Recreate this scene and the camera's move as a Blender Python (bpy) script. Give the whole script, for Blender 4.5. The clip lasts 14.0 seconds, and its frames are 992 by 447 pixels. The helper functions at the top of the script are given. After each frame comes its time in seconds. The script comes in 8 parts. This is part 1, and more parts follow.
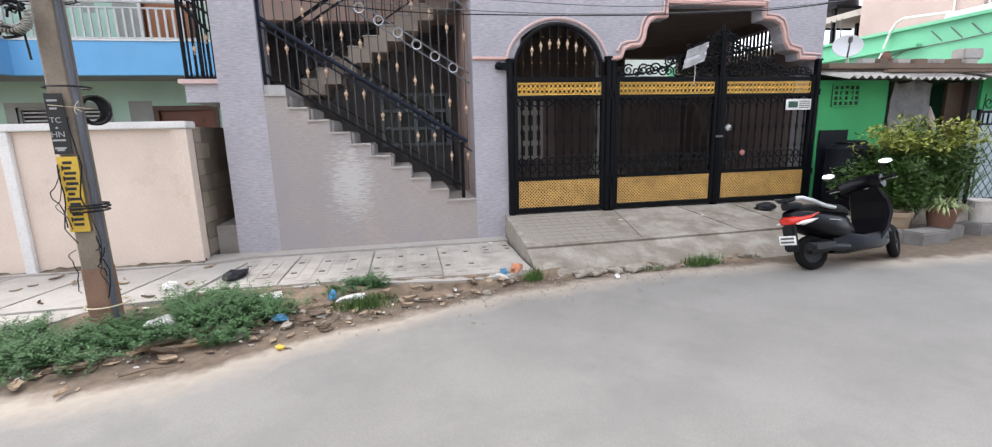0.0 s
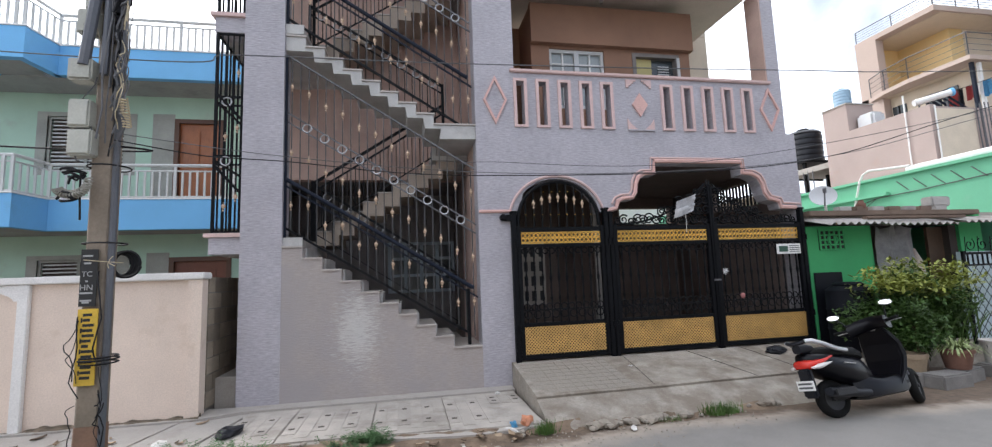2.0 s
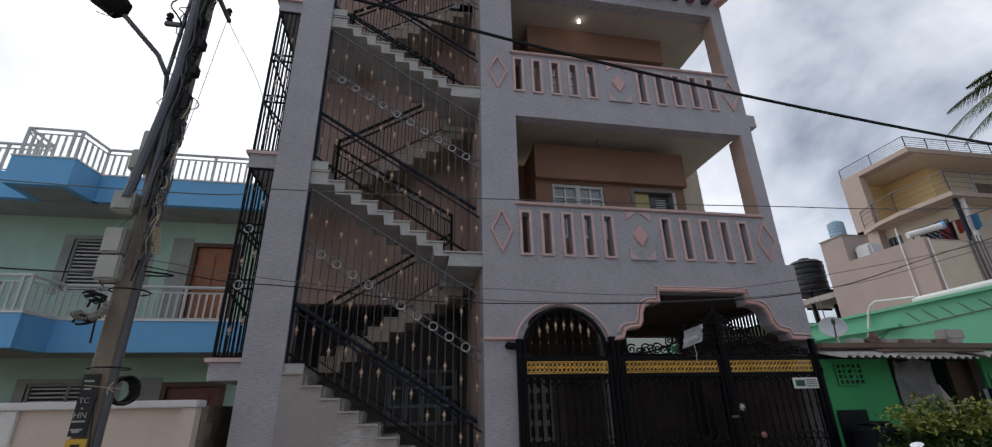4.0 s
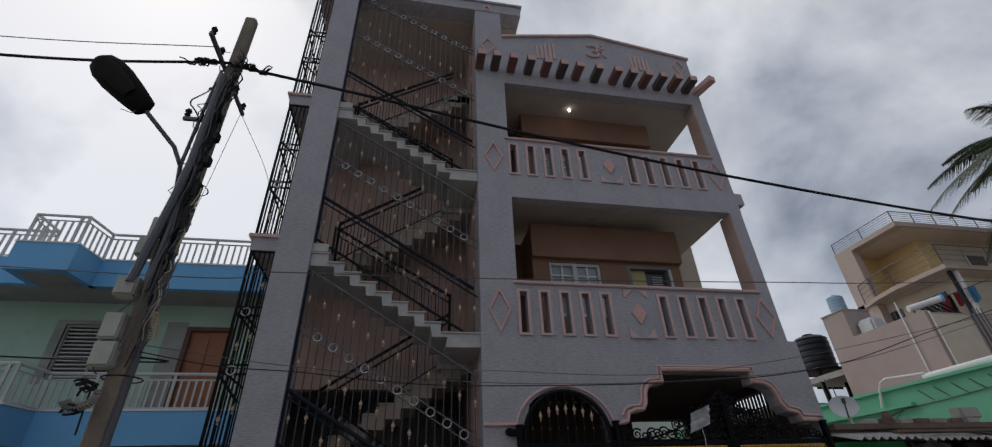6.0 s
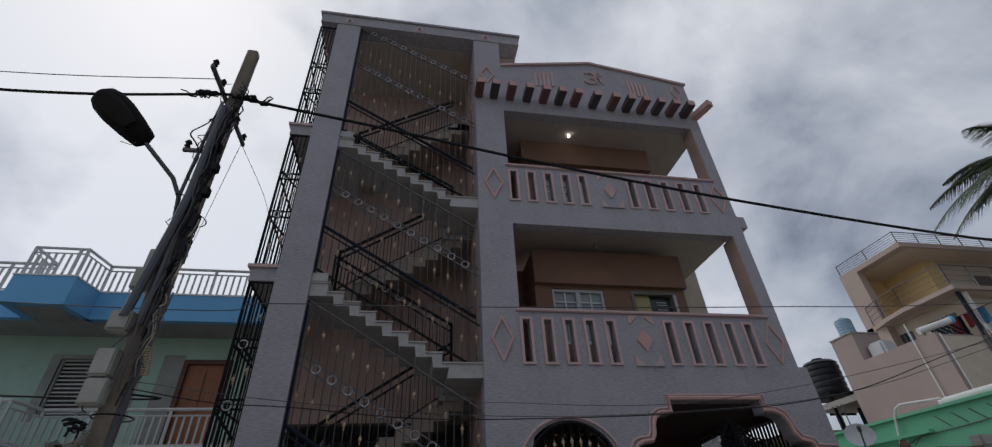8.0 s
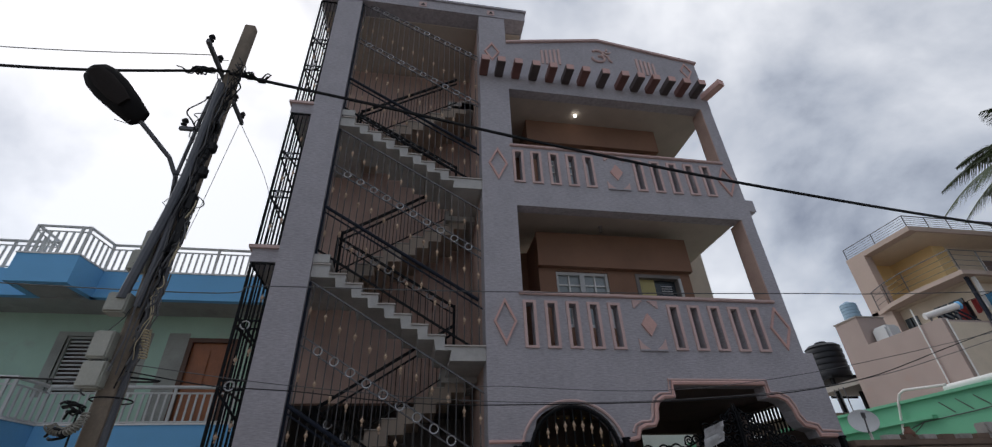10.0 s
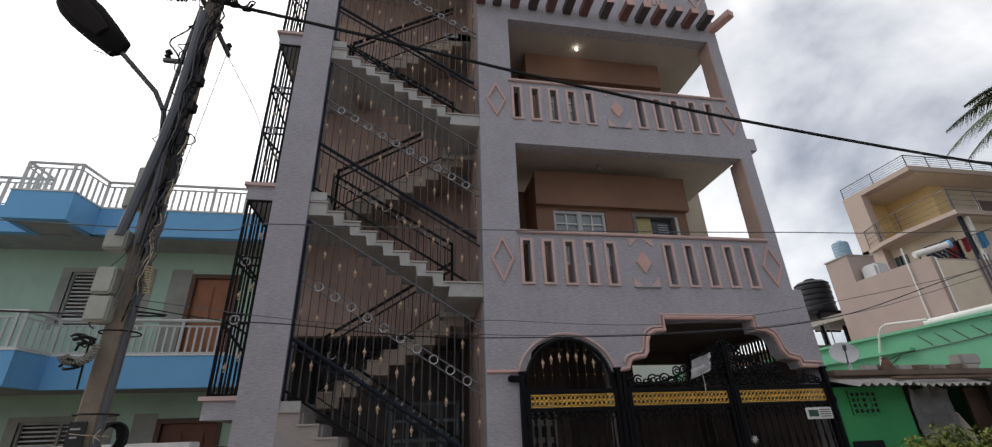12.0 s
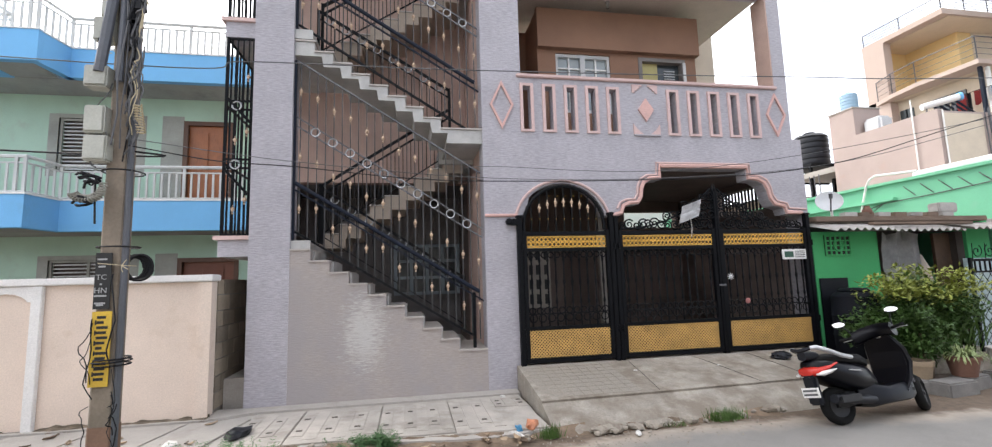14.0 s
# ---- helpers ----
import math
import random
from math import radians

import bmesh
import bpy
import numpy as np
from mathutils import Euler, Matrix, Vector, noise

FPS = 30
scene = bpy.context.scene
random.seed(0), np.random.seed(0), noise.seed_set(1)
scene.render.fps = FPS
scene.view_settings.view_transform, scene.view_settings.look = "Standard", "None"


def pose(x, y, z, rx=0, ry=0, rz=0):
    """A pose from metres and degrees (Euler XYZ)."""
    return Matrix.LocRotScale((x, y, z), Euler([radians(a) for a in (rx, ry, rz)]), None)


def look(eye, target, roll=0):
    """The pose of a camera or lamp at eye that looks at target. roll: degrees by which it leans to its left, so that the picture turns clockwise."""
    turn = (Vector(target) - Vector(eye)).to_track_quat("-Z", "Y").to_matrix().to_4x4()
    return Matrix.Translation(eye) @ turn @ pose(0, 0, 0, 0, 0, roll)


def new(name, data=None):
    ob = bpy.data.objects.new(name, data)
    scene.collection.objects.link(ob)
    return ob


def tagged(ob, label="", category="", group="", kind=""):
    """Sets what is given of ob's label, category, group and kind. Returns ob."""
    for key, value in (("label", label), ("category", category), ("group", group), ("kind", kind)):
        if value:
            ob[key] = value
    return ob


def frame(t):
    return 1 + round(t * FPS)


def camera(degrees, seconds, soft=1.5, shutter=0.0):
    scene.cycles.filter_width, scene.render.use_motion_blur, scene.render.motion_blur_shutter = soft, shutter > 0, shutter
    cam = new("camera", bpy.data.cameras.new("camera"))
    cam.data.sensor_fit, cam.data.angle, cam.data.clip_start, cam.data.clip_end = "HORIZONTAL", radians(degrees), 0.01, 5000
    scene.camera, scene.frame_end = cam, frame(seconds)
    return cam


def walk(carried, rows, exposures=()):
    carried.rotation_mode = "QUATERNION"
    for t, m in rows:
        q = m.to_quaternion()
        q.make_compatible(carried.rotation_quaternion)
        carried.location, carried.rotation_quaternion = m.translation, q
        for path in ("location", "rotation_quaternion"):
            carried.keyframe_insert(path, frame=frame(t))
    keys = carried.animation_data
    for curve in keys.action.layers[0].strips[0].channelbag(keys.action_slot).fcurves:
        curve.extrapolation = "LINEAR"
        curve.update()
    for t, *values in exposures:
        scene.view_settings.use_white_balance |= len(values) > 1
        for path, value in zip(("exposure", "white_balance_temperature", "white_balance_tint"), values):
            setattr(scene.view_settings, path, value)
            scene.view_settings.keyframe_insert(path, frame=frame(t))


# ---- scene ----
cam = camera(93.3, 14.0, soft=1.2)

PATH = [
    (0, (-1.525, -6.457, 1.441), (-1.17, -4.526, 1.062), -1.4),
    (0.5, (-1.668, -6.459, 1.509), (-1.264, -4.507, 1.345), -1.7),
    (1, (-1.64, -6.519, 1.497), (-1.249, -4.558, 1.497), -2.2),
    (1.5, (-1.642, -6.543, 1.479), (-1.258, -4.585, 1.603), -2.1),
    (2, (-1.633, -6.567, 1.472), (-1.254, -4.617, 1.701), -2.1),
    (2.5, (-1.647, -6.603, 1.5), (-1.271, -4.671, 1.852), -1.9),
    (3, (-1.669, -6.651, 1.508), (-1.303, -4.756, 2.029), -1.5),
    (3.2, (-1.671, -6.660, 1.503), (-1.310, -4.780, 2.084), -1.4),
    (5.3, (-1.696, -6.751, 1.456), (-1.351, -5.021, 2.398), -1.8),
    (5.5, (-1.698, -6.76, 1.451), (-1.353, -5.054, 2.436), -2.0),
    (6, (-1.699, -6.791, 1.454), (-1.356, -5.115, 2.49), -2.4),
    (6.5, (-1.712, -6.823, 1.443), (-1.37, -5.177, 2.526), -2.7),
    (7, (-1.703, -6.789, 1.44), (-1.365, -5.17, 2.565), -3.4),
    (7.2, (-1.700, -6.780, 1.445), (-1.361, -5.163, 2.574), -3.4),
    (9.3, (-1.664, -6.680, 1.602), (-1.353, -5.056, 2.726), -2.6),
    (9.5, (-1.662, -6.674, 1.606), (-1.351, -5.039, 2.714), -2.5),
    (10, (-1.66, -6.666, 1.606), (-1.342, -4.998, 2.662), -2.3),
    (10.5, (-1.656, -6.657, 1.609), (-1.334, -4.951, 2.601), -2.2),
    (11, (-1.653, -6.655, 1.61), (-1.323, -4.905, 2.521), -2.2),
    (11.5, (-1.656, -6.658, 1.611), (-1.32, -4.888, 2.48), -2.2),
    (12, (-1.648, -6.652, 1.613), (-1.309, -4.862, 2.438), -2.1),
    (12.5, (-1.651, -6.638, 1.607), (-1.304, -4.78, 2.261), -2.1),
    (13, (-1.652, -6.628, 1.591), (-1.298, -4.718, 2.067), -2.0),
    (13.5, (-1.661, -6.61, 1.564), (-1.303, -4.669, 1.887), -1.8),
    (14, (-1.666, -6.608, 1.514), (-1.304, -4.655, 1.747), -1.7),
]

# ---- exposure: the phone darkens its picture while it looks up at the sky ----
EXPOSURES = [(0.0, 1.17, 6550, 10), (1.0, 1.10, 6500, 10), (1.5, 0.9, 6450, 10), (2.0, 0.72, 6450, 10), (2.5, 0.46, 6500, 10), (3.0, -0.02, 6500, 10), (3.4, -0.3, 6400, 10), (5.5, -1.07, 6700, 10),
             (6.5, -1.2, 6200, 10), (7.2, -1.25, 6250, 10), (9.5, -1.02, 6350, 10), (10.2, -0.78, 6500, 10), (10.6, -0.68, 6700, 10), (12.0, -0.42, 6900, 10), (12.5, -0.12, 6800, 10),
             (13.0, 0.25, 6750, 10), (13.5, 0.72, 6750, 10), (14.0, 1.02, 6750, 10)]
walk(cam, [(t, look(eye, target, roll)) for t, eye, target, roll in PATH], EXPOSURES)

# ---- world and sun: a bright overcast sky ----
world = bpy.data.worlds.new("overcast_sky")
scene.world = world
world.use_nodes = True
wt = world.node_tree
wt.nodes.clear()


def wnode(kind, **values):
    n = wt.nodes.new(kind)
    for key, value in values.items():
        n.inputs[key].default_value = value
    return n


w_out, w_bg = wnode("ShaderNodeOutputWorld"), wnode("ShaderNodeBackground", Strength=1.0)
sky = wnode("ShaderNodeTexSky")
sky.sky_type, sky.sun_disc = "NISHITA", False
sky.sun_elevation, sky.sun_rotation = radians(52), radians(-40)
w_co = wnode("ShaderNodeTexCoord")
w_map = wnode("ShaderNodeMapping", Scale=(1.0, 1.0, 1.25), Location=(0.35, 0.1, 0.2))
w_big = wnode("ShaderNodeTexNoise", Scale=2.5, Detail=10.0, Roughness=0.52, Distortion=0.15)
w_ramp = wnode("ShaderNodeValToRGB")
w_ramp.color_ramp.elements[0].position, w_ramp.color_ramp.elements[0].color = 0.33, (0.34, 0.365, 0.44, 1)
w_ramp.color_ramp.elements[1].position, w_ramp.color_ramp.elements[1].color = 0.625, (1.5, 1.5, 1.52, 1)
w_mid = w_ramp.color_ramp.elements.new(0.425)
w_mid.color = (0.74, 0.78, 0.86, 1)
w_sep = wnode("ShaderNodeSeparateXYZ")
w_tilt = wnode("ShaderNodeMath")
w_tilt.operation = "MULTIPLY_ADD"
w_tilt.inputs[1].default_value = -0.085
w_deep = wnode("ShaderNodeMath")
w_deep.operation = "MULTIPLY_ADD"
w_deep.inputs[1].default_value = 0.125
w_high = wnode("ShaderNodeMath")
w_high.operation = "MULTIPLY_ADD"
w_high.inputs[1].default_value = 0.15
w_base = wnode("ShaderNodeMath")
w_base.operation = "ADD"
w_base.inputs[1].default_value = -0.082
w_add = wnode("ShaderNodeMixRGB")
w_add.blend_type = "ADD"
w_add.inputs[0].default_value = 0.05
for a, b in ((w_co.outputs["Generated"], w_map.inputs[0]), (w_map.outputs[0], w_big.inputs["Vector"]), (w_co.outputs["Generated"], w_sep.inputs[0]),
             (w_sep.outputs["X"], w_tilt.inputs[0]), (w_big.outputs[0], w_tilt.inputs[2]), (w_sep.outputs["Y"], w_deep.inputs[0]),
             (w_tilt.outputs[0], w_deep.inputs[2]), (w_sep.outputs["Z"], w_high.inputs[0]), (w_deep.outputs[0], w_high.inputs[2]),
             (w_high.outputs[0], w_base.inputs[0]), (w_base.outputs[0], w_ramp.inputs[0]),
             (w_ramp.outputs[0], w_add.inputs[1]), (sky.outputs[0], w_add.inputs[2]), (w_add.outputs[0], w_bg.inputs[0]), (w_bg.outputs[0], w_out.inputs[0])):
    wt.links.new(a, b)

sun = new("sun", bpy.data.lights.new("sun", "SUN"))
sun.data.energy, sun.data.angle, sun.data.color = 0.85, radians(24), (1.0, 0.96, 0.9)
sun.matrix_basis = look((-8, 7, 14), (0, 0, 0))

# ---- materials ----


def material(name, color, rough=0.8, metal=0.0, vary=0.18, scale=2.5, grain=60.0, bump=0.15, dirt=None, dirt_at=0.58, dirt_scale=1.3, stretch=(1, 1, 1),
             each=0.0, fine=0.12, scuff=None, gloss=0.5):
    """A surface with two scales of tone, fine relief, and patches of dirt where given."""
    m = bpy.data.materials.new(name)
    m.use_nodes = True
    t = m.node_tree
    bsdf = t.nodes["Principled BSDF"]
    bsdf.inputs["Roughness"].default_value, bsdf.inputs["Metallic"].default_value = rough, metal
    bsdf.inputs["Specular IOR Level"].default_value = gloss

    def node(kind, **values):
        n = t.nodes.new(kind)
        for key, value in values.items():
            n.inputs[key].default_value = value
        return n

    co = node("ShaderNodeTexCoord")
    mp = node("ShaderNodeMapping", Scale=stretch)
    t.links.new(co.outputs["Object"], mp.inputs[0])
    large = node("ShaderNodeTexNoise", Scale=scale, Detail=5.0, Roughness=0.6)
    small = node("ShaderNodeTexNoise", Scale=grain, Detail=4.0, Roughness=0.65)
    t.links.new(co.outputs["Object"], large.inputs["Vector"])
    t.links.new(mp.outputs[0], small.inputs["Vector"])

    def mapped(source, amount):
        n = node("ShaderNodeMapRange")
        n.inputs[1].default_value, n.inputs[2].default_value = 0.25, 0.75
        n.inputs[3].default_value, n.inputs[4].default_value = 1 - amount, 1 + amount
        t.links.new(source, n.inputs[0])
        return n.outputs[0]

    def times(a, b):
        n = node("ShaderNodeMath")
        n.operation = "MULTIPLY"
        t.links.new(a, n.inputs[0])
        t.links.new(b, n.inputs[1])
        return n.outputs[0]

    tone = times(mapped(large.outputs[0], vary), mapped(small.outputs[0], fine))
    if each:
        info = node("ShaderNodeObjectInfo")
        tone = times(tone, mapped(info.outputs["Random"], each))
    col = node("ShaderNodeMixRGB")
    col.blend_type, col.inputs[0].default_value, col.inputs[1].default_value = "MULTIPLY", 1.0, (*color, 1)
    t.links.new(tone, col.inputs[2])
    out = col.outputs[0]
    if dirt:
        spots = node("ShaderNodeTexNoise", Scale=dirt_scale, Detail=8.0, Roughness=0.68)
        t.links.new(co.outputs["Object"], spots.inputs["Vector"])
        ramp = node("ShaderNodeMapRange")
        ramp.inputs[1].default_value, ramp.inputs[2].default_value, ramp.inputs[4].default_value = dirt_at - 0.08, dirt_at + 0.10, 0.85
        t.links.new(spots.outputs[0], ramp.inputs[0])
        mix = node("ShaderNodeMixRGB")
        mix.inputs[2].default_value = (*dirt, 1)
        t.links.new(ramp.outputs[0], mix.inputs[0])
        t.links.new(out, mix.inputs[1])
        out = mix.outputs[0]
    if scuff:
        (sx, sz, rx, rz), pale = scuff
        off = node("ShaderNodeMapping", Location=(-sx / rx, 0, -sz / rz), Scale=(1 / rx, 0, 1 / rz))
        t.links.new(co.outputs["Object"], off.inputs[0])
        far = node("ShaderNodeVectorMath")
        far.operation = "LENGTH"
        t.links.new(off.outputs[0], far.inputs[0])
        blot = node("ShaderNodeTexNoise", Scale=7.0, Detail=7.0, Roughness=0.7)
        t.links.new(mp.outputs[0], blot.inputs["Vector"])
        less = node("ShaderNodeMath")
        less.operation, less.inputs[1].default_value = "MULTIPLY_ADD", -0.33
        t.links.new(far.outputs["Value"], less.inputs[0])
        t.links.new(blot.outputs[0], less.inputs[2])
        edge = node("ShaderNodeMapRange")
        edge.inputs[1].default_value, edge.inputs[2].default_value, edge.inputs[4].default_value = 0.27, 0.42, 0.62
        t.links.new(less.outputs[0], edge.inputs[0])
        mix = node("ShaderNodeMixRGB")
        mix.inputs[2].default_value = (*pale, 1)
        t.links.new(edge.outputs[0], mix.inputs[0])
        t.links.new(out, mix.inputs[1])
        out = mix.outputs[0]
    t.links.new(out, bsdf.inputs["Base Color"])
    rg = node("ShaderNodeMapRange")
    rg.inputs[3].default_value, rg.inputs[4].default_value = max(0.02, rough - 0.1), min(1, rough + 0.1)
    t.links.new(large.outputs[0], rg.inputs[0])
    t.links.new(rg.outputs[0], bsdf.inputs["Roughness"])
    if bump:
        bp = node("ShaderNodeBump", Strength=bump, Distance=0.01)
        t.links.new(small.outputs[0], bp.inputs["Height"])
        t.links.new(bp.outputs[0], bsdf.inputs["Normal"])
    return m


def glowing(name, color, strength):
    m = bpy.data.materials.new(name)
    m.use_nodes = True
    b = m.node_tree.nodes["Principled BSDF"]
    b.inputs["Emission Color"].default_value, b.inputs["Emission Strength"].default_value = (*color, 1), strength
    return m


FACADE = material("lavender_textured_paint", (0.41, 0.39, 0.42), 0.85, vary=0.12, scale=1.6, grain=9, bump=0.75, stretch=(1.3, 1.3, 7.0), fine=0.26)
FACADE_WORN = material("lavender_paint_worn", (0.385, 0.338, 0.312), 0.88, vary=0.10, scale=1.2, grain=9, bump=0.5, stretch=(1.3, 1.3, 8.0), fine=0.17,
                       dirt=(0.35, 0.322, 0.322), dirt_at=0.49, dirt_scale=0.8,
                       scuff=((-2.28, 0.85, 0.42, 0.75), (0.62, 0.61, 0.58)))
CONCRETE_STEP = material("grey_concrete_steps", (0.45, 0.44, 0.425), 0.85, vary=0.18, scale=3, dirt=(0.30, 0.285, 0.27), dirt_at=0.62)
TREAD = material("polished_stone_tread", (0.42, 0.38, 0.35), 0.5, vary=0.12, grain=90, bump=0.03)
PINK = material("pink_trim_paint", (0.62, 0.385, 0.345), 0.7, vary=0.10, dirt=(0.4, 0.3, 0.29), dirt_at=0.68)
PINK_PALE = material("pale_pink_trim_paint", (0.60, 0.43, 0.405), 0.7, vary=0.10)
BROWN_WALL = material("brown_distemper", (0.265, 0.150, 0.10), 0.9, vary=0.15, scale=1.5)
STAIR_WALL = material("pinkish_brown_plaster", (0.50, 0.355, 0.30), 0.9, vary=0.2, scale=1.5)
SOFFIT = material("cream_ceiling_paint", (0.50, 0.44, 0.38), 0.9, vary=0.10)
CREAM = material("cream_wall_paint", (0.62, 0.53, 0.42), 0.85, vary=0.08)
RED_BEAM = material("dull_red_paint", (0.185, 0.088, 0.078), 0.75, vary=0.2)
SLATE_BEAM = material("slate_grey_paint", (0.085, 0.068, 0.068), 0.75, vary=0.2)
IRON = material("black_enamel_iron", (0.004, 0.0045, 0.006), 0.5, vary=0.3, grain=90, bump=0.08, gloss=0.14)
BLUE_IRON = material("dark_blue_enamel_iron", (0.008, 0.012, 0.024), 0.5, vary=0.25, gloss=0.2, bump=0.05)
GREY_IRON = material("grey_dusty_iron", (0.125, 0.125, 0.135), 0.55, metal=0.3, vary=0.25, bump=0.08)
GOLD = material("gold_paint", (0.78, 0.47, 0.10), 0.45, metal=0.1, vary=0.25, scale=8, bump=0.06)
GOLD_PANEL = material("worn_gilt_mesh", (0.56, 0.335, 0.11), 0.5, metal=0.1, vary=0.3, scale=5, bump=0.06)
GOLD_DULL = material("dull_gold_paint", (0.48, 0.34, 0.24), 0.5, metal=0.2, vary=0.3, scale=8)
BAR_IRON = material("dusty_black_bar", (0.045, 0.043, 0.045), 0.55, vary=0.3, bump=0.08)
STEEL = material("bare_steel_ring", (0.42, 0.42, 0.44), 0.4, metal=0.6, vary=0.15)
WHITE = material("white_paint", (0.78, 0.77, 0.75), 0.6, vary=0.06, dirt=(0.5, 0.47, 0.43), dirt_at=0.72)
WHITE_METAL = material("white_enamel_rail", (0.54, 0.555, 0.55), 0.5, vary=0.12, dirt=(0.40, 0.39, 0.36), dirt_at=0.66, dirt_scale=4)
GREY_FRAME = material("grey_blue_frame_paint", (0.28, 0.33, 0.36), 0.55, vary=0.1)
WOOD = material("varnished_teak", (0.31, 0.105, 0.035), 0.42, vary=0.22, scale=3, grain=14, stretch=(8, 8, 0.7), bump=0.12, fine=0.25)
DULL_WOOD = material("dull_red_brown_door", (0.17, 0.06, 0.035), 0.55, vary=0.2, grain=14, stretch=(8, 8, 0.7))
DARK_WOOD = material("dark_brown_wood", (0.10, 0.045, 0.025), 0.5, vary=0.2, grain=14, stretch=(8, 8, 0.7))
AQUA = material("pale_aqua_wall_paint", (0.42, 0.60, 0.49), 0.85, vary=0.10, scale=1.2, dirt=(0.40, 0.46, 0.40), dirt_at=0.66)
GREY_SOFFIT = material("grey_soffit_paint", (0.34, 0.345, 0.34), 0.9, vary=0.18, scale=1.5, dirt=(0.22, 0.225, 0.22), dirt_at=0.6)
RAW_PLASTER = material("raw_grey_plaster", (0.33, 0.34, 0.31), 0.9, vary=0.18)
SKY_BLUE = material("sky_blue_band_paint", (0.17, 0.46, 0.78), 0.75, vary=0.07, scale=1.2, dirt=(0.16, 0.34, 0.55), dirt_at=0.70)
COMPOUND = material("peach_compound_paint", (0.71, 0.585, 0.495), 0.85, vary=0.08, scale=1.5, dirt=(0.55, 0.42, 0.31), dirt_at=0.70)
COMPOUND_TRIM = material("off_white_trim_paint", (0.72, 0.70, 0.68), 0.8, vary=0.08)
BLOCK = material("concrete_block", (0.25, 0.205, 0.155), 0.95, vary=0.22, scale=4, each=0.18, bump=0.4)
MORTAR = material("grey_mortar", (0.20, 0.18, 0.16), 0.95)
POLE_CONCRETE = material("weathered_pole_concrete", (0.215, 0.175, 0.135), 0.92, vary=0.3, scale=3, grain=40, bump=0.35, dirt=(0.13, 0.10, 0.08), dirt_at=0.62)
POLE_FOOT = material("mud_stained_concrete", (0.22, 0.13, 0.09), 0.95, vary=0.25, bump=0.4)
PIPE = material("grey_plastic_pipe", (0.095, 0.10, 0.115), 0.5, vary=0.2)
WIRE = material("black_cable_sheath", (0.010, 0.010, 0.012), 0.6, vary=0.2, bump=0.0, gloss=0.25)
WIRE_GREY = material("grey_cable_sheath", (0.10, 0.10, 0.105), 0.6, vary=0.2, bump=0.0)
CREAM_WIRE = material("cream_cable_sheath", (0.50, 0.42, 0.28), 0.6, vary=0.2, bump=0.0)
BOX_GREY = material("beige_meter_box", (0.42, 0.42, 0.37), 0.6, vary=0.15, dirt=(0.25, 0.22, 0.18), dirt_at=0.64)
YELLOW_SIGN = material("yellow_tin_plate", (0.62, 0.40, 0.045), 0.6, vary=0.15, scale=6)
BLACK_PAINT = material("black_stencil_paint", (0.02, 0.02, 0.02), 0.7, vary=0.2)
WHITE_STENCIL = material("white_stencil_paint", (0.38, 0.38, 0.38), 0.8, vary=0.15)


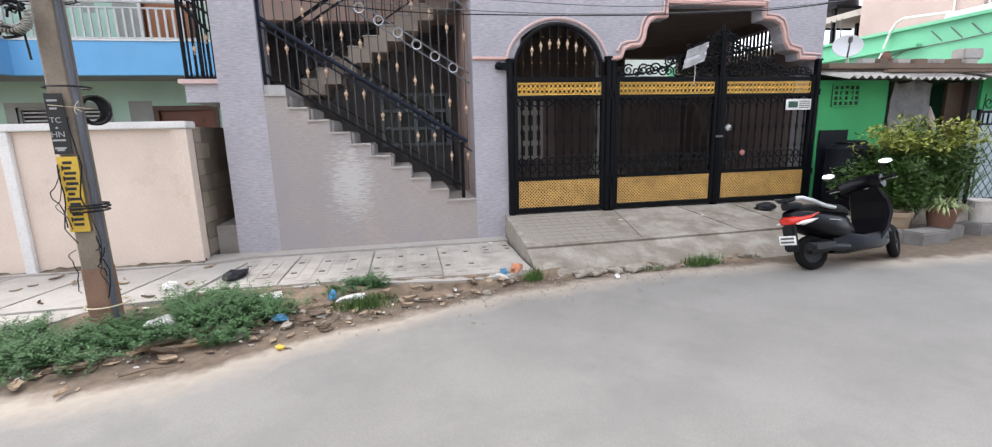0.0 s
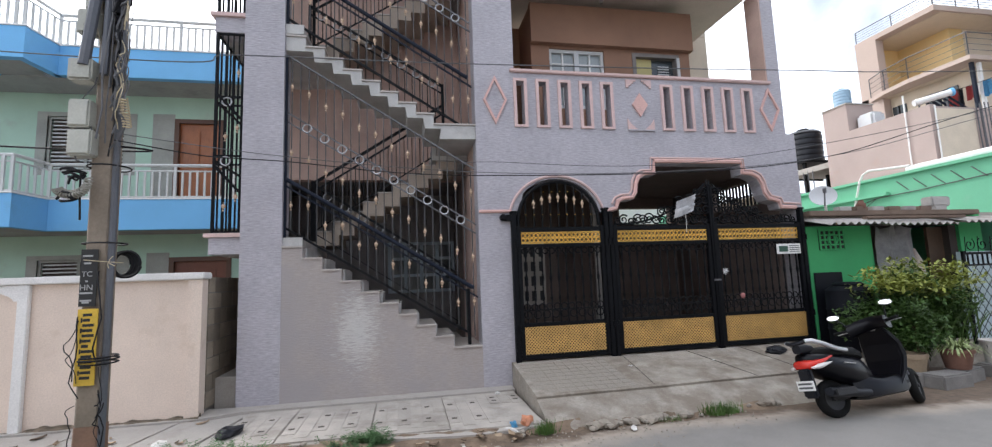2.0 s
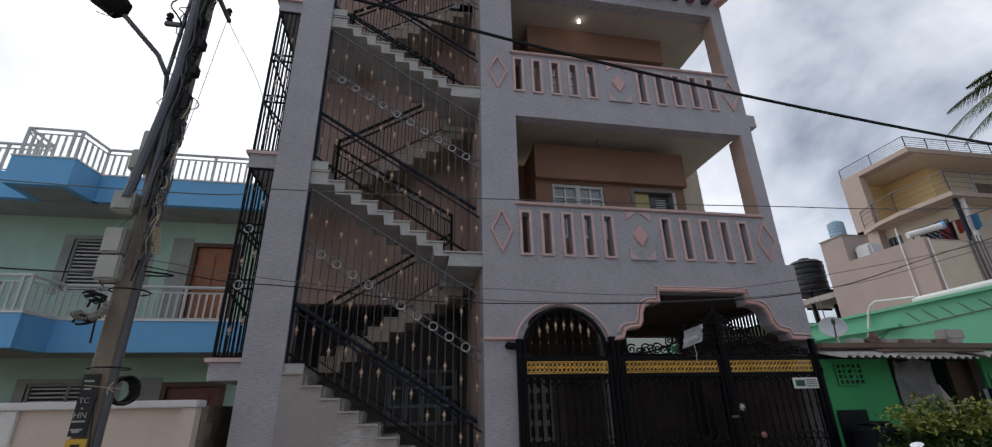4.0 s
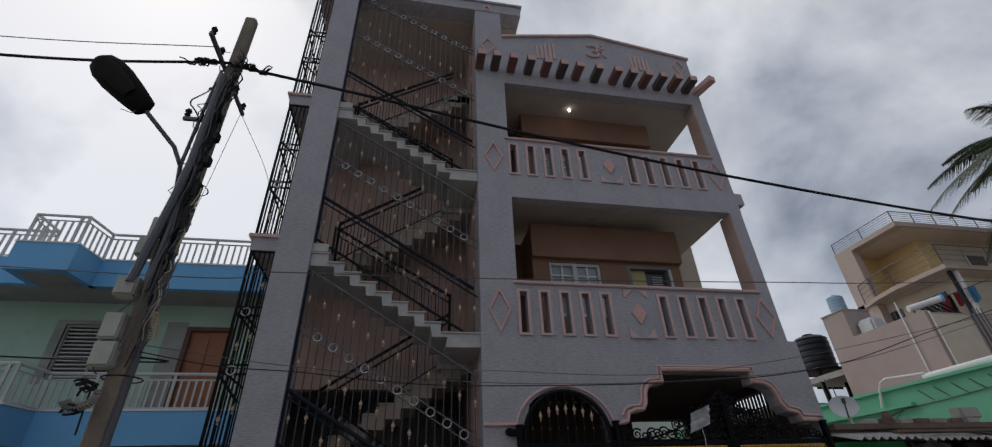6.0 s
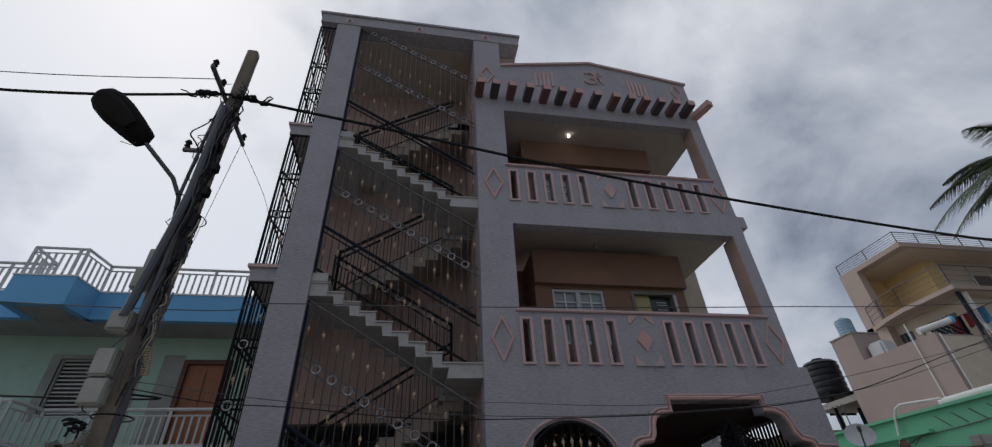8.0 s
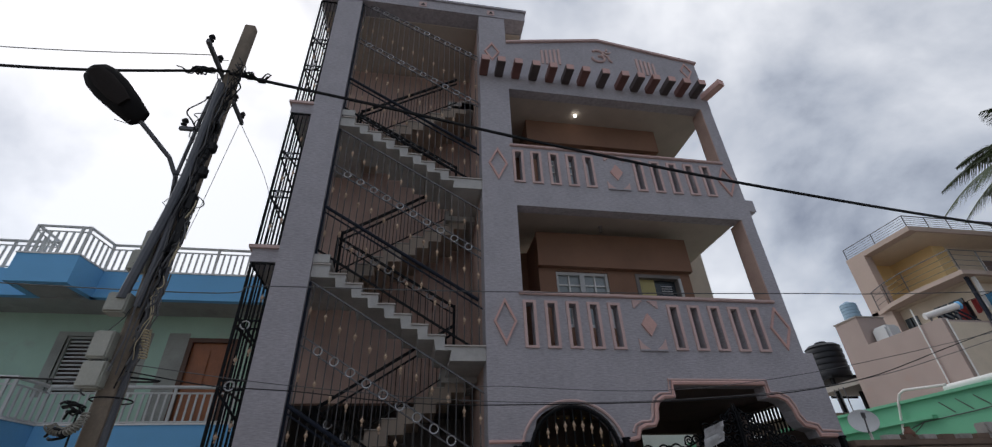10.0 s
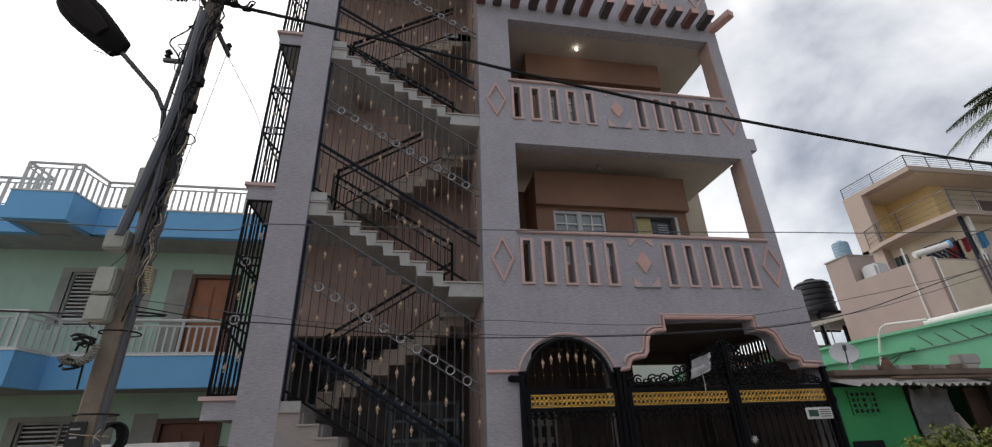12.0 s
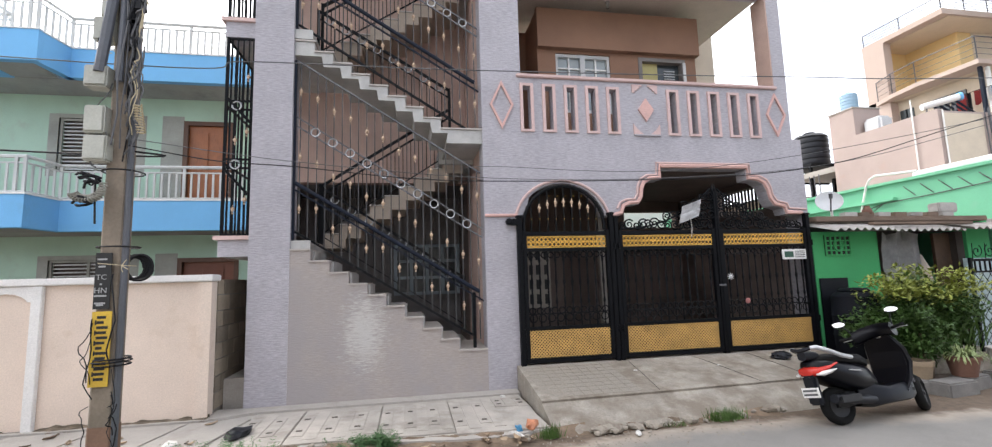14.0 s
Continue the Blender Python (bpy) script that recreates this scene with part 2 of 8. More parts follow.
def road_material():
    """Dusty tar that turns to sand and then to damp soil along a wandering edge; the soil tone also paints shadow under
    the scooter.
    """
    m = material("dusty_grey_road", (0.232, 0.219, 0.204), 0.94, vary=0.15, scale=0.9, grain=90, bump=0.28, dirt=(0.200, 0.190, 0.178), dirt_at=0.57, dirt_scale=1.6, fine=0.13)
    t = m.node_tree
    bsdf = t.nodes["Principled BSDF"]
    tar = bsdf.inputs["Base Color"].links[0].from_socket
    n = t.nodes.new
    co, sep, to01, line = n("ShaderNodeTexCoord"), n("ShaderNodeSeparateXYZ"), n("ShaderNodeMapRange"), n("ShaderNodeFloatCurve")
    to01.inputs[1].default_value, to01.inputs[2].default_value = -8.0, 4.0
    # The last points swing out: soil there doubles as painted shadow beneath the scooter.
    pts = [(-8.0, -3.2), (-4.4, -3.35), (-3.7, -3.42), (-3.2, -3.36), (-2.7, -3.1), (-2.3, -2.88), (-1.83, -2.66), (-1.3, -2.47), (-0.35, -2.18), (0.7, -2.0), (2.2, -1.97), (4.0, -2.28)]
    curve = line.mapping.curves[0]
    while len(curve.points) < len(pts):
        curve.points.new(0.5, 0.5)
    for p, (x, y) in zip(curve.points, pts):
        p.location = ((x + 8) / 12, (y + 4) / 4)
    line.mapping.update()
    edge, wander, fine = n("ShaderNodeMapRange"), n("ShaderNodeTexNoise"), n("ShaderNodeTexNoise")
    edge.inputs[3].default_value, edge.inputs[4].default_value = -4.0, 0.0
    wander.inputs["Scale"].default_value, wander.inputs["Detail"].default_value, wander.inputs["Roughness"].default_value = 2.6, 9.0, 0.66
    fine.inputs["Scale"].default_value, fine.inputs["Detail"].default_value = 14.0, 8.0

    def calc(op, a, b):
        k = n("ShaderNodeMath")
        k.operation = op
        for socket, value in ((k.inputs[0], a), (k.inputs[1], b)):
            if isinstance(value, float):
                socket.default_value = value
            else:
                t.links.new(value, socket)
        return k.outputs[0]

    for a, b in ((co.outputs["Object"], sep.inputs[0]), (sep.outputs["X"], to01.inputs[0]), (to01.outputs[0], line.inputs["Value"]), (line.outputs[0], edge.inputs[0]),
                 (co.outputs["Object"], wander.inputs["Vector"]), (co.outputs["Object"], fine.inputs["Vector"])):
        t.links.new(a, b)
    inside = calc("ADD", calc("SUBTRACT", sep.outputs["Y"], edge.outputs[0]), calc("MULTIPLY", calc("SUBTRACT", wander.outputs[0], 0.5), 0.55))

    def layer(under, colour_a, colour_b, lo, hi):
        mask, tint, mix = n("ShaderNodeMapRange"), n("ShaderNodeMixRGB"), n("ShaderNodeMixRGB")
        mask.inputs[1].default_value, mask.inputs[2].default_value = lo, hi
        tint.inputs[1].default_value, tint.inputs[2].default_value = (*colour_a, 1), (*colour_b, 1)
        for a, b in ((inside, mask.inputs[0]), (fine.outputs[0], tint.inputs[0]), (mask.outputs[0], mix.inputs[0]), (under, mix.inputs[1]), (tint.outputs[0], mix.inputs[2])):
            t.links.new(a, b)
        return mix.outputs[0]

    sand = layer(tar, (0.30, 0.25, 0.205), (0.42, 0.365, 0.305), -0.24, 0.02)
    soil = layer(sand, (0.06, 0.044, 0.032), (0.22, 0.16, 0.115), 0.04, 0.20)
    t.links.new(soil, bsdf.inputs["Base Color"])
    return m


ROAD = road_material()
DIRT = material("brown_damp_soil", (0.15, 0.108, 0.075), 0.95, vary=0.35, scale=4, grain=50, bump=0.8, dirt=(0.30, 0.215, 0.15), dirt_at=0.56, dirt_scale=2.5)
SLAB = material("pavement_stone_slab", (0.41, 0.375, 0.335), 0.92, vary=0.2, scale=3, grain=80, bump=0.35, each=0.05, dirt=(0.24, 0.215, 0.185), dirt_at=0.58, dirt_scale=2)
SCREED = material("cement_screed", (0.40, 0.37, 0.335), 0.92, vary=0.18, scale=1.4, grain=70, bump=0.3, dirt=(0.25, 0.225, 0.20), dirt_at=0.57, dirt_scale=1.4)
RAMP = material("weathered_ramp_cement", (0.345, 0.31, 0.265), 0.92, vary=0.30, scale=3.4, grain=60, bump=0.8, dirt=(0.20, 0.165, 0.13), dirt_at=0.50, dirt_scale=2.4, fine=0.2)
GREEN = material("bright_green_wall_paint", (0.06, 0.39, 0.14), 0.8, vary=0.10, scale=1.4, dirt=(0.06, 0.33, 0.12), dirt_at=0.68)
MINT = material("faded_mint_green_paint", (0.17, 0.50, 0.315), 0.85, vary=0.09, scale=1.0, dirt=(0.25, 0.49, 0.36), dirt_at=0.66)
ASBESTOS = material("grey_cement_sheet", (0.38, 0.36, 0.34), 0.9, vary=0.2, scale=4, dirt=(0.2, 0.16, 0.14), dirt_at=0.58)
OLD_WOOD = material("old_grey_brown_timber", (0.17, 0.12, 0.09), 0.9, vary=0.3)
TARP = material("grey_plastic_sheet", (0.38, 0.375, 0.38), 0.5, vary=0.35, scale=5)
BLACK_PLASTIC = material("black_plastic", (0.009, 0.010, 0.014), 0.42, vary=0.2, bump=0.05, gloss=0.3)
DISH = material("white_dish_enamel", (0.62, 0.63, 0.64), 0.5, vary=0.08)
PINK_HOUSE = material("dusty_pink_plaster", (0.42, 0.335, 0.305), 0.9, vary=0.10, scale=0.8, dirt=(0.44, 0.31, 0.26), dirt_at=0.66)
YELLOW_HOUSE = material("warm_yellow_plaster", (0.80, 0.60, 0.30), 0.9, vary=0.08, scale=0.8)
PEACH_HOUSE = material("peach_plaster", (0.50, 0.395, 0.34), 0.9, vary=0.08, scale=0.8)
BLUE_TANK = material("pale_blue_plastic_tank", (0.26, 0.39, 0.50), 0.5, vary=0.08)
LEAF = material("green_leaf", (0.052, 0.112, 0.018), 0.6, vary=0.5, scale=6, each=0.2, bump=0.0)
LEAF_YELLOW = material("yellow_green_leaf", (0.23, 0.26, 0.045), 0.6, vary=0.45, scale=6, bump=0.0)
WEED = material("weed_leaf", (0.06, 0.135, 0.045), 0.7, vary=0.5, scale=8, bump=0.0)
GRASS = material("grass_blade", (0.06, 0.12, 0.022), 0.7, vary=0.4, scale=8, bump=0.0)
STRIPED = material("cream_green_blade", (0.27, 0.33, 0.14), 0.6, vary=0.4, scale=20, bump=0.0)
PALM = material("palm_leaflet", (0.06, 0.085, 0.036), 0.6, vary=0.4, bump=0.0)
BARK = material("bark", (0.14, 0.10, 0.07), 0.95, vary=0.3, bump=0.6)
TERRACOTTA = material("terracotta", (0.17, 0.085, 0.06), 0.85, vary=0.2, scale=6)
TAN_POT = material("tan_plastic_pot", (0.28, 0.21, 0.14), 0.7, vary=0.12)
BUCKET = material("dirty_white_bucket", (0.55, 0.52, 0.49), 0.6, vary=0.12, dirt=(0.38, 0.33, 0.29), dirt_at=0.6, dirt_scale=5)
KERB = material("cement_kerb_block", (0.195, 0.185, 0.175), 0.92, vary=0.2, scale=5, bump=0.3)
TYRE = material("tyre_rubber", (0.007, 0.007, 0.007), 0.85, vary=0.25, bump=0.2, gloss=0.2)
SCOOT = material("gloss_black_body", (0.003, 0.003, 0.005), 0.32, vary=0.15, bump=0.0, gloss=0.22)
SEAT = material("black_vinyl", (0.006, 0.006, 0.006), 0.6, vary=0.2, grain=200, bump=0.15, gloss=0.2)
SILVER = material("silver_paint", (0.55, 0.55, 0.56), 0.35, metal=0.6, vary=0.08, bump=0.0)
RED_LENS = material("red_lamp_lens", (0.55, 0.03, 0.02), 0.2, vary=0.1, bump=0.0)
CLEAR_LENS = material("clear_lamp_lens", (0.65, 0.62, 0.60), 0.15, vary=0.1, bump=0.0)
SCOOT_GREY = material("dark_engine_alloy", (0.028, 0.028, 0.03), 0.55, metal=0.3, vary=0.3)
MIRROR = material("mirror_glass", (0.85, 0.86, 0.88), 0.05, metal=1.0, vary=0.02, bump=0.0)
PAPER = material("white_litter", (0.62, 0.60, 0.57), 0.8, vary=0.15, scale=15)
BLUE_LITTER = material("blue_litter", (0.06, 0.24, 0.42), 0.5, vary=0.35, scale=20)
ORANGE_LITTER = material("orange_brown_litter", (0.48, 0.20, 0.11), 0.7, vary=0.3, scale=12)
DRY_LEAF = material("dry_leaf", (0.36, 0.27, 0.185), 0.9, vary=0.4, scale=12)
STONE = material("rubble_stone", (0.30, 0.265, 0.22), 0.95, vary=0.3, scale=9, bump=0.4)
CLOTH_RED = material("red_cloth", (0.30, 0.04, 0.04), 0.9, vary=0.2)
GLASS = material("dark_window_glass", (0.05, 0.06, 0.065), 0.08, vary=0.1, bump=0.0)
PALE_GLASS = material("frosted_window_glass", (0.30, 0.34, 0.35), 0.2, vary=0.1, bump=0.0)
DARK_INSIDE = material("dark_brown_plaster", (0.05, 0.04, 0.035), 0.95, vary=0.15)
# Brown-grey lowered in tone: the carport's dimness is partly put into the colour.
CARPORT = material("shade_darkened_carport_plaster", (0.165, 0.125, 0.11), 0.92, vary=0.2)
# For backs behind openings; the dark tone stands in for indoor shade.
INSIDE = material("shade_toned_room_plaster", (0.12, 0.10, 0.09), 0.95, vary=0.1)

# ---- mesh helpers ----


def shape(f, *args, **kw):
    bm = bmesh.new()
    f(bm, *args, **kw)
    return bm


def bx(bm, x0, x1, y0, y1, z0, z1):
    v = [bm.verts.new((x, y, z)) for x in (x0, x1) for y in (y0, y1) for z in (z0, z1)]
    for q in ((0, 1, 3, 2), (4, 6, 7, 5), (0, 4, 5, 1), (2, 3, 7, 6), (0, 2, 6, 4), (1, 5, 7, 3)):
        bm.faces.new([v[i] for i in q])
    return bm


def rbx(bm, x0, x1, y0, y1, z0, z1, r=0.01):
    """A box with rounded edges."""
    b = bx(bmesh.new(), x0, x1, y0, y1, z0, z1)
    bmesh.ops.bevel(b, geom=b.edges[:], offset=r, segments=2, affect="EDGES")
    merge(bm, b)
    return bm


def merge(bm, other, m=None):
    if m:
        other.transform(m)
    tmp = bpy.data.meshes.new("tmp")
    other.to_mesh(tmp)
    other.free()
    bm.from_mesh(tmp)
    bpy.data.meshes.remove(tmp)
    return bm


def plate(bm, pts, y0, y1):
    """A polygon in x and z, thick from y0 to y1."""
    a = [bm.verts.new((x, y0, z)) for x, z in pts]
    b = [bm.verts.new((x, y1, z)) for x, z in pts]
    bm.faces.new(a)
    bm.faces.new(b[::-1])
    for i in range(len(a)):
        j = (i + 1) % len(a)
        bm.faces.new((a[j], a[i], b[i], b[j]))
    return bm


def slab(bm, pts, z0, z1):
    """A polygon in x and y, thick from z0 to z1."""
    a = [bm.verts.new((x, y, z0)) for x, y in pts]
    b = [bm.verts.new((x, y, z1)) for x, y in pts]
    bm.faces.new(a[::-1])
    bm.faces.new(b)
    for i in range(len(a)):
        j = (i + 1) % len(a)
        bm.faces.new((a[i], a[j], b[j], b[i]))
    return bm


def tube(bm, pts, r, n=6, r1=None, flat=1.0):
    """A round bar along points, tapered to r1."""
    pts = [Vector(p) for p in pts]
    r1 = r if r1 is None else r1
    rings, side = [], None
    for i, p in enumerate(pts):
        d = (pts[min(i + 1, len(pts) - 1)] - pts[max(i - 1, 0)]).normalized()
        if side is None:
            side = d.orthogonal().normalized()
        side = (side - d * side.dot(d)).normalized()
        up = d.cross(side)
        k = r + (r1 - r) * i / (len(pts) - 1)
        rings.append([bm.verts.new(p + side * (math.cos(a) * k) + up * (math.sin(a) * k * flat)) for a in (2 * math.pi * (j + 0.5) / n for j in range(n))])
    for a, b in zip(rings, rings[1:]):
        for j in range(n):
            bm.faces.new((a[j], a[(j + 1) % n], b[(j + 1) % n], b[j]))
    bm.faces.new(rings[0][::-1])
    bm.faces.new(rings[-1])
    return bm


def hoop(bm, centre, radius, r, axis="y", n=16, k=5, a0=0.0, a1=2 * math.pi):
    """A ring or an arc of round bar."""
    full = abs(a1 - a0 - 2 * math.pi) < 1e-6
    c, rings = Vector(centre), []
    for i in range(n if full else n + 1):
        a = a0 + (a1 - a0) * i / n
        u = {"y": Vector((math.cos(a), 0, math.sin(a))), "x": Vector((0, math.cos(a), math.sin(a))), "z": Vector((math.cos(a), math.sin(a), 0))}[axis]
        w = {"y": Vector((0, 1, 0)), "x": Vector((1, 0, 0)), "z": Vector((0, 0, 1))}[axis]
        rings.append([bm.verts.new(c + u * (radius + r * math.cos(b)) + w * (r * math.sin(b))) for b in (2 * math.pi * j / k for j in range(k))])
    pairs = list(zip(rings, rings[1:])) + ([(rings[-1], rings[0])] if full else [])
    for p, q in pairs:
        for j in range(k):
            bm.faces.new((p[j], p[(j + 1) % k], q[(j + 1) % k], q[j]))
    return bm


def lathe(bm, profile, n=16, centre=(0, 0, 0), axis="z"):
    """A body turned from (radius, height) pairs."""
    c, rings = Vector(centre), []
    for rad, hgt in profile:
        ring = []
        for j in range(n):
            a = 2 * math.pi * j / n
            p = (rad * math.cos(a), rad * math.sin(a), hgt)
            ring.append(bm.verts.new(c + Vector({"z": p, "y": (p[0], p[2], p[1]), "x": (p[2], p[0], p[1])}[axis])))
        rings.append(ring)
    for p, q in zip(rings, rings[1:]):
        for j in range(n):
            bm.faces.new((p[j], p[(j + 1) % n], q[(j + 1) % n], q[j]))
    bm.faces.new(rings[0][::-1])
    bm.faces.new(rings[-1])
    return bm


def loft(bm, rings):
    """A skin over rings of equally many points, closed at both ends."""
    vs = [[bm.verts.new(p) for p in ring] for ring in rings]
    n = len(vs[0])
    for p, q in zip(vs, vs[1:]):
        for j in range(n):
            bm.faces.new((p[j], p[(j + 1) % n], q[(j + 1) % n], q[j]))
    bm.faces.new(vs[0][::-1])
    bm.faces.new(vs[-1])
    return bm


def finish(name, bm, mat, smooth=False):
    bmesh.ops.recalc_face_normals(bm, faces=bm.faces[:])
    me = bpy.data.meshes.new(name)
    bm.to_mesh(me)
    bm.free()
    me.materials.append(mat)
    if smooth:
        me.shade_smooth()
        me.set_sharp_from_angle(angle=radians(40))
    return me


def thing(name, at, label, category, group="", kind=""):
    """An empty at the base of a thing, for its parts."""
    e = new(name)
    e.empty_display_size = 0.1
    e.matrix_basis = Matrix.Translation(at)
    return tagged(e, label, category, group, kind)


def part(name, bm, mat, parent, label="", smooth=False):
    me = bm if isinstance(bm, bpy.types.Mesh) else finish(name, bm, mat, smooth)
    ob = new(name, me)
    ob.parent = parent
    ob.matrix_parent_inverse = parent.matrix_basis.inverted()
    return tagged(ob, label)


def piece(name, me, parent, m):
    """One of many alike parts on one mesh."""
    ob = new(name, me)
    ob.parent = parent
    ob.matrix_parent_inverse = parent.matrix_basis.inverted()
    ob.matrix_basis = m
    return ob


def single(name, bm, mat, label, category="", group="", kind="", smooth=False):
    ob = new(name, finish(name, bm, mat, smooth))
    return tagged(ob, label, category, group, kind)


# ================= ground =================
single("ground", shape(slab, [(-900, -900), (900, -900), (900, 900), (-900, 900)], -0.5, -0.12), ROAD,
       "dusty grey tarred road with sandy patches", "road", kind="structure")


def ragged(pts, rough, seed, steps=10):
    """A polygon whose edges wander a little."""
    r, out = random.Random(seed), []
    for (ax, ay), (bx_, by_) in zip(pts, pts[1:] + pts[:1]):
        for i in range(steps):
            f = i / steps
            k = rough * (0 if i == 0 else 1)
            out.append((ax + (bx_ - ax) * f + r.uniform(-k, k), ay + (by_ - ay) * f + r.uniform(-k, k)))
    return out


LIFT_HOLE = material("dark_hole_grime", (0.09, 0.078, 0.065), 0.95, vary=0.3)
pavement = thing("pavement", (-3, -0.9, -0.1), "worn stone-slab pavement along the houses", "pavement", kind="structure")
part("bed", shape(slab, ragged([(-12, -2.5), (-4.8, -2.48), (-4.5, -1.9), (-4.15, -1.48), (-2.9, -1.55), (-0.85, -1.80), (-0.22, -1.68), (-0.25, 0.0), (-3.4, 0.0), (-12, 0.0)], 0.015, 9, 6), -0.3, -0.055),
     SCREED, pavement, "cracked cement screed")
part("apron", shape(slab, [(-12, -0.42), (-4.0, -0.42), (-3.6, -0.24), (-0.22, -0.24), (-0.22, 0.02), (-12, 0.02)], -0.2, -0.02), SCREED, pavement, "raised cement strip at the wall")
r_s = random.Random(21)
# cement drain covers, each cast in strips with lifting holes
for x0, x1, ya in ((-3.5, -2.93, -1.50), (-2.915, -2.02, -1.52), (-2.005, -1.22, -1.56), (-1.21, -0.26, -1.66)):
    yb, zt = -0.27, -0.034 + r_s.uniform(-0.006, 0.004)
    cover = part("stone_slab", shape(slab, [(x0, ya), (x1, ya - 0.02), (x1, yb), (x0, yb)], -0.2, zt), SLAB, pavement, "cement drain cover cast in strips")
    n = max(3, int((x1 - x0) / 0.128))
    w = (x1 - x0) / n
    for i in range(n):
        a, end = x0 + w * i, (yb - 0.12, ya + 0.10) if i % 2 else (yb - 0.30, ya + 0.26)
        if x0 > -1.3 and i > 3:
            end = (yb - 0.14, yb - 0.55)
        part("cast_strip", shape(bx, a + 0.006, a + w - 0.006, end[1] + r_s.uniform(-0.03, 0.03), end[0], zt, zt + 0.004 + r_s.uniform(0, 0.003)), SLAB, cover)
        if i % 2 == 0:
            for y in (end[0] - 0.12, end[1] + 0.14):
                part("lifting_hole", shape(rbx, a + w * 0.3, a + w * 0.72, y - 0.022, y + 0.022, zt + 0.001, zt + 0.0085, 0.001), LIFT_HOLE, cover)
for xa, xb in ((-5.05, -4.2), (-5.95, -5.08), (-7.0, -5.98), (-4.17, -3.52)):
    part("stone_slab", shape(slab, [(xa, -0.45), (xb, -0.45), (xb - 0.25, -1.72), (xa - 0.25, -1.76)], -0.2, -0.035), SCREED, pavement, "large cement pavement slab")

# soil banked against the pavement edge
b = bmesh.new()
rows_ = []
EDGE = ((-5.4, -2.40), (-4.6, -2.2), (-4.3, -1.55), (-2.9, -1.52), (-0.85, -1.74), (-0.2, -1.70), (1.0, -1.74), (2.6, -1.62))


def pavement_edge(x):
    for (xa, ya), (xb, yb) in zip(EDGE, EDGE[1:]):
        if xa <= x <= xb:
            return ya + (yb - ya) * (x - xa) / (xb - xa)
    return EDGE[-1][1]


for i in range(141):
    x = -5.3 + 7.8 * i / 140
    wide = 0.95 if x < -2.4 else max(0.13, 0.95 - 0.42 * (x + 2.4))
    line_ = []
    for j in range(17):
        f = j / 16
        y = pavement_edge(x) + 0.10 + 0.07 * noise.noise(Vector((x * 3, 5.0, 0))) - (wide + 0.1) * f
        z = -0.062 - 0.066 * f ** 0.8 + (0.030 * noise.noise(Vector((x * 3.2, y * 3.2, 1.0))) + 0.018 * noise.noise(Vector((x * 11, y * 11, 4.0)))) * (1 - 0.4 * f) + (-0.01 if x > 0.2 else 0.02) * (1 - f) - (0.05 if j in (0, 16) else 0)
        line_.append(b.verts.new((x, y, z)))
    rows_.append(line_)
for p, q_ in zip(rows_, rows_[1:]):
    for j in range(16):
        b.faces.new((p[j], p[j + 1], q_[j + 1], q_[j]))
single("soil_bank", b, DIRT, "brown littered soil banked against the pavement", "soil", kind="structure")

MOSS = material("mossy_wall_soil", (0.10, 0.08, 0.055), 0.95, vary=0.4, scale=9, grain=40, bump=0.6, dirt=(0.26, 0.20, 0.15), dirt_at=0.55, dirt_scale=6)
b, rows_ = bmesh.new(), []
for i in range(241):
    x = -8.6 + 4.58 * i / 240
    k = max(0.0, 0.5 + 0.9 * noise.noise(Vector((x * 2.1, 0, 0))) + 0.7 * noise.noise(Vector((x * 9, 2, 0))))
    rows_.append([b.verts.new(p) for p in ((x, -0.300, -0.04), (x, -0.3045 - 0.003 * k, -0.025 + 0.045 * k), (x, -0.315 - 0.012 * k, -0.02 + 0.014 * k), (x, -0.34 - 0.04 * k, -0.018 + 0.003 * k), (x, -0.36 - 0.07 * k, -0.035))])
for p, q_ in zip(rows_, rows_[1:]):
    for j in range(4):
        b.faces.new((p[j], p[j + 1], q_[j + 1], q_[j]))
single("wall_soil", b, MOSS, "dark mossy soil washed against the compound wall", "soil", kind="structure")

ramp = thing("driveway_ramp", (2.2, -0.9, -0.1), "weathered cement ramp in front of the gate", "ramp", kind="structure")
# upper slope, then the steeper toe
bm = bmesh.new()
NX = 48
prof = [(0.3, 0.30), (-0.03, 0.29), (-1.215, 0.112), (-1.232, 0.105), (-1.222, 0.078), (-1.5, -0.018), (-1.76, -0.125), (-1.9, -0.3), (0.3, -0.3)]
rings = []
for i in range(NX + 1):
    x = -0.2 + 4.9 * i / NX
    back, sway = 0.26 * i / NX, noise.noise(Vector((x * 1.1, 3.0, 0)))
    rings.append([(x, y + (0.03 * sway + back * 0.6 if -1.85 < y < -0.5 else 0) + (0.05 * noise.noise(Vector((x * 4, y * 4, 7))) if -1.85 < y < -1.4 else 0),
                   z + (0.012 * noise.noise(Vector((x * 3, y, 2))) if y < -1.4 else 0)) for y, z in prof])
loft(bm, rings)
part("slope", bm, RAMP, ramp, "cracked cement slope")
for xa, xb in ((1.42, 1.30), (2.45, 2.72), (3.35, 3.5)):
    part("slab_joint", shape(tube, [(xa, -0.06, 0.288), ((xa + xb) / 2 + 0.012, -0.6, 0.2035), (xb, -1.17, 0.119)], 0.0035, 5), LIFT_HOLE, ramp, "dark joint in the cement")
TILE = finish("scored_tile", shape(bx, 0.004, 0.116, 0.004, 0.116, -0.012, 0.004), RAMP)
tilt = math.atan2(0.185, 1.19)
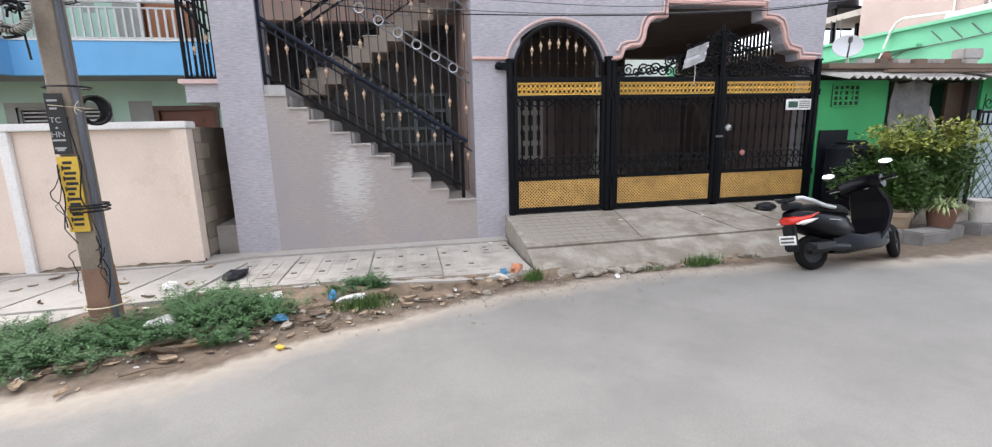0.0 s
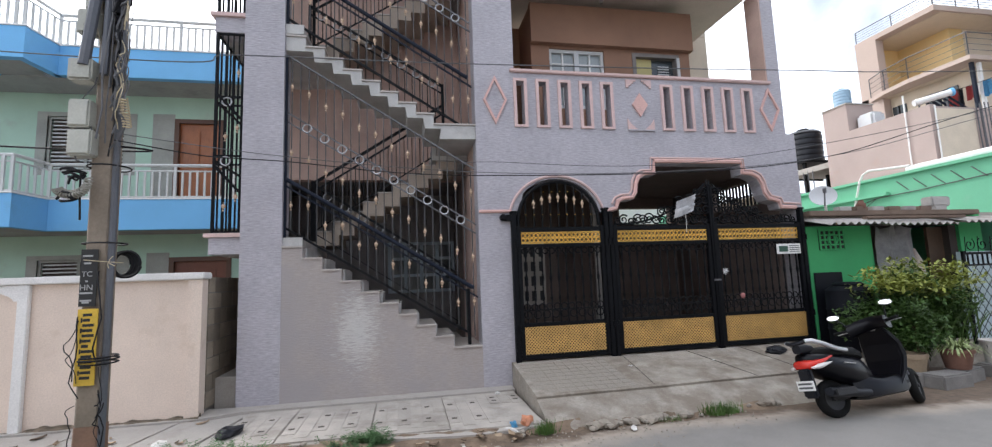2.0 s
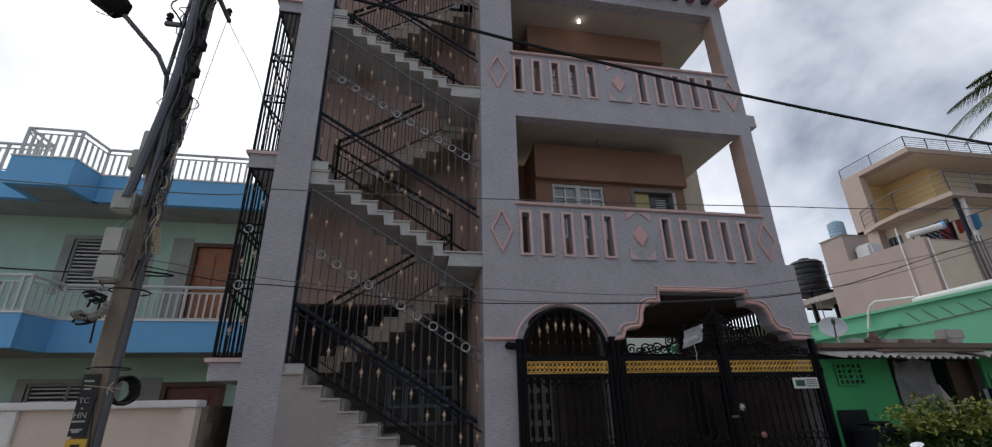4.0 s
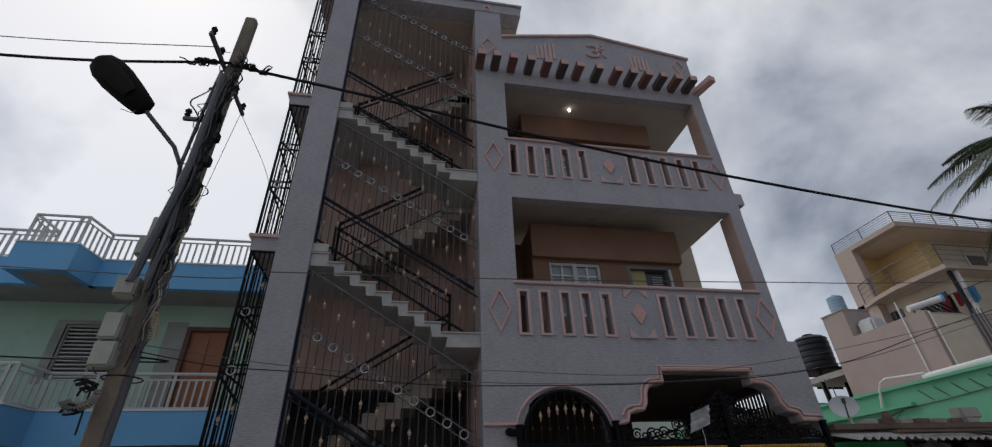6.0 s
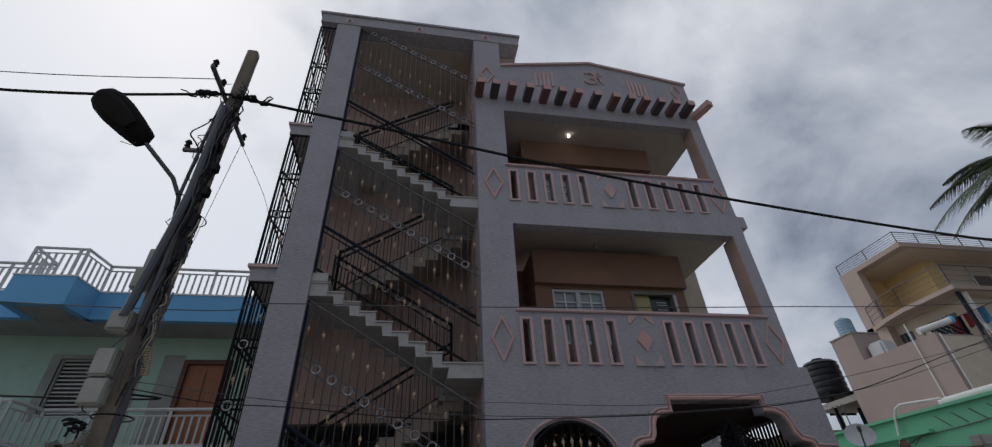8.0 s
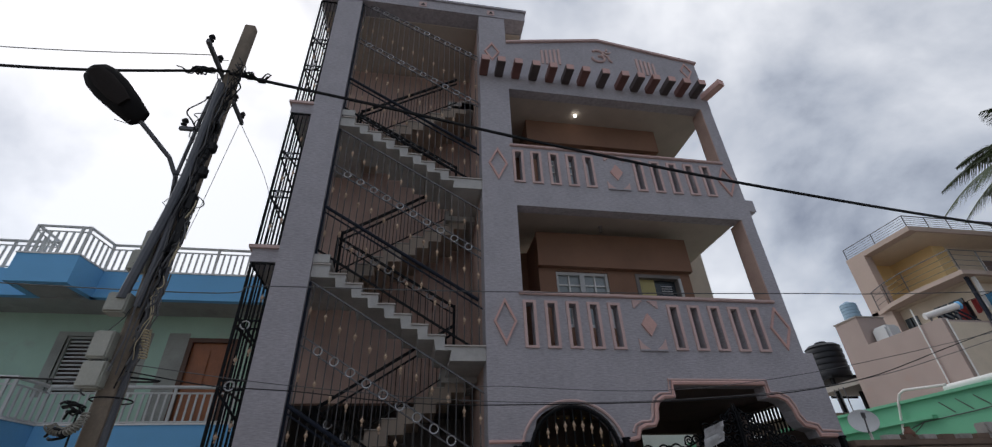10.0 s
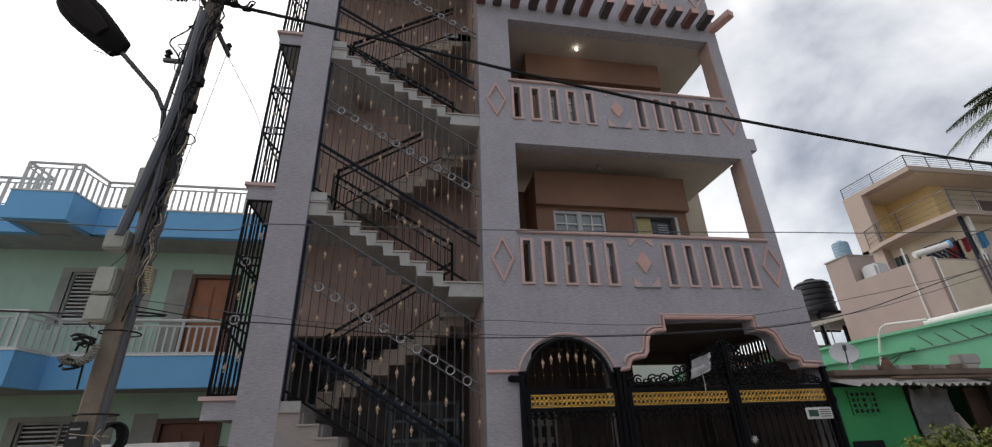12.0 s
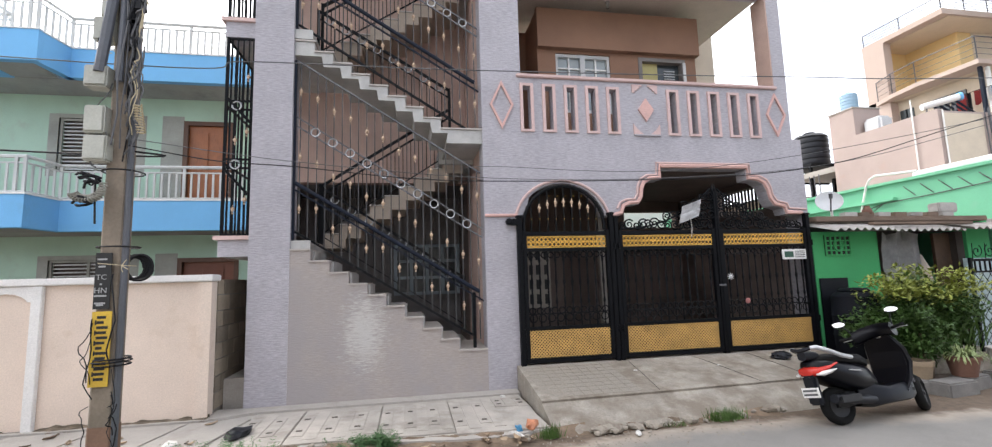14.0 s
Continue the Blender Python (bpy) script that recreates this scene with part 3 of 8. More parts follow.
for i in range(10):
    for j in range(9):
        y = -0.06 - 0.122 * (j + 1)
        piece("scored_tile", TILE, ramp, Matrix.Translation((-0.14 + 0.122 * i, y, 0.293 + 0.1555 * (y + 0.03) - 0.002)) @ Matrix.Rotation(tilt, 4, "X"))
r_s = random.Random(12)
for i in range(64):
    x = r_s.uniform(0.2, 2.6)
    s = r_s.uniform(0.015, 0.06) if i % 3 else r_s.uniform(0.05, 0.085)
    b = bmesh.new()
    bmesh.ops.create_icosphere(b, subdivisions=1, radius=s)
    for v in b.verts:
        v.co *= r_s.uniform(0.7, 1.2)
        v.co.z *= 0.6
    b.transform(Matrix.Translation((x, -1.80 + 0.07 * x + r_s.uniform(-0.07, 0.05), -0.105 + s * 0.3)))
    part("rubble_stone", b, STONE if i % 2 else RAMP, ramp)

# ================= main house =================
house = thing("apartment_house", (0.5, 1.0, 0), "three-storey lavender-grey house with pink trim and caged stairs", "house")
D = 0.23
SL = -0.62      # slope of the stair rails


def storey(k):
    return 3.07 * k


part("corner_column", shape(bx, -3.75, -3.24, 0, 0.36, -0.2, 11.55), FACADE, house)
part("middle_column", shape(bx, -0.605, 0.0, 0, 0.36, 2.42, 11.55), FACADE, house)
part("gate_column", shape(bx, -0.605, -0.14, 0, 0.36, -0.2, 2.42), FACADE, house)

# stepped wall under the lowest flight
pts = [(-3.24, -0.2), (-0.605, -0.2), (-0.605, 0.53)]
for k in range(1, 10):
    xk = -1.0 - 0.2475 * (k - 1)
    pts += [(xk, 0.53 + 0.159 * (k - 1)), (xk, 0.53 + 0.159 * k)]
pts += [(-3.24, 0.53 + 0.159 * 9)]
part("stepped_stair_wall", shape(plate, pts, 0.004, 0.16), FACADE_WORN, house, "stepped lavender wall with pale scuffs")
for k in range(10):
    xr = -1.0 - 0.2475 * (k - 1)
    if k == 0:
        xr = -0.61
    xl = -1.0 - 0.2475 * k
    part("stair_tread", shape(bx, xl - 0.012, xr, -0.018, 1.0, 0.53 + 0.159 * k, 0.553 + 0.159 * k), TREAD, house)
    part("stair_riser", shape(bx, xl, xl + 0.03, 0.16, 1.0, 0.53 + 0.159 * k, 0.53 + 0.159 * (k + 1)), CONCRETE_STEP, house)


# front flights of the upper storeys, with their landings
for s in (0, 1):
    z = storey(s) + 0.04
    flight = part("stair_flight", shape(plate, [(-0.605, 3.66 + z), (-1.21, 3.66 + z)] + [p for k in range(1, 9) for p in (
        (-1.21 - 0.2525 * (k - 1), 3.66 + z + 0.153 * k), (-1.21 - 0.2525 * k, 3.66 + z + 0.153 * k))] + [(-3.235, 4.884 + z), (-3.235, 4.68 + z)] + [
        p for k in range(8, 0, -1) for p in ((-1.11 - 0.2525 * (k - 0.1), 3.455 + z + 0.153 * k), (-1.11 - 0.2525 * (k - 1), 3.455 + z + 0.153 * k))] + [
        (-1.13, 3.455 + z), (-0.605, 3.46 + z)], 0.05, 1.0), CONCRETE_STEP, house, "grey concrete stair flight with stepped underside")
    for k in range(9):
        xr = -0.61 if k == 0 else -1.21 - 0.2525 * (k - 1)
        xl = -1.21 - 0.2525 * k
        part("stair_tread", shape(bx, xl, xr + 0.015, 0.03, 1.0, 3.663 + z + 0.153 * k, 3.685 + z + 0.153 * k), TREAD, house)

# landings that stand out at the side
for s, zz in enumerate((2.12, 5.17, 8.26)):
    part("landing", shape(bx, -4.15, -3.24 if s else -3.245, 0.37, 2.0, zz - 0.22, zz), CONCRETE_STEP, house)
    part("landing_edge", shape(bx, -4.15, -3.752, 0.08, 0.37, zz - 0.22, zz), FACADE, house)
    part("landing_coping", shape(bx, -4.20, -3.754, 0.04, 2.0, zz + 0.003, zz + 0.055), PINK_PALE, house)
    part("landing_front", shape(bx, -3.24, -3.0 if s else -2.99, 0.05, 2.0, zz - 0.2, zz - 0.02 if s == 0 else zz - 0.06), CONCRETE_STEP, house)

BACK_STEP = material("tan_step_plaster", (0.40, 0.33, 0.27), 0.88, vary=0.15)
# back flights, climbing to the right
for s in range(3):
    z0 = (2.12, 5.17, 8.26)[s]
    n = 10
    rise, run = 1.53 / n, 0.235
    pts = []
    for k in range(n):
        pts += [(-3.0 + run * k, z0 + rise * k), (-3.0 + run * k, z0 + rise * (k + 1))]
    pts += [(-0.61, z0 + 1.53), (-0.61, z0 + 1.31)]
    for k in range(n - 1, 0, -1):
        pts += [(-2.9 + run * k, z0 + rise * k - 0.06), (-2.9 + run * k, z0 + rise * (k - 1) - 0.06)]
    pts += [(-3.0, z0 - 0.06)]
    part("back_flight", shape(plate, pts, 1.08, 1.98), BACK_STEP, house)
    for k in range(n):
        part("stair_tread", shape(bx, -3.01 + run * k, -3.0 + run * (k + 1), 1.06, 1.98, z0 + rise * (k + 1) + 0.002, z0 + rise * (k + 1) + 0.02), TREAD, house)
    part("upper_landing", shape(bx, -1.2, -0.61, 1.0 if s < 2 else 1.08, 1.98, z0 + 1.30, z0 + 1.515), CONCRETE_STEP, house)

# Darker than the stairwell wall; under-stair shade is partly put into this colour.
LOBBY = material("shade_darkened_lobby_paint", (0.17, 0.155, 0.15), 0.9, vary=0.2)
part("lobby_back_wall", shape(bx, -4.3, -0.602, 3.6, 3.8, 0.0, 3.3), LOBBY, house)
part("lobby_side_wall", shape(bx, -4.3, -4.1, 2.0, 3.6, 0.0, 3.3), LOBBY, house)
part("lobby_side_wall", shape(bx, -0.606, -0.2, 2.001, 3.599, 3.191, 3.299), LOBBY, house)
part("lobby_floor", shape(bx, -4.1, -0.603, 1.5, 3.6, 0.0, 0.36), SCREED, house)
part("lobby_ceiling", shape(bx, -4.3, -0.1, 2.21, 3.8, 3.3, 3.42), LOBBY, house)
part("stairwell_back_wall", shape(bx, -4.3, 0.0, 2.0, 2.2, 3.3, 11.55), STAIR_WALL, house, "pinkish-brown plastered stairwell wall")
part("stairwell_side_wall", shape(bx, -0.603, -0.4, 0.36, 2.0, 0.4, 11.5), STAIR_WALL, house)
part("stairwell_floor", shape(bx, -3.74, -0.61, 0.36, 2.0, 0.2, 0.38), CONCRETE_STEP, house)

# tower roof slab with its fascia
part("tower_roof", shape(bx, -4.12, 0.5, -0.02, 2.5, 11.55, 11.84), FACADE, house)
part("tower_roof_coping", shape(bx, -4.16, 0.54, -0.06, 2.54, 11.843, 11.90), FACADE, house)
part("tower_soffit", shape(bx, -4.08, 0.46, 0.38, 2.4, 11.52, 11.547), SOFFIT, house)
for x in (-3.5, -1.9, -0.32):
    badge = part("badge", shape(bx, x - 0.085, x + 0.085, -0.034, -0.021, 11.60, 11.76), PINK_PALE, house, "small pale square badge")
    part("triangle", shape(plate, [(x - 0.045, 11.64), (x + 0.045, 11.64), (x, 11.72)], -0.04, -0.0345), BLACK_PAINT, badge)
part("tower_side_wall", shape(bx, -0.2, -0.02, 0.37, 2.2, 9.3, 11.52), CREAM, house)

# ground-storey front with its two arches
arc = [(0.575 + 0.67 * math.cos(a), 2.30 + 0.60 * math.sin(a)) for a in (math.pi * (1 - i / 18) for i in range(1, 18))]
left_half = [(1.52, 2.42), (1.56, 2.53), (1.66, 2.575), (1.80, 2.585), (1.85, 2.66), (1.87, 2.80), (1.92, 2.90), (2.02, 2.96), (2.19, 2.97), (2.20, 3.16)]
right_half = [(3.70, 3.16), (3.71, 2.98), (3.88, 2.97), (4.0, 2.91), (4.06, 2.80), (4.09, 2.66), (4.16, 2.56), (4.34, 2.52), (4.37, 2.42)]
outline = [(0.0, 2.40), (-0.09, 2.40)] + arc[1:-1] + [(1.24, 2.40)] + left_half + right_half + [(4.66, 2.42), (4.80, 2.42), (4.80, 3.68), (0.0, 3.68)]
outline = [p for p in outline if p[0] >= 0.0]
part("arched_wall", shape(plate, outline, 0.0, D), FACADE, house, "lavender wall with stepped arches over the gate")
part("gate_side_column", shape(bx, 4.69, 4.80, 0.002, 0.36, -0.15, 2.42), FACADE, house)


def moulding(pts, r=0.034):
    b = bmesh.new()
    tube(b, [(x, -0.012, z) for x, z in pts], r, 6)
    return b


part("arch_moulding", moulding([(-0.60, 2.42), (-0.12, 2.42)], 0.025), PINK, house)
part("arch_moulding", moulding([(0.575 + 0.73 * math.cos(a), 2.30 + 0.64 * math.sin(a)) for a in (math.pi * (0.93 - 0.86 * i / 20) for i in range(21))], 0.022), PINK_PALE, house)
part("arch_moulding", moulding([(1.30, 2.40)] + [(x - 0.02, z + 0.03) for x, z in left_half] + [(x + 0.02, z + 0.03) for x, z in right_half] + [(4.67, 2.44)]), PINK, house)
part("arch_moulding", moulding([(1.44, 2.52)] + [(x - 0.07, z + 0.08) for x, z in left_half[1:]] + [(x + 0.07, z + 0.08) for x, z in right_half[:-1]] + [(4.44, 2.52), (4.76, 2.50)], 0.018), PINK_PALE, house)

SLOTS = [0.085 + 0.347 * i for i in range(5)] + [2.495 + 0.365 * i for i in range(5)]


def balcony(z):
    """A parapet with ten framed slots, diamonds, a middle motif and its coping."""
    zt, zb = 4.40 + z, 3.72 + z
    xs = [0.0] + [v for c in SLOTS for v in (c - 0.06, c + 0.06)] + [4.64]
    for a, b in zip(xs[::2], xs[1::2]):
        part("parapet_pier", shape(bx, a, b, 0.0, 0.16, zb, zt), FACADE, house)
    part("parapet_top", shape(bx, 0.0, 4.64, 0.0, 0.16, zt, zt + 0.13), FACADE, house)
    part("parapet_foot", shape(bx, 0.0, 4.64, 0.0, 0.16, 3.68 + z, zb), FACADE, house)
    part("coping", shape(rbx, -0.07, 4.43, -0.045, 0.2, zt + 0.132, zt + 0.185, 0.012), PINK_PALE, house)
    for c in SLOTS:
        b = bmesh.new()
        for x0, x1, z0, z1 in ((c - 0.105, c - 0.06, zb - 0.035, zt + 0.04), (c + 0.06, c + 0.105, zb - 0.035, zt + 0.04), (c - 0.06, c + 0.06, zt, zt + 0.04), (c - 0.06, c + 0.06, zb - 0.035, zb)):
            bx(b, x0, x1, -0.028, 0.0, z0, z1)
        part("slot_frame", b, PINK_PALE, house)
    for cx, w in ((-0.305, 0.18), (4.37, 0.185)):
        diamond(cx, 4.09 + z, w, 0.375)
    solid = [(2.02, 4.28 + z), (2.15, 4.09 + z), (2.02, 3.90 + z), (1.89, 4.09 + z)]
    part("diamond", shape(plate, solid, -0.03, 0.0), PINK, house)
    for sx in (-1, 1):
        steps = [(2.02 + sx * 0.215, 4.50 + z), (2.02 + sx * 0.05, 4.50 + z)]
        for k in range(4):
            steps += [(2.02 + sx * (0.05 + 0.041 * k), 4.475 - 0.035 * k + z), (2.02 + sx * (0.091 + 0.041 * k), 4.475 - 0.035 * k + z)]
        part("corner_motif", shape(plate, steps[::sx], -0.02, 0.0), PINK_PALE, house, "stepped pink corner motif")
        foot = [(2.02 + sx * 0.225, 3.69 + z), (2.02 + sx * 0.225, 3.86 + z), (2.02 + sx * 0.17, 3.78 + z), (2.02 + sx * 0.06, 3.69 + z)]
        part("foot_motif", shape(plate, foot[::-sx], -0.02, 0.0), PINK_PALE, house)
    part("foot_ledge", shape(bx, 1.795, 2.245, -0.03, 0.0, 3.667 + z, 3.688 + z), FACADE, house)


def diamond(cx, cz, w, h, t=0.05):
    outer = [(cx, cz + h), (cx + w, cz), (cx, cz - h), (cx - w, cz)]
    k = 1 - t / w * 0.72
    inner = [(cx + (x - cx) * k, cz + (zz - cz) * k) for x, zz in outer]
    b = bmesh.new()
    for i in range(4):
        j = (i + 1) % 4
        plate(b, [outer[i], outer[j], inner[j], inner[i]], -0.03, 0.0)
    part("diamond_frame", b, PINK, house)


balcony(0.0)
balcony(3.06)
diamond(-0.33, 10.31, 0.17, 0.30)
diamond(4.36, 10.42, 0.15, 0.28)
part("floor_beam", shape(bx, 0.0, 4.65, 0.0, D, 6.24, 6.74), FACADE, house)
part("roof_beam", shape(bx, 0.0, 4.65, 0.0, D, 9.19, 9.62), FACADE, house)
part("beam_stub", shape(bx, 4.652, 4.80, 0.0, 0.25, 6.46, 6.72), FACADE, house)
part("gable_wall", shape(plate, [(0.0, 9.62), (4.65, 9.62), (4.65, 10.72), (2.23, 11.12), (0.0, 10.66)], 0.0, 0.14), FACADE, house)
for a, b in (((0.0, 10.69), (2.23, 11.15)), ((2.23, 11.15), (4.69, 10.75))):
    part("gable_coping", shape(plate, [(a[0], a[1] - 0.03), (b[0], b[1] - 0.03), (b[0], b[1] + 0.03), (a[0], a[1] + 0.03)], -0.05, 0.18), PINK_PALE, house)
for z0, z1 in ((4.53, 6.24), (7.59, 9.19)):
    part("corner_post", shape(bx, 4.41, 4.645, 0.003, 0.34, z0, z1), FACADE, house)
    part("post_lining", shape(bx, 4.385, 4.408, 0.01, 0.34, z0, z1), STAIR_WALL, house)
for z in (0.0, 3.06):
    part("side_parapet", shape(bx, 4.48, 4.64, 0.16, 2.2, 3.68 + z, 4.54 + z), FACADE, house)
    part("balcony_floor", shape(bx, 0.0, 4.79 if z == 0 else 4.64, D, 2.6, 3.40 + z, 3.62 + z), SOFFIT, house)
part("roof_slab", shape(bx, 0.0, 4.64, D, 2.6, 9.2, 9.4), SOFFIT, house)
# rafter ends under the gable
for i, x in enumerate((-0.54, -0.21, 0.15, 0.53, 0.90, 1.26, 1.62, 2.06, 2.50, 2.86, 3.22, 3.58, 3.94, 4.30)):
    b = shape(rbx, x - 0.085, x + 0.085, -0.42, 0.0, 9.50, 9.66, 0.01)
    ob = part("rafter_end", b, (RED_BEAM, SLATE_BEAM)[i % 2], house)
    part("rafter_cap", shape(bx, x - 0.08, x + 0.08, -0.428, -0.421, 9.51, 9.65), PINK, ob)
b = shape(rbx, -0.085, 0.085, -0.55, 0.02, 9.50, 9.66, 0.01)
b.transform(Matrix.Translation((4.58, 0.05, 0)) @ Matrix.Rotation(radians(16), 4, "Z"))
part("rafter_end", b, PINK, house, "pink rafter end at the corner")
part("parapet_stub", shape(rbx, 4.37, 4.50, 0.01, 0.13, 10.62, 10.86, 0.01), FACADE, house, "small cement stub on the gable end")
# strips and a relief sign on the gable
for c in (1.02, 3.33):
    for i in range(5):
        x = c - 0.20 + 0.10 * i
        h = 0.10 * (1 if c < 2 else -1) * (i - 2) / 4
        part("gable_strip", shape(bx, x - 0.027, x + 0.027, -0.025, 0.0, 10.12 + h * 0.4, 10.60 + h), PINK_PALE, house)
b = bmesh.new()
tube(b, [(2.26 + 0.13 * math.cos(a) - 0.08, -0.02, 10.68 + 0.10 * math.sin(a)) for a in (radians(150 - 24 * i) for i in range(11))], 0.03, 6)
tube(b, [(2.20 + 0.15 * math.cos(a) - 0.02, -0.02, 10.50 + 0.11 * math.sin(a)) for a in (radians(70 - 26 * i) for i in range(11))], 0.03, 6)
tube(b, [(2.28, -0.02, 10.60), (2.36, -0.02, 10.64), (2.43, -0.02, 10.58), (2.44, -0.02, 10.48), (2.50, -0.02, 10.42)], 0.028, 6)
hoop(b, (2.42, -0.02, 10.80), 0.09, 0.022, "y", 10, 5, radians(200), radians(340))
tube(b, [(2.42, -0.02, 10.80), (2.42, -0.02, 10.86)], 0.025, 6)
part("relief_sign", b, PINK_PALE, house, "pale raised emblem")

DOOR_LEAF = material("dull_yellow_paint", (0.46, 0.40, 0.17), 0.6)
PALE_FRAME = material("pale_grey_frame_paint", (0.56, 0.57, 0.57), 0.6, vary=0.12)
DULL_FRAME = material("dull_brown_grey_frame", (0.20, 0.18, 0.17), 0.7, vary=0.15)
# recessed rooms behind the balconies
for z, lit in ((0.0, False), (3.06, True)):
    f = 3.62 + z
    top = 6.24 + z if z == 0 else 9.2
    wx0, wx1, dx0, dx1 = 0.90, 1.93, 2.48, 3.42
    head = 5.47 + z
    part("room_wall", shape(bx, 0.57, wx0, 0.97, 1.15, f, top), BROWN_WALL, house)
    part("room_wall", shape(bx, wx1, dx0, 0.97, 1.15, f, top), BROWN_WALL, house)
    part("room_wall", shape(bx, dx1, 3.64, 0.97, 1.15, f, top), BROWN_WALL, house)
    part("room_wall", shape(bx, wx0, wx1, 0.97, 1.15, head, top), BROWN_WALL, house)
    part("room_wall", shape(bx, dx0, dx1, 0.97, 1.15, head, top), BROWN_WALL, house)
    part("room_wall", shape(bx, wx0, wx1, 0.97, 1.15, f, f + 0.75), BROWN_WALL, house)
    part("lintel_band", shape(bx, 0.55, 3.66, 0.85, 0.968, head + 0.05, top - 0.002), BROWN_WALL, house, "brown wall standing proud above the openings")
    part("recess_wall", shape(bx, 0.0, 0.6, 1.75, 1.9, f, top), BROWN_WALL, house)
    part("recess_side", shape(bx, 0.57, 0.7, 1.152, 1.75, f, top), BROWN_WALL, house)
    part("balcony_side_wall", shape(bx, -0.2, 0.0, 0.37, 1.9, f, top), STAIR_WALL, house)
    part("passage_wall", shape(bx, 3.5, 3.64, 1.152, 2.2, f, top), BROWN_WALL, house)
    part("side_block", shape(bx, 3.645, 4.95, 2.2, 2.9, f - 0.1, 6.57 if z == 0 else 9.2), CREAM, house, "cream plastered side block")
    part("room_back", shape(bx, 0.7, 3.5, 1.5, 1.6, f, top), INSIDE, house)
    win = part("window", shape(bx, wx0, wx1, 1.06, 1.075, f + 0.75, head), PALE_GLASS, house, "white casement window with frosted panes")
    b = bmesh.new()
    for a in (wx0, (wx0 + wx1) / 2 - 0.045, wx1 - 0.05):
        bx(b, a, a + (0.09 if wx0 < a < wx1 - 0.06 else 0.05), 1.0, 1.058, f + 0.75, head)
    bx(b, wx0 + 0.05, wx1 - 0.05, 1.004, 1.056, head - 0.06, head)
    bx(b, wx0 + 0.05, wx1 - 0.05, 1.004, 1.056, f + 0.75, f + 0.82)
    part("window_frame", b, PALE_FRAME, win)
    for a in (wx0 + 0.05, (wx0 + wx1) / 2 + 0.045):
        w = (wx1 - wx0) / 2 - 0.095
        part("glazing_bar", shape(bx, a + w / 2 - 0.014, a + w / 2 + 0.014, 1.02, 1.054, f + 0.82, head - 0.06), WHITE, win)
        for q in (head - 0.26, head - 0.46, head - 0.66):
            part("glazing_bar", shape(bx, a, a + w, 1.025, 1.052, q - 0.013, q + 0.013), WHITE, win)
    dr = part("door", shape(bx, dx0 + 0.42, dx1 - 0.07, 1.08, 1.12, f, head - 0.07), GLASS, house, "dark open balcony doorway with a green leaf")
    part("door_leaf", shape(bx, dx0 + 0.07, dx0 + 0.42, 1.05, 1.09, f, head - 0.07), DOOR_LEAF, dr, "dull yellow-green door leaf")
    b = bmesh.new()
    bx(b, dx0, dx0 + 0.07, 0.955, 1.13, f, head)
    bx(b, dx1 - 0.07, dx1, 0.955, 1.13, f, head)
    bx(b, dx0 + 0.07, dx1 - 0.07, 0.957, 1.13, head - 0.07, head)
    part("door_frame", b, DULL_FRAME, dr)
    part("door_jamb", shape(bx, dx1 - 0.055, dx1 - 0.005, 0.935, 0.952, f, head - 0.07), PALE_FRAME, dr, "pale grey jamb")
    for k in range(4):
        part("grille_bar", shape(bx, dx0 + 0.56, dx0 + 0.78, 1.062, 1.074, head - 0.20 - 0.05 * k, head - 0.185 - 0.05 * k), PALE_FRAME, dr)
part("ceiling_hook", shape(lathe, [(0.03, 6.12), (0.035, 6.16), (0.02, 6.2), (0.045, 6.238)], 10, (1.75, 0.55, 0)), DULL_FRAME, house, "small bare lamp holder on the ceiling")
part("ceiling_lamp", shape(lathe, [(0.01, 9.12), (0.028, 9.13), (0.03, 9.155), (0.02, 9.198)], 12, (1.62, 0.55, 0)), glowing("lamp_glow", (1.0, 0.97, 0.9), 9.0), house, "small lit ceiling bulb")

# carport behind the gate
part("carport_floor", shape(bx, -0.14, 4.8, 0.3, 5.2, 0.0, 0.31), RAMP, house)
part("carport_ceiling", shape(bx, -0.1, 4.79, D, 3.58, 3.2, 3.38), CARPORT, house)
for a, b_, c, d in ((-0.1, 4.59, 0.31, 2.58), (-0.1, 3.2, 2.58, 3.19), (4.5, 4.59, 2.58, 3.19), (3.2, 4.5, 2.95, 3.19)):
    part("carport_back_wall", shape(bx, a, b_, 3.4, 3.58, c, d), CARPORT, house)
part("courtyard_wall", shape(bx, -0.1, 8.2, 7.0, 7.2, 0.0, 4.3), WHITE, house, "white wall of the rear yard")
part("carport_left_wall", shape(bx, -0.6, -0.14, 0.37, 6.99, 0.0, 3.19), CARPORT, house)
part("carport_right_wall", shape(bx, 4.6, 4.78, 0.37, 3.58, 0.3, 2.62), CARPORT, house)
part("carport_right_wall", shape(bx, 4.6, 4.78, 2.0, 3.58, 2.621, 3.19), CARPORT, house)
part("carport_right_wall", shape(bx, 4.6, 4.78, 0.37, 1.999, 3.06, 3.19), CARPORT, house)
grille = part("side_grille", shape(bx, 4.66, 4.69, 0.38, 1.99, 2.80, 2.825), IRON, house, "black iron bars over the carport side wall")
for i in range(17):
    y = 0.43 + 0.092 * i
    part("bar", shape(bx, 4.66, 4.69, y - 0.014, y + 0.014, 2.622, 3.058), IRON, grille)
DIM_BOARD = material("dull_cream_board", (0.46, 0.42, 0.37), 0.9, vary=0.2)
cup = part("meter_board", shape(bx, 0.46, 0.92, 1.9, 1.96, 0.95, 2.12), DIM_BOARD, house, "dull cream board with dark square openings inside the carport")
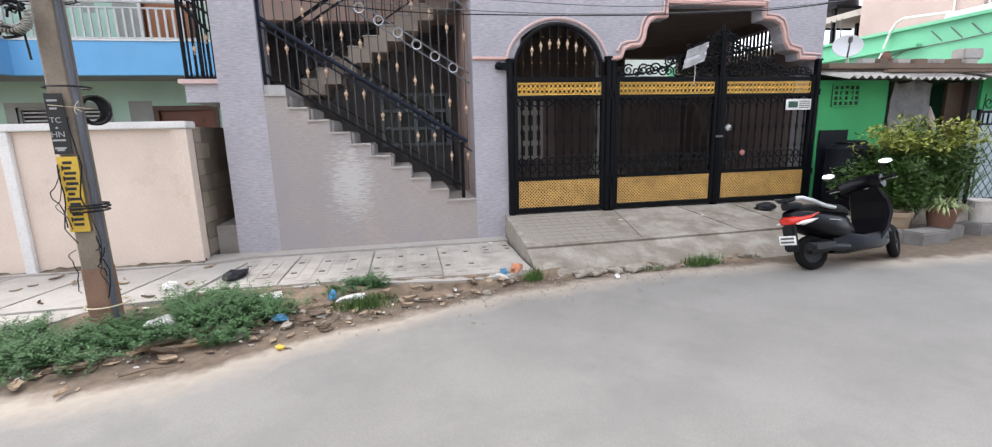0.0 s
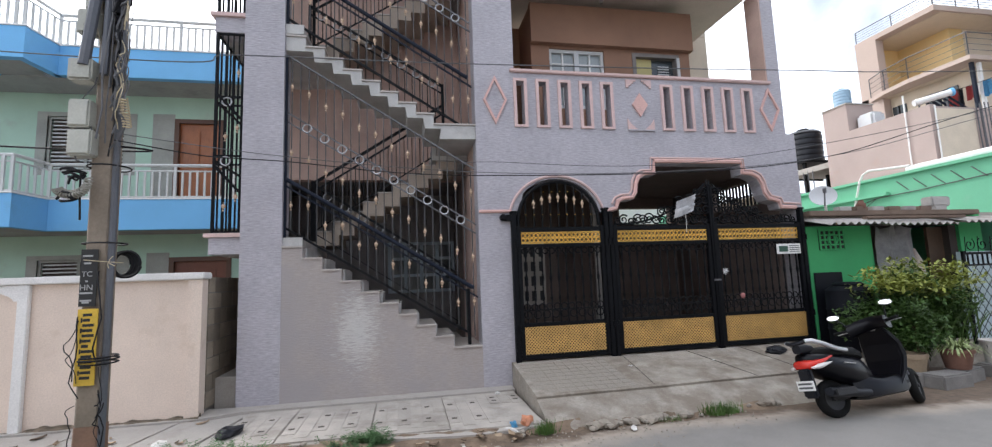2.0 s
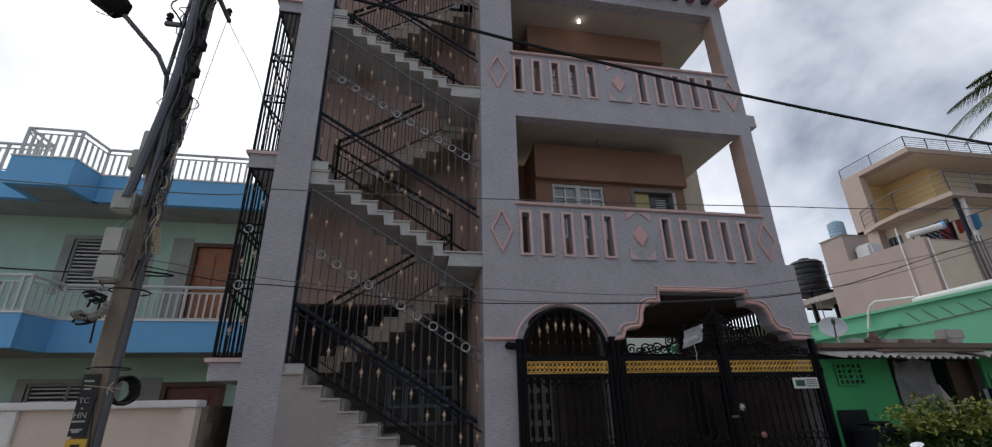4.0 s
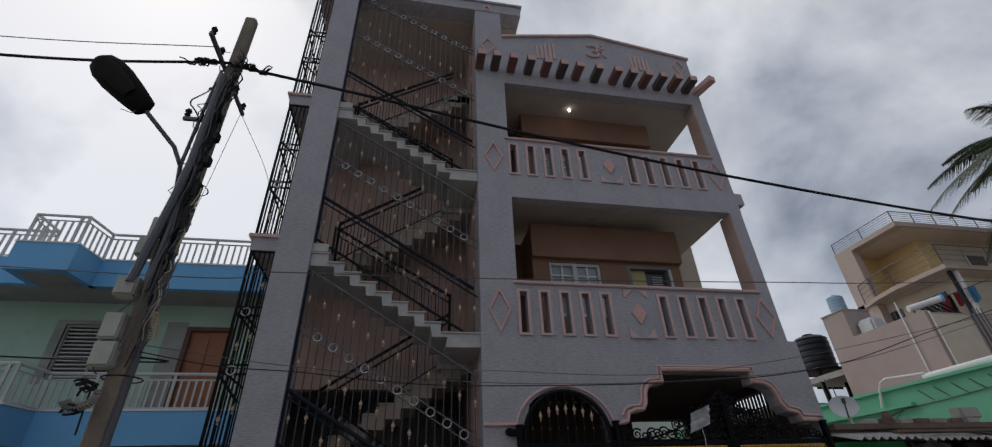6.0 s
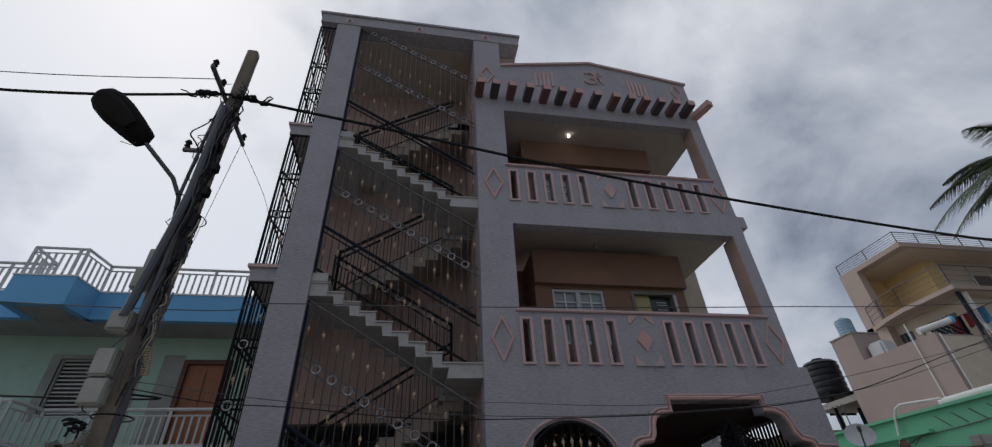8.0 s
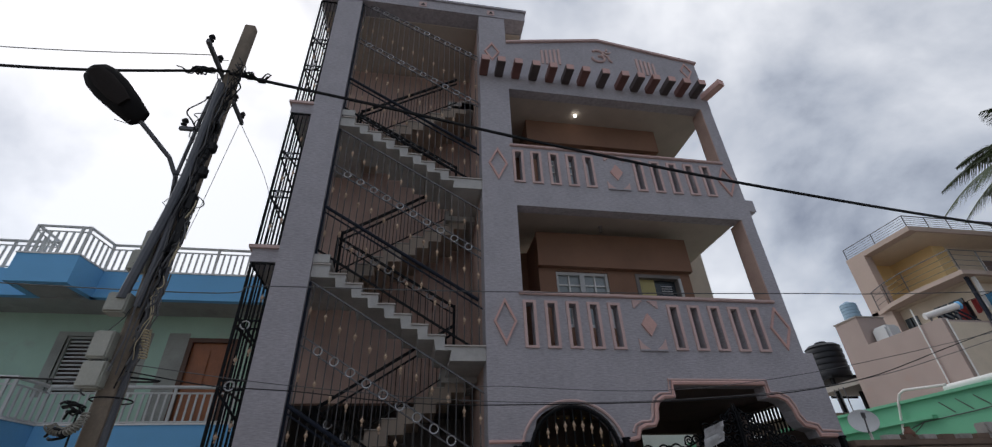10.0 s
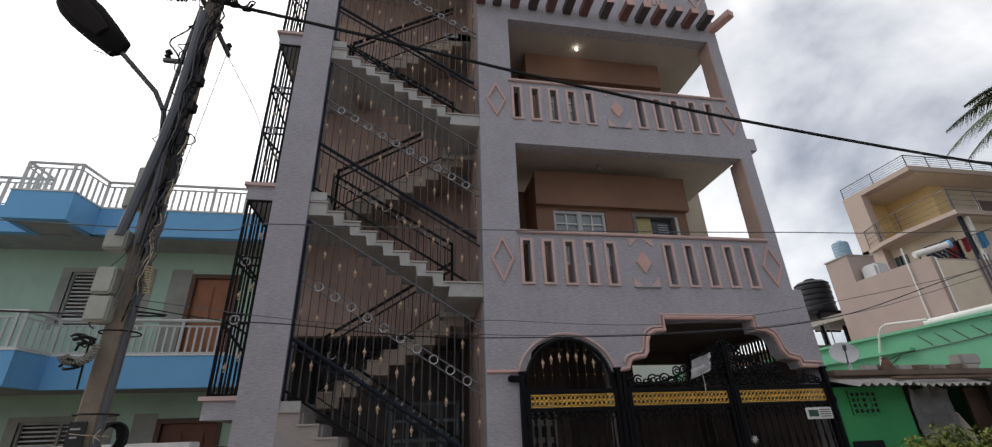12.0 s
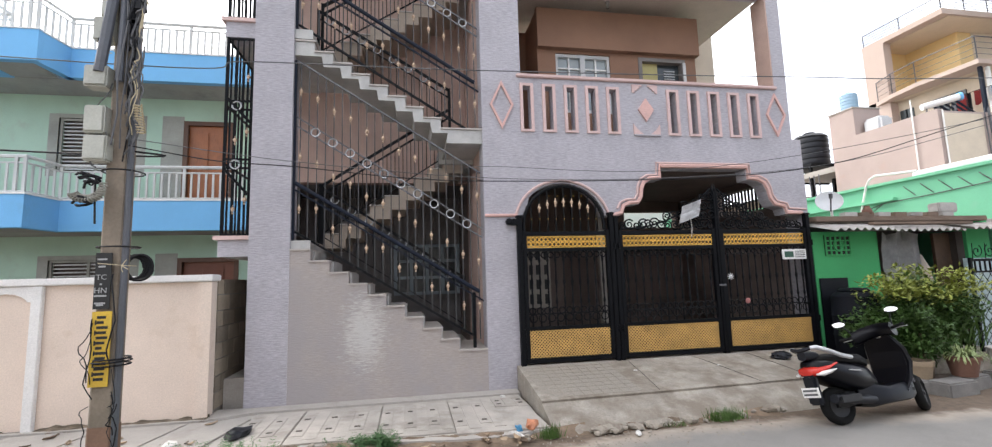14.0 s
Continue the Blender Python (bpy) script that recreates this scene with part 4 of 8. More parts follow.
for i in range(4):
    for xa, xb in ((0.51, 0.58), (0.64, 0.73), (0.80, 0.87)):
        part("dark_opening", shape(bx, xa, xb, 1.893, 1.897, 1.02 + 0.27 * i, 1.20 + 0.27 * i), BLACK_PAINT, cup)
part("carport_post", shape(bx, 1.92, 2.03, 1.9, 2.03, 0.31, 3.19), SCREED, house, "cream post inside the carport")
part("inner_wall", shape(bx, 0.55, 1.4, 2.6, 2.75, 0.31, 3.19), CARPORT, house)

# window at the foot of the stairs
win = part("window", shape(bx, -1.98, -0.62, 3.57, 3.585, 1.25, 2.25), GLASS, house, "grey-blue framed window behind the stairs")
b = bmesh.new()
for x in (-1.97, -1.64, -1.31, -0.98, -0.65):
    bx(b, x - 0.035, x + 0.035, 3.50, 3.568, 1.22, 2.28)
for z in (1.22, 1.55, 1.9, 2.22):
    bx(b, -2.0, -0.62, 3.51, 3.566, z, z + 0.06)
part("window_frame", b, GREY_FRAME, win)

# unseen plain wall, added to close the far street side and cut low sky light
single("wall_opposite", shape(bx, -40, 40, -15.2, -15.0, -0.2, 5.5), SCREED, "unseen plain wall added across the street to cut low sky light", "wall", kind="structure")

# ================= stair grilles =================


def ornament_mesh():
    """A small twisted-basket ornament on a bar."""
    b = bmesh.new()
    lathe(b, [(0.006, -0.070), (0.013, -0.060), (0.015, -0.050), (0.007, -0.038), (0.012, -0.026), (0.026, -0.002), (0.027, 0.010), (0.014, 0.030), (0.007, 0.042), (0.012, 0.052), (0.006, 0.062)], 7)
    return finish("ornament", b, GOLD_DULL, True)


ORNAMENT = ornament_mesh()
RING = finish("ring", shape(hoop, (0, 0, 0), 0.058, 0.010, "y", 18, 5), STEEL, True)
X0, X1 = -3.20, -0.64


def slope_rail(x0, z0, x1, z1, y, w, h):
    """A flat bar that falls with the stairs."""
    b = bmesh.new()
    plate(b, [(x0, z0 - h), (x1, z1 - h), (x1, z1 + h), (x0, z0 + h)], y - w, y + w)
    return b


def bar(parent, x, y, z0, z1, r=0.0085, mat=None):
    return part("bar", shape(bx, x - r, x + r, y - r, y + r, z0, z1), mat or IRON, parent)


for s in range(3):
    z = storey(s)
    grille = thing("stair_grille", (-1.92, 0.02, 0.6 + z if s else 0.6), "black iron stair grille with gilt ornaments and steel rings", "grille", "stair grilles")
    low, hand, ring_a, ring_b, top = 2.235 + z, 2.90 + z, 3.84 + z, 3.71 + z, 4.66 + z
    if s:
        low, hand = 5.20 + storey(s - 1), 6.00 + storey(s - 1)
    if s == 2:
        ring_a, ring_b, top = 10.36, 10.24, 11.63

    def at(z0, x):
        return z0 + SL * (x + 3.22)

    yy = 0.075
    top_slope = SL if s < 2 else -0.565
    part("bottom_rail", slope_rail(X0, at(low, X0), X1 - 0.12, at(low, X1 - 0.12), yy, 0.014, 0.018), IRON, grille)
    part("handrail", shape(tube, [(X0, yy - 0.02, at(hand, X0)), (X1 - 0.06, yy - 0.02, at(hand, X1 - 0.06))], 0.028, 10), BLUE_IRON, grille, "dark blue round handrail", True)
    part("under_rail", slope_rail(X0, at(hand - 0.095, X0), X1, at(hand - 0.095, X1), yy, 0.012, 0.012), BLUE_IRON, grille)
    part("ring_rail", slope_rail(X0, at(ring_a, X0), X1, at(ring_a, X1), yy, 0.011, 0.010), GREY_IRON, grille)
    part("ring_rail", slope_rail(X0, at(ring_b, X0), X1, at(ring_b, X1), yy, 0.011, 0.010), GREY_IRON, grille)
    if s < 2:
        part("top_rail", slope_rail(X0, at(top, X0), X1, at(top, X1), yy, 0.011, 0.012), GREY_IRON, grille)
    else:
        for q in (top, top - 0.12):
            x_cut = max(X0, -3.22 + (11.5 - q) / -0.565) if q > 11.5 else X0
            part("top_rail", slope_rail(x_cut, q - 0.565 * (x_cut + 3.22), X1, q - 0.565 * (X1 + 3.22), yy, 0.011, 0.010), GREY_IRON, grille)
        for i in range(10):
            x = -2.93 + 0.232 * i
            piece("ring", RING, grille, Matrix.Translation((x, yy - 0.012, top - 0.06 - 0.565 * (x + 3.22))))
    for i in range(10):
        x = -2.95 + 0.2325 * i
        piece("ring", RING, grille, Matrix.Translation((x, yy - 0.012, at((ring_a + ring_b) / 2, x))))
    part("side_post", shape(bx, X0 - 0.035, X0 - 0.005, yy - 0.02, yy + 0.02, at(low, X0) - 0.2, min(at(top, X0), 11.54)), BLUE_IRON, grille)
    n = 23
    for i in range(n):
        x = X0 + 0.05 + 0.1115 * i
        zt = at(top, x) if s < 2 else min(11.54, top - 0.565 * (x + 3.22))
        o = bar(grille, x, yy, at(low, x), zt, 0.0068, BAR_IRON)
        if i % 2 == 0:
            for q in (low + 0.36 + 0.05 * (i % 4), hand + 0.42, ring_a + 0.42):
                if at(q, x) < zt - 0.1:
                    piece("ornament", ORNAMENT, o, Matrix.Translation((x, yy, at(q, x) + (0.02 if (i // 2) % 2 else -0.02))))
    if s == 0:
        part("newel", shape(rbx, -0.80, -0.755, 0.05, 0.095, 0.56, 1.33, 0.006), IRON, grille)

# railings on the inner side of the flights
for s in range(3):
    z = storey(s)
    if s == 0:
        a, b_, lift = (-0.82, 0.70), (-3.0, 2.14), 0.0
    else:
        a, b_, lift = (-1.0, 3.83 + storey(s - 1)), (-3.1, 5.09 + storey(s - 1)), 0.0
    rail = thing("stair_railing", (a[0], 0.97, a[1] - 0.1), "black iron railing along the inner side of the stairs", "railing", "stair railings")
    sl = (b_[1] - a[1]) / (b_[0] - a[0])
    for q, w in ((0.10, 0.010), (0.72, 0.012), (0.85, 0.022)):
        part("rail", slope_rail(b_[0], b_[1] + q, a[0], a[1] + q, 0.97, w, w), IRON, rail)
    for x, zz in (a, b_):
        part("newel", shape(bx, x - 0.022, x + 0.022, 0.948, 0.992, zz - 0.02, zz + 0.88), IRON, rail)
    for i in range(1, 17):
        x = a[0] + (b_[0] - a[0]) * i / 17
        zz = a[1] + sl * (x - a[0])
        bar(rail, x, 0.97, zz + 0.1, zz + 0.72, 0.007)
    for i in range(8):
        x = a[0] + (b_[0] - a[0]) * (i + 0.7) / 8.4
        piece("ring", RING, rail, Matrix.Translation((x, 0.96, a[1] + sl * (x - a[0]) + 0.785)))
    z0 = (2.12, 5.17, 8.26)[s]
    back = thing("stair_railing", (-3.0, 1.07, z0), "black iron railing climbing the back flight", "railing", "stair railings")
    for q, w in ((0.15, 0.011), (0.78, 0.016), (0.92, 0.024)):
        part("rail", slope_rail(-3.05, z0 + q, -1.0, z0 + 1.34 + q, 1.07, w, w), IRON, back)
    part("newel", shape(bx, -3.08, -3.035, 1.05, 1.09, z0, z0 + 0.96), IRON, back)
    for i in range(1, 16):
        x = -3.05 + 2.05 * i / 16
        bar(back, x, 1.07, z0 + 0.653 * (x + 3.05) + 0.15, z0 + 0.653 * (x + 3.05) + 0.78, 0.007)

# cages round the side landings
for s in range(3):
    z0 = (2.18, 5.23, 8.32)[s]
    z1 = (4.945, 8.035, 11.5)[s]
    cage = thing("landing_cage", (-4.0, 0.1, z0), "black iron cage round the side landing", "cage", "landing cages")
    xl, xr = -4.135, -3.775
    for x in (xl, xr - 0.02):
        part("post", shape(bx, x, x + 0.035, 0.085, 0.12, z0, z1), IRON, cage)
    for i in range(4):
        bar(cage, xl + 0.072 * (i + 1), 0.10, z0, z1, 0.008)
    for q in (0.0, 0.90, 1.02, 1.72, 1.84, z1 - z0 - 0.03):
        part("cross_rail", shape(bx, xl + 0.035, xr - 0.02, 0.088, 0.112, z0 + q + 0.003, z0 + q + 0.028), IRON, cage)
    for q in (0.55, 1.55):
        b = bmesh.new()
        tube(b, [(xl + 0.04, 0.08, z0 + q + 0.33), (xr - 0.03, 0.08, z0 + q)], 0.018, 6)
        part("brace", b, IRON, cage)
    for q in (0.96, 1.78):
        piece("ring", RING, cage, Matrix.Translation((xl + 0.16, 0.075, z0 + q)))
    for q in (0.35, 0.48, 1.30, 1.42, 2.2):
        piece("ornament", ORNAMENT, cage, Matrix.Translation((xl + 0.072 * (2 if q in (0.35, 1.30) else 4), 0.10, z0 + q)))
    for i in range(11):
        bar(cage, xl + 0.015, 0.25 + 0.165 * i, z0, z1, 0.010)
    for q in (0.02, 0.96, 1.78, z1 - z0 - 0.03):
        part("side_rail", shape(bx, xl + 0.004, xl + 0.026, 0.122, 1.98, z0 + q, z0 + q + 0.025), IRON, cage)

# ================= the gate =================


def spiral(b, cx, cz, r, turns, sense, a0, y, w=0.009):
    pts = []
    n = int(14 * turns)
    for i in range(n + 1):
        f = i / n
        a = a0 + sense * 2 * math.pi * turns * f
        pts.append((cx + r * (1 - 0.85 * f) * math.cos(a), y, cz + r * (1 - 0.85 * f) * math.sin(a)))
    tube(b, pts, w, 4)


def lattice(b, x0, x1, z0, z1, y, step, w):
    """Crossing diagonal strips, clipped to a rectangle."""
    h = z1 - z0
    for sgn, dy in ((1, 0.0), (-1, 0.003)):
        c = x0 - h
        while c < x1 + h:
            ax, bx_ = (c, c + h) if sgn > 0 else (c + h, c)
            p, q = [ax, z0], [bx_, z1]
            k = sgn
            for e in (p, q):
                if e[0] < x0:
                    e[1] += (x0 - e[0]) * k
                    e[0] = x0
                if e[0] > x1:
                    e[1] += (x1 - e[0]) * k
                    e[0] = x1
            if abs(p[0] - q[0]) > 0.01 and z0 - 0.001 <= min(p[1], q[1]) and max(p[1], q[1]) <= z1 + 0.001:
                n = (-w * 0.7, w * 0.7) if sgn > 0 else (w * 0.7, w * 0.7)
                v = [b.verts.new((p[0] - n[0], y - dy, p[1] - n[1])), b.verts.new((q[0] - n[0], y - dy, q[1] - n[1])), b.verts.new((q[0] + n[0], y - dy, q[1] + n[1])),
                     b.verts.new((p[0] + n[0], y - dy, p[1] + n[1]))]
                u = [b.verts.new((i.co.x, i.co.y - 0.004, i.co.z)) for i in v]
                b.faces.new(u)
                for i in range(4):
                    b.faces.new((v[i], v[(i + 1) % 4], u[(i + 1) % 4], u[i]))
            c += step


def gate_leaf(x0, x1, label, gold_z=(1.945, 2.09), tilt=0.0):
    """One leaf: frame, gilt chain band, bars, ring bands and gilt lattice panel."""
    y = -0.04
    leaf = thing("gate_leaf", ((x0 + x1) / 2, y, 0.30), label, "gate", "gate leaves")
    zb = 0.315
    for a in (x0, x1 - 0.06):
        part("stile", shape(rbx, a, a + 0.06, y - 0.03, y + 0.03, zb, 2.19, 0.005), IRON, leaf)
    for a, b_ in ((zb, zb + 0.06), (0.77, 0.815), (1.88, 1.925), (2.115, 2.17)):
        part("cross_rail", shape(rbx, x0 + 0.06, x1 - 0.06, y - 0.026, y + 0.026, a, b_, 0.004), IRON, leaf)
    b = bmesh.new()
    lattice(b, x0 + 0.062, x1 - 0.062, 0.385, 0.76, y - 0.008, 0.047, 0.0082)
    part("gilt_lattice", b, GOLD_PANEL, leaf, "gilt diamond lattice panel")
    part("lattice_backing", shape(bx, x0 + 0.06, x1 - 0.06, y + 0.0, y + 0.012, 0.375, 0.77), IRON, leaf)
    b = bmesh.new()
    n = int((x1 - x0 - 0.12) / 0.062)
    for i in range(n):
        x = x0 + 0.06 + (x1 - x0 - 0.12) * (i + 0.5) / n
        for zz in (1.982, 2.055):
            hoop(b, (x, y - 0.012, zz), 0.028, 0.0065, "y", 10, 4)
    for zz in (1.942, 2.018, 2.095):
        bx(b, x0 + 0.06, x1 - 0.06, y - 0.018, y - 0.004, zz - 0.005, zz + 0.005)
    part("gilt_chain", b, GOLD, leaf, "gilt chain-pattern band")
    n = max(8, int((x1 - x0) / 0.125))
    for i in range(n):
        x = x0 + 0.06 + (x1 - x0 - 0.12) * (i + 0.5) / n
        b = bmesh.new()
        lathe(b, [(0.011, 0.815), (0.011, 1.12), (0.02, 1.15), (0.012, 1.2), (0.013, 1.38), (0.022, 1.44), (0.013, 1.5), (0.012, 1.72), (0.02, 1.76), (0.011, 1.8), (0.011, 1.88)], 6, (x, y, 0))
        part("bar", b, IRON, leaf)
    for zc, r in ((0.93, 0.055), (1.035, 0.045), (1.83, 0.042)):
        b = bmesh.new()
        k = int((x1 - x0 - 0.12) / (2 * r + 0.012))
        for i in range(k):
            x = x0 + 0.06 + (x1 - x0 - 0.12) * (i + 0.5) / k
            hoop(b, (x, y - 0.006, zc), r, 0.009, "y", 10, 4)
        part("ring_band", b, IRON, leaf)
    part("band_rail", shape(bx, x0 + 0.06, x1 - 0.06, y - 0.01, y + 0.01, 0.985, 0.998), IRON, leaf)
    return leaf


wicket = gate_leaf(-0.07, 1.26, "black iron wicket gate with gilt bands and arched top")
b = bmesh.new()
tube(b, [(0.575 + 0.62 * math.cos(a), -0.04, 2.25 + 0.60 * math.sin(a)) for a in (math.pi * (1.03 - 1.06 * i / 24) for i in range(25))], 0.026, 6)
part("arch", b, IRON, wicket)
for i in range(9):
    x = 0.575 + 0.125 * (i - 4)
    zt = 2.25 + 0.58 * math.sqrt(max(0, 1 - ((x - 0.575) / 0.61) ** 2))
    o = bar(wicket, x, -0.04, 2.17, zt, 0.008)
    if 0 < i < 8:
        piece("ornament", ORNAMENT, o, Matrix.Translation((x, -0.05, 2.25 + 0.36 * math.sqrt(max(0.02, 1 - ((x - 0.575) / 0.56) ** 2)))))
    for q in (0.18, 0.52):
        if 2.17 + q < zt - 0.03:
            part("stud", shape(lathe, [(0.004, 0.0), (0.013, 0.006), (0.004, 0.012)], 6, (x + (0.03 if q > 0.3 else 0), -0.058, 2.17 + q)), GOLD, o)

gl = gate_leaf(1.41, 3.02, "black iron gate leaf with scrollwork rising to the middle")
gr = gate_leaf(3.10, 4.66, "black iron gate leaf with a small white plate")
for leaf, xa, xb in ((gl, 1.44, 3.0), (gr, 4.62, 3.12)):
    sg = 1 if xb > xa else -1
    r_s = random.Random(31)
    crest = [(xa + (xb - xa) * f, -0.04, 2.20 + 0.62 * f ** 2.3) for f in (i / 16 for i in range(17))]
    part("crest", shape(tube, crest, 0.016, 5), IRON, leaf)
    for i in range(15):
        f = (i + 0.6) / 15
        hh = 0.62 * f ** 2.3 + 0.05
        b = bmesh.new()
        x = xa + (xb - xa) * f
        for q in range(1 + int(hh / 0.16)):
            rr = 0.075 + r_s.uniform(-0.015, 0.02)
            spiral(b, x + r_s.uniform(-0.02, 0.02), 2.18 + rr + q * 0.15, rr, 1.6, sg * (1 if (i + q) % 2 else -1), r_s.uniform(0, 6.28), -0.05 - 0.012 * (q % 2), 0.012)
        part("scroll", b, IRON, leaf)
plate_ob = part("name_plate", shape(rbx, 4.16, 4.60, -0.09, -0.078, 1.68, 1.84, 0.004), WHITE, gr, "small white plate with a green strip")
part("strip", shape(bx, 4.20, 4.36, -0.0945, -0.0905, 1.715, 1.805), material("dark_green_print", (0.03, 0.09, 0.06), 0.6), plate_ob)
for i in range(4):
    part("writing_bar", shape(bx, 4.39, 4.57, -0.0945, -0.0905, 1.71 + 0.03 * i, 1.722 + 0.03 * i), WIRE_GREY, plate_ob)
b = bmesh.new()
for i in range(8):
    a = 2 * math.pi * i / 8
    tube(b, [(3.21, -0.085, 1.44), (3.21 + 0.055 * math.cos(a), -0.085, 1.44 + 0.055 * math.sin(a))], 0.008, 4)
part("star", b, SILVER, gr, "silver star badge")
part("flower", shape(lathe, [(0.02, 0.0), (0.045, 0.01), (0.03, 0.03), (0.01, 0.035)], 9, (3.47, -0.10, 1.06), "y"), material("dull_pink_flower", (0.36, 0.14, 0.13), 0.8), gr, "dull pink artificial flower")

for x0, x1, z1, nm in ((-0.145, -0.075, 2.38, "slim black gate post"), (1.265, 1.335, 2.42, "black gate post beside the wicket"), (1.345, 1.405, 2.36, "black gate post of the drive"), (4.665, 4.735, 2.40, "black gate post at the green house")):
    post = thing("gate_post", ((x0 + x1) / 2, -0.04, 0.28), nm, "post", "gate posts")
    part("shaft", shape(rbx, x0, x1, -0.08, 0.0, 0.27, z1, 0.006), IRON, post)
    part("cap", shape(rbx, x0 - 0.012, x1 + 0.012, -0.092, 0.012, z1, z1 + 0.03, 0.006), IRON, post)
    for q in (0.7, 1.9):
        part("hinge", shape(lathe, [(0.016, 0), (0.016, 0.09)], 8, (x1 - 0.01, -0.088, q)), IRON, post)
mid = thing("gate_post", (3.06, -0.04, 0.3), "tall black meeting post with pointed tips", "post", "gate posts")
for x in (3.024, 3.064):
    part("shaft", shape(rbx, x, x + 0.034, -0.085, 0.005, 0.29, 2.78, 0.005), IRON, mid)
    part("tip", shape(lathe, [(0.017, 2.78), (0.02, 2.81), (0.003, 2.90)], 6, (x + 0.017, -0.04, 0)), IRON, mid)
part("latch", shape(rbx, 3.0, 3.12, -0.10, -0.087, 1.30, 1.33, 0.003), GREY_IRON, mid)
bracket = thing("post_bracket", (-0.2, -0.05, 2.3), "black iron bracket with a round lamp box beside the wicket", "bracket")
part("arm", shape(rbx, -0.24, -0.10, -0.075, 0.0, 2.27, 2.36, 0.008), IRON, bracket)
part("knob", shape(lathe, [(0.03, -0.11), (0.05, -0.09), (0.05, -0.02), (0.03, 0.0)], 10, (-0.26, 0.0, 2.32), "y"), IRON, bracket)
bag = thing("carrier_bag", (2.6, -0.12, 2.3), "crumpled pale plastic bag hanging on the gate scrollwork", "bag")
b = bmesh.new()
bmesh.ops.create_grid(b, x_segments=8, y_segments=8, size=0.5)
r_s = random.Random(2)
for v in b.verts:
    v.co = Vector((2.60 + v.co.x * 0.34 + 0.06 * v.co.y, -0.13 + r_s.uniform(-0.02, 0.02) + 0.1 * v.co.x ** 2, 2.46 + v.co.y * 0.26 + 0.12 * v.co.x))
bmesh.ops.solidify(b, geom=b.faces[:], thickness=0.004)
part("sheet", b, TARP, bag, "", True)
part("string", shape(tube, [(2.58, -0.12, 2.34), (2.60, -0.11, 2.20), (2.59, -0.10, 2.06)], 0.006, 4), PAPER, bag)

# ================= compound wall and blue-green house =================
cw = thing("compound_wall", (-6.5, -0.3, 0), "peach-painted compound wall with white coping", "wall", kind="structure")
part("wall_body", shape(bx, -12, -4.05, -0.30, -0.14, -0.15, 1.58), COMPOUND, cw)
part("coping", shape(rbx, -12, -4.02, -0.37, -0.10, 1.582, 1.665, 0.012), COMPOUND_TRIM, cw, "off-white coping")
part("end_pier", shape(bx, -4.19, -4.035, -0.345, -0.301, -0.15, 1.578), COMPOUND, cw)
for x in (-5.86, -6.50, -7.9, -8.5):
    part("pilaster", shape(rbx, x - 0.055, x + 0.055, -0.36, -0.302, -0.15, 1.578, 0.008), COMPOUND_TRIM, cw, "off-white pilaster")
arch = [(-6.44, 1.40), (-6.40, 1.40), (-6.38, 1.43), (-6.34, 1.46), (-6.27, 1.49), (-6.18, 1.50), (-6.09, 1.49), (-6.02, 1.46), (-5.98, 1.43), (-5.96, 1.40), (-5.92, 1.40), (-5.92, 1.578), (-6.44, 1.578)]
part("arched_trim", shape(plate, arch, -0.335, -0.301), COMPOUND_TRIM, cw, "off-white arched trim")
part("return_core", shape(bx, -4.20, -4.06, -0.13, 3.1, -0.15, 1.60), MORTAR, cw)
for row in range(8):
    y = -0.12 - (0.2 if row % 2 else 0)
    while y < 3.0:
        a = max(y, -0.12)
        part("block", shape(bx, -4.062, -4.045, a + 0.006, y + 0.39, 0.02 + 0.2 * row, 0.205 + 0.2 * row), BLOCK, cw)
        y += 0.40
part("sill_step", shape(bx, -4.04, -3.76, 0.15, 2.6, -0.15, 0.33), SCREED, cw, "cement step in the gap")

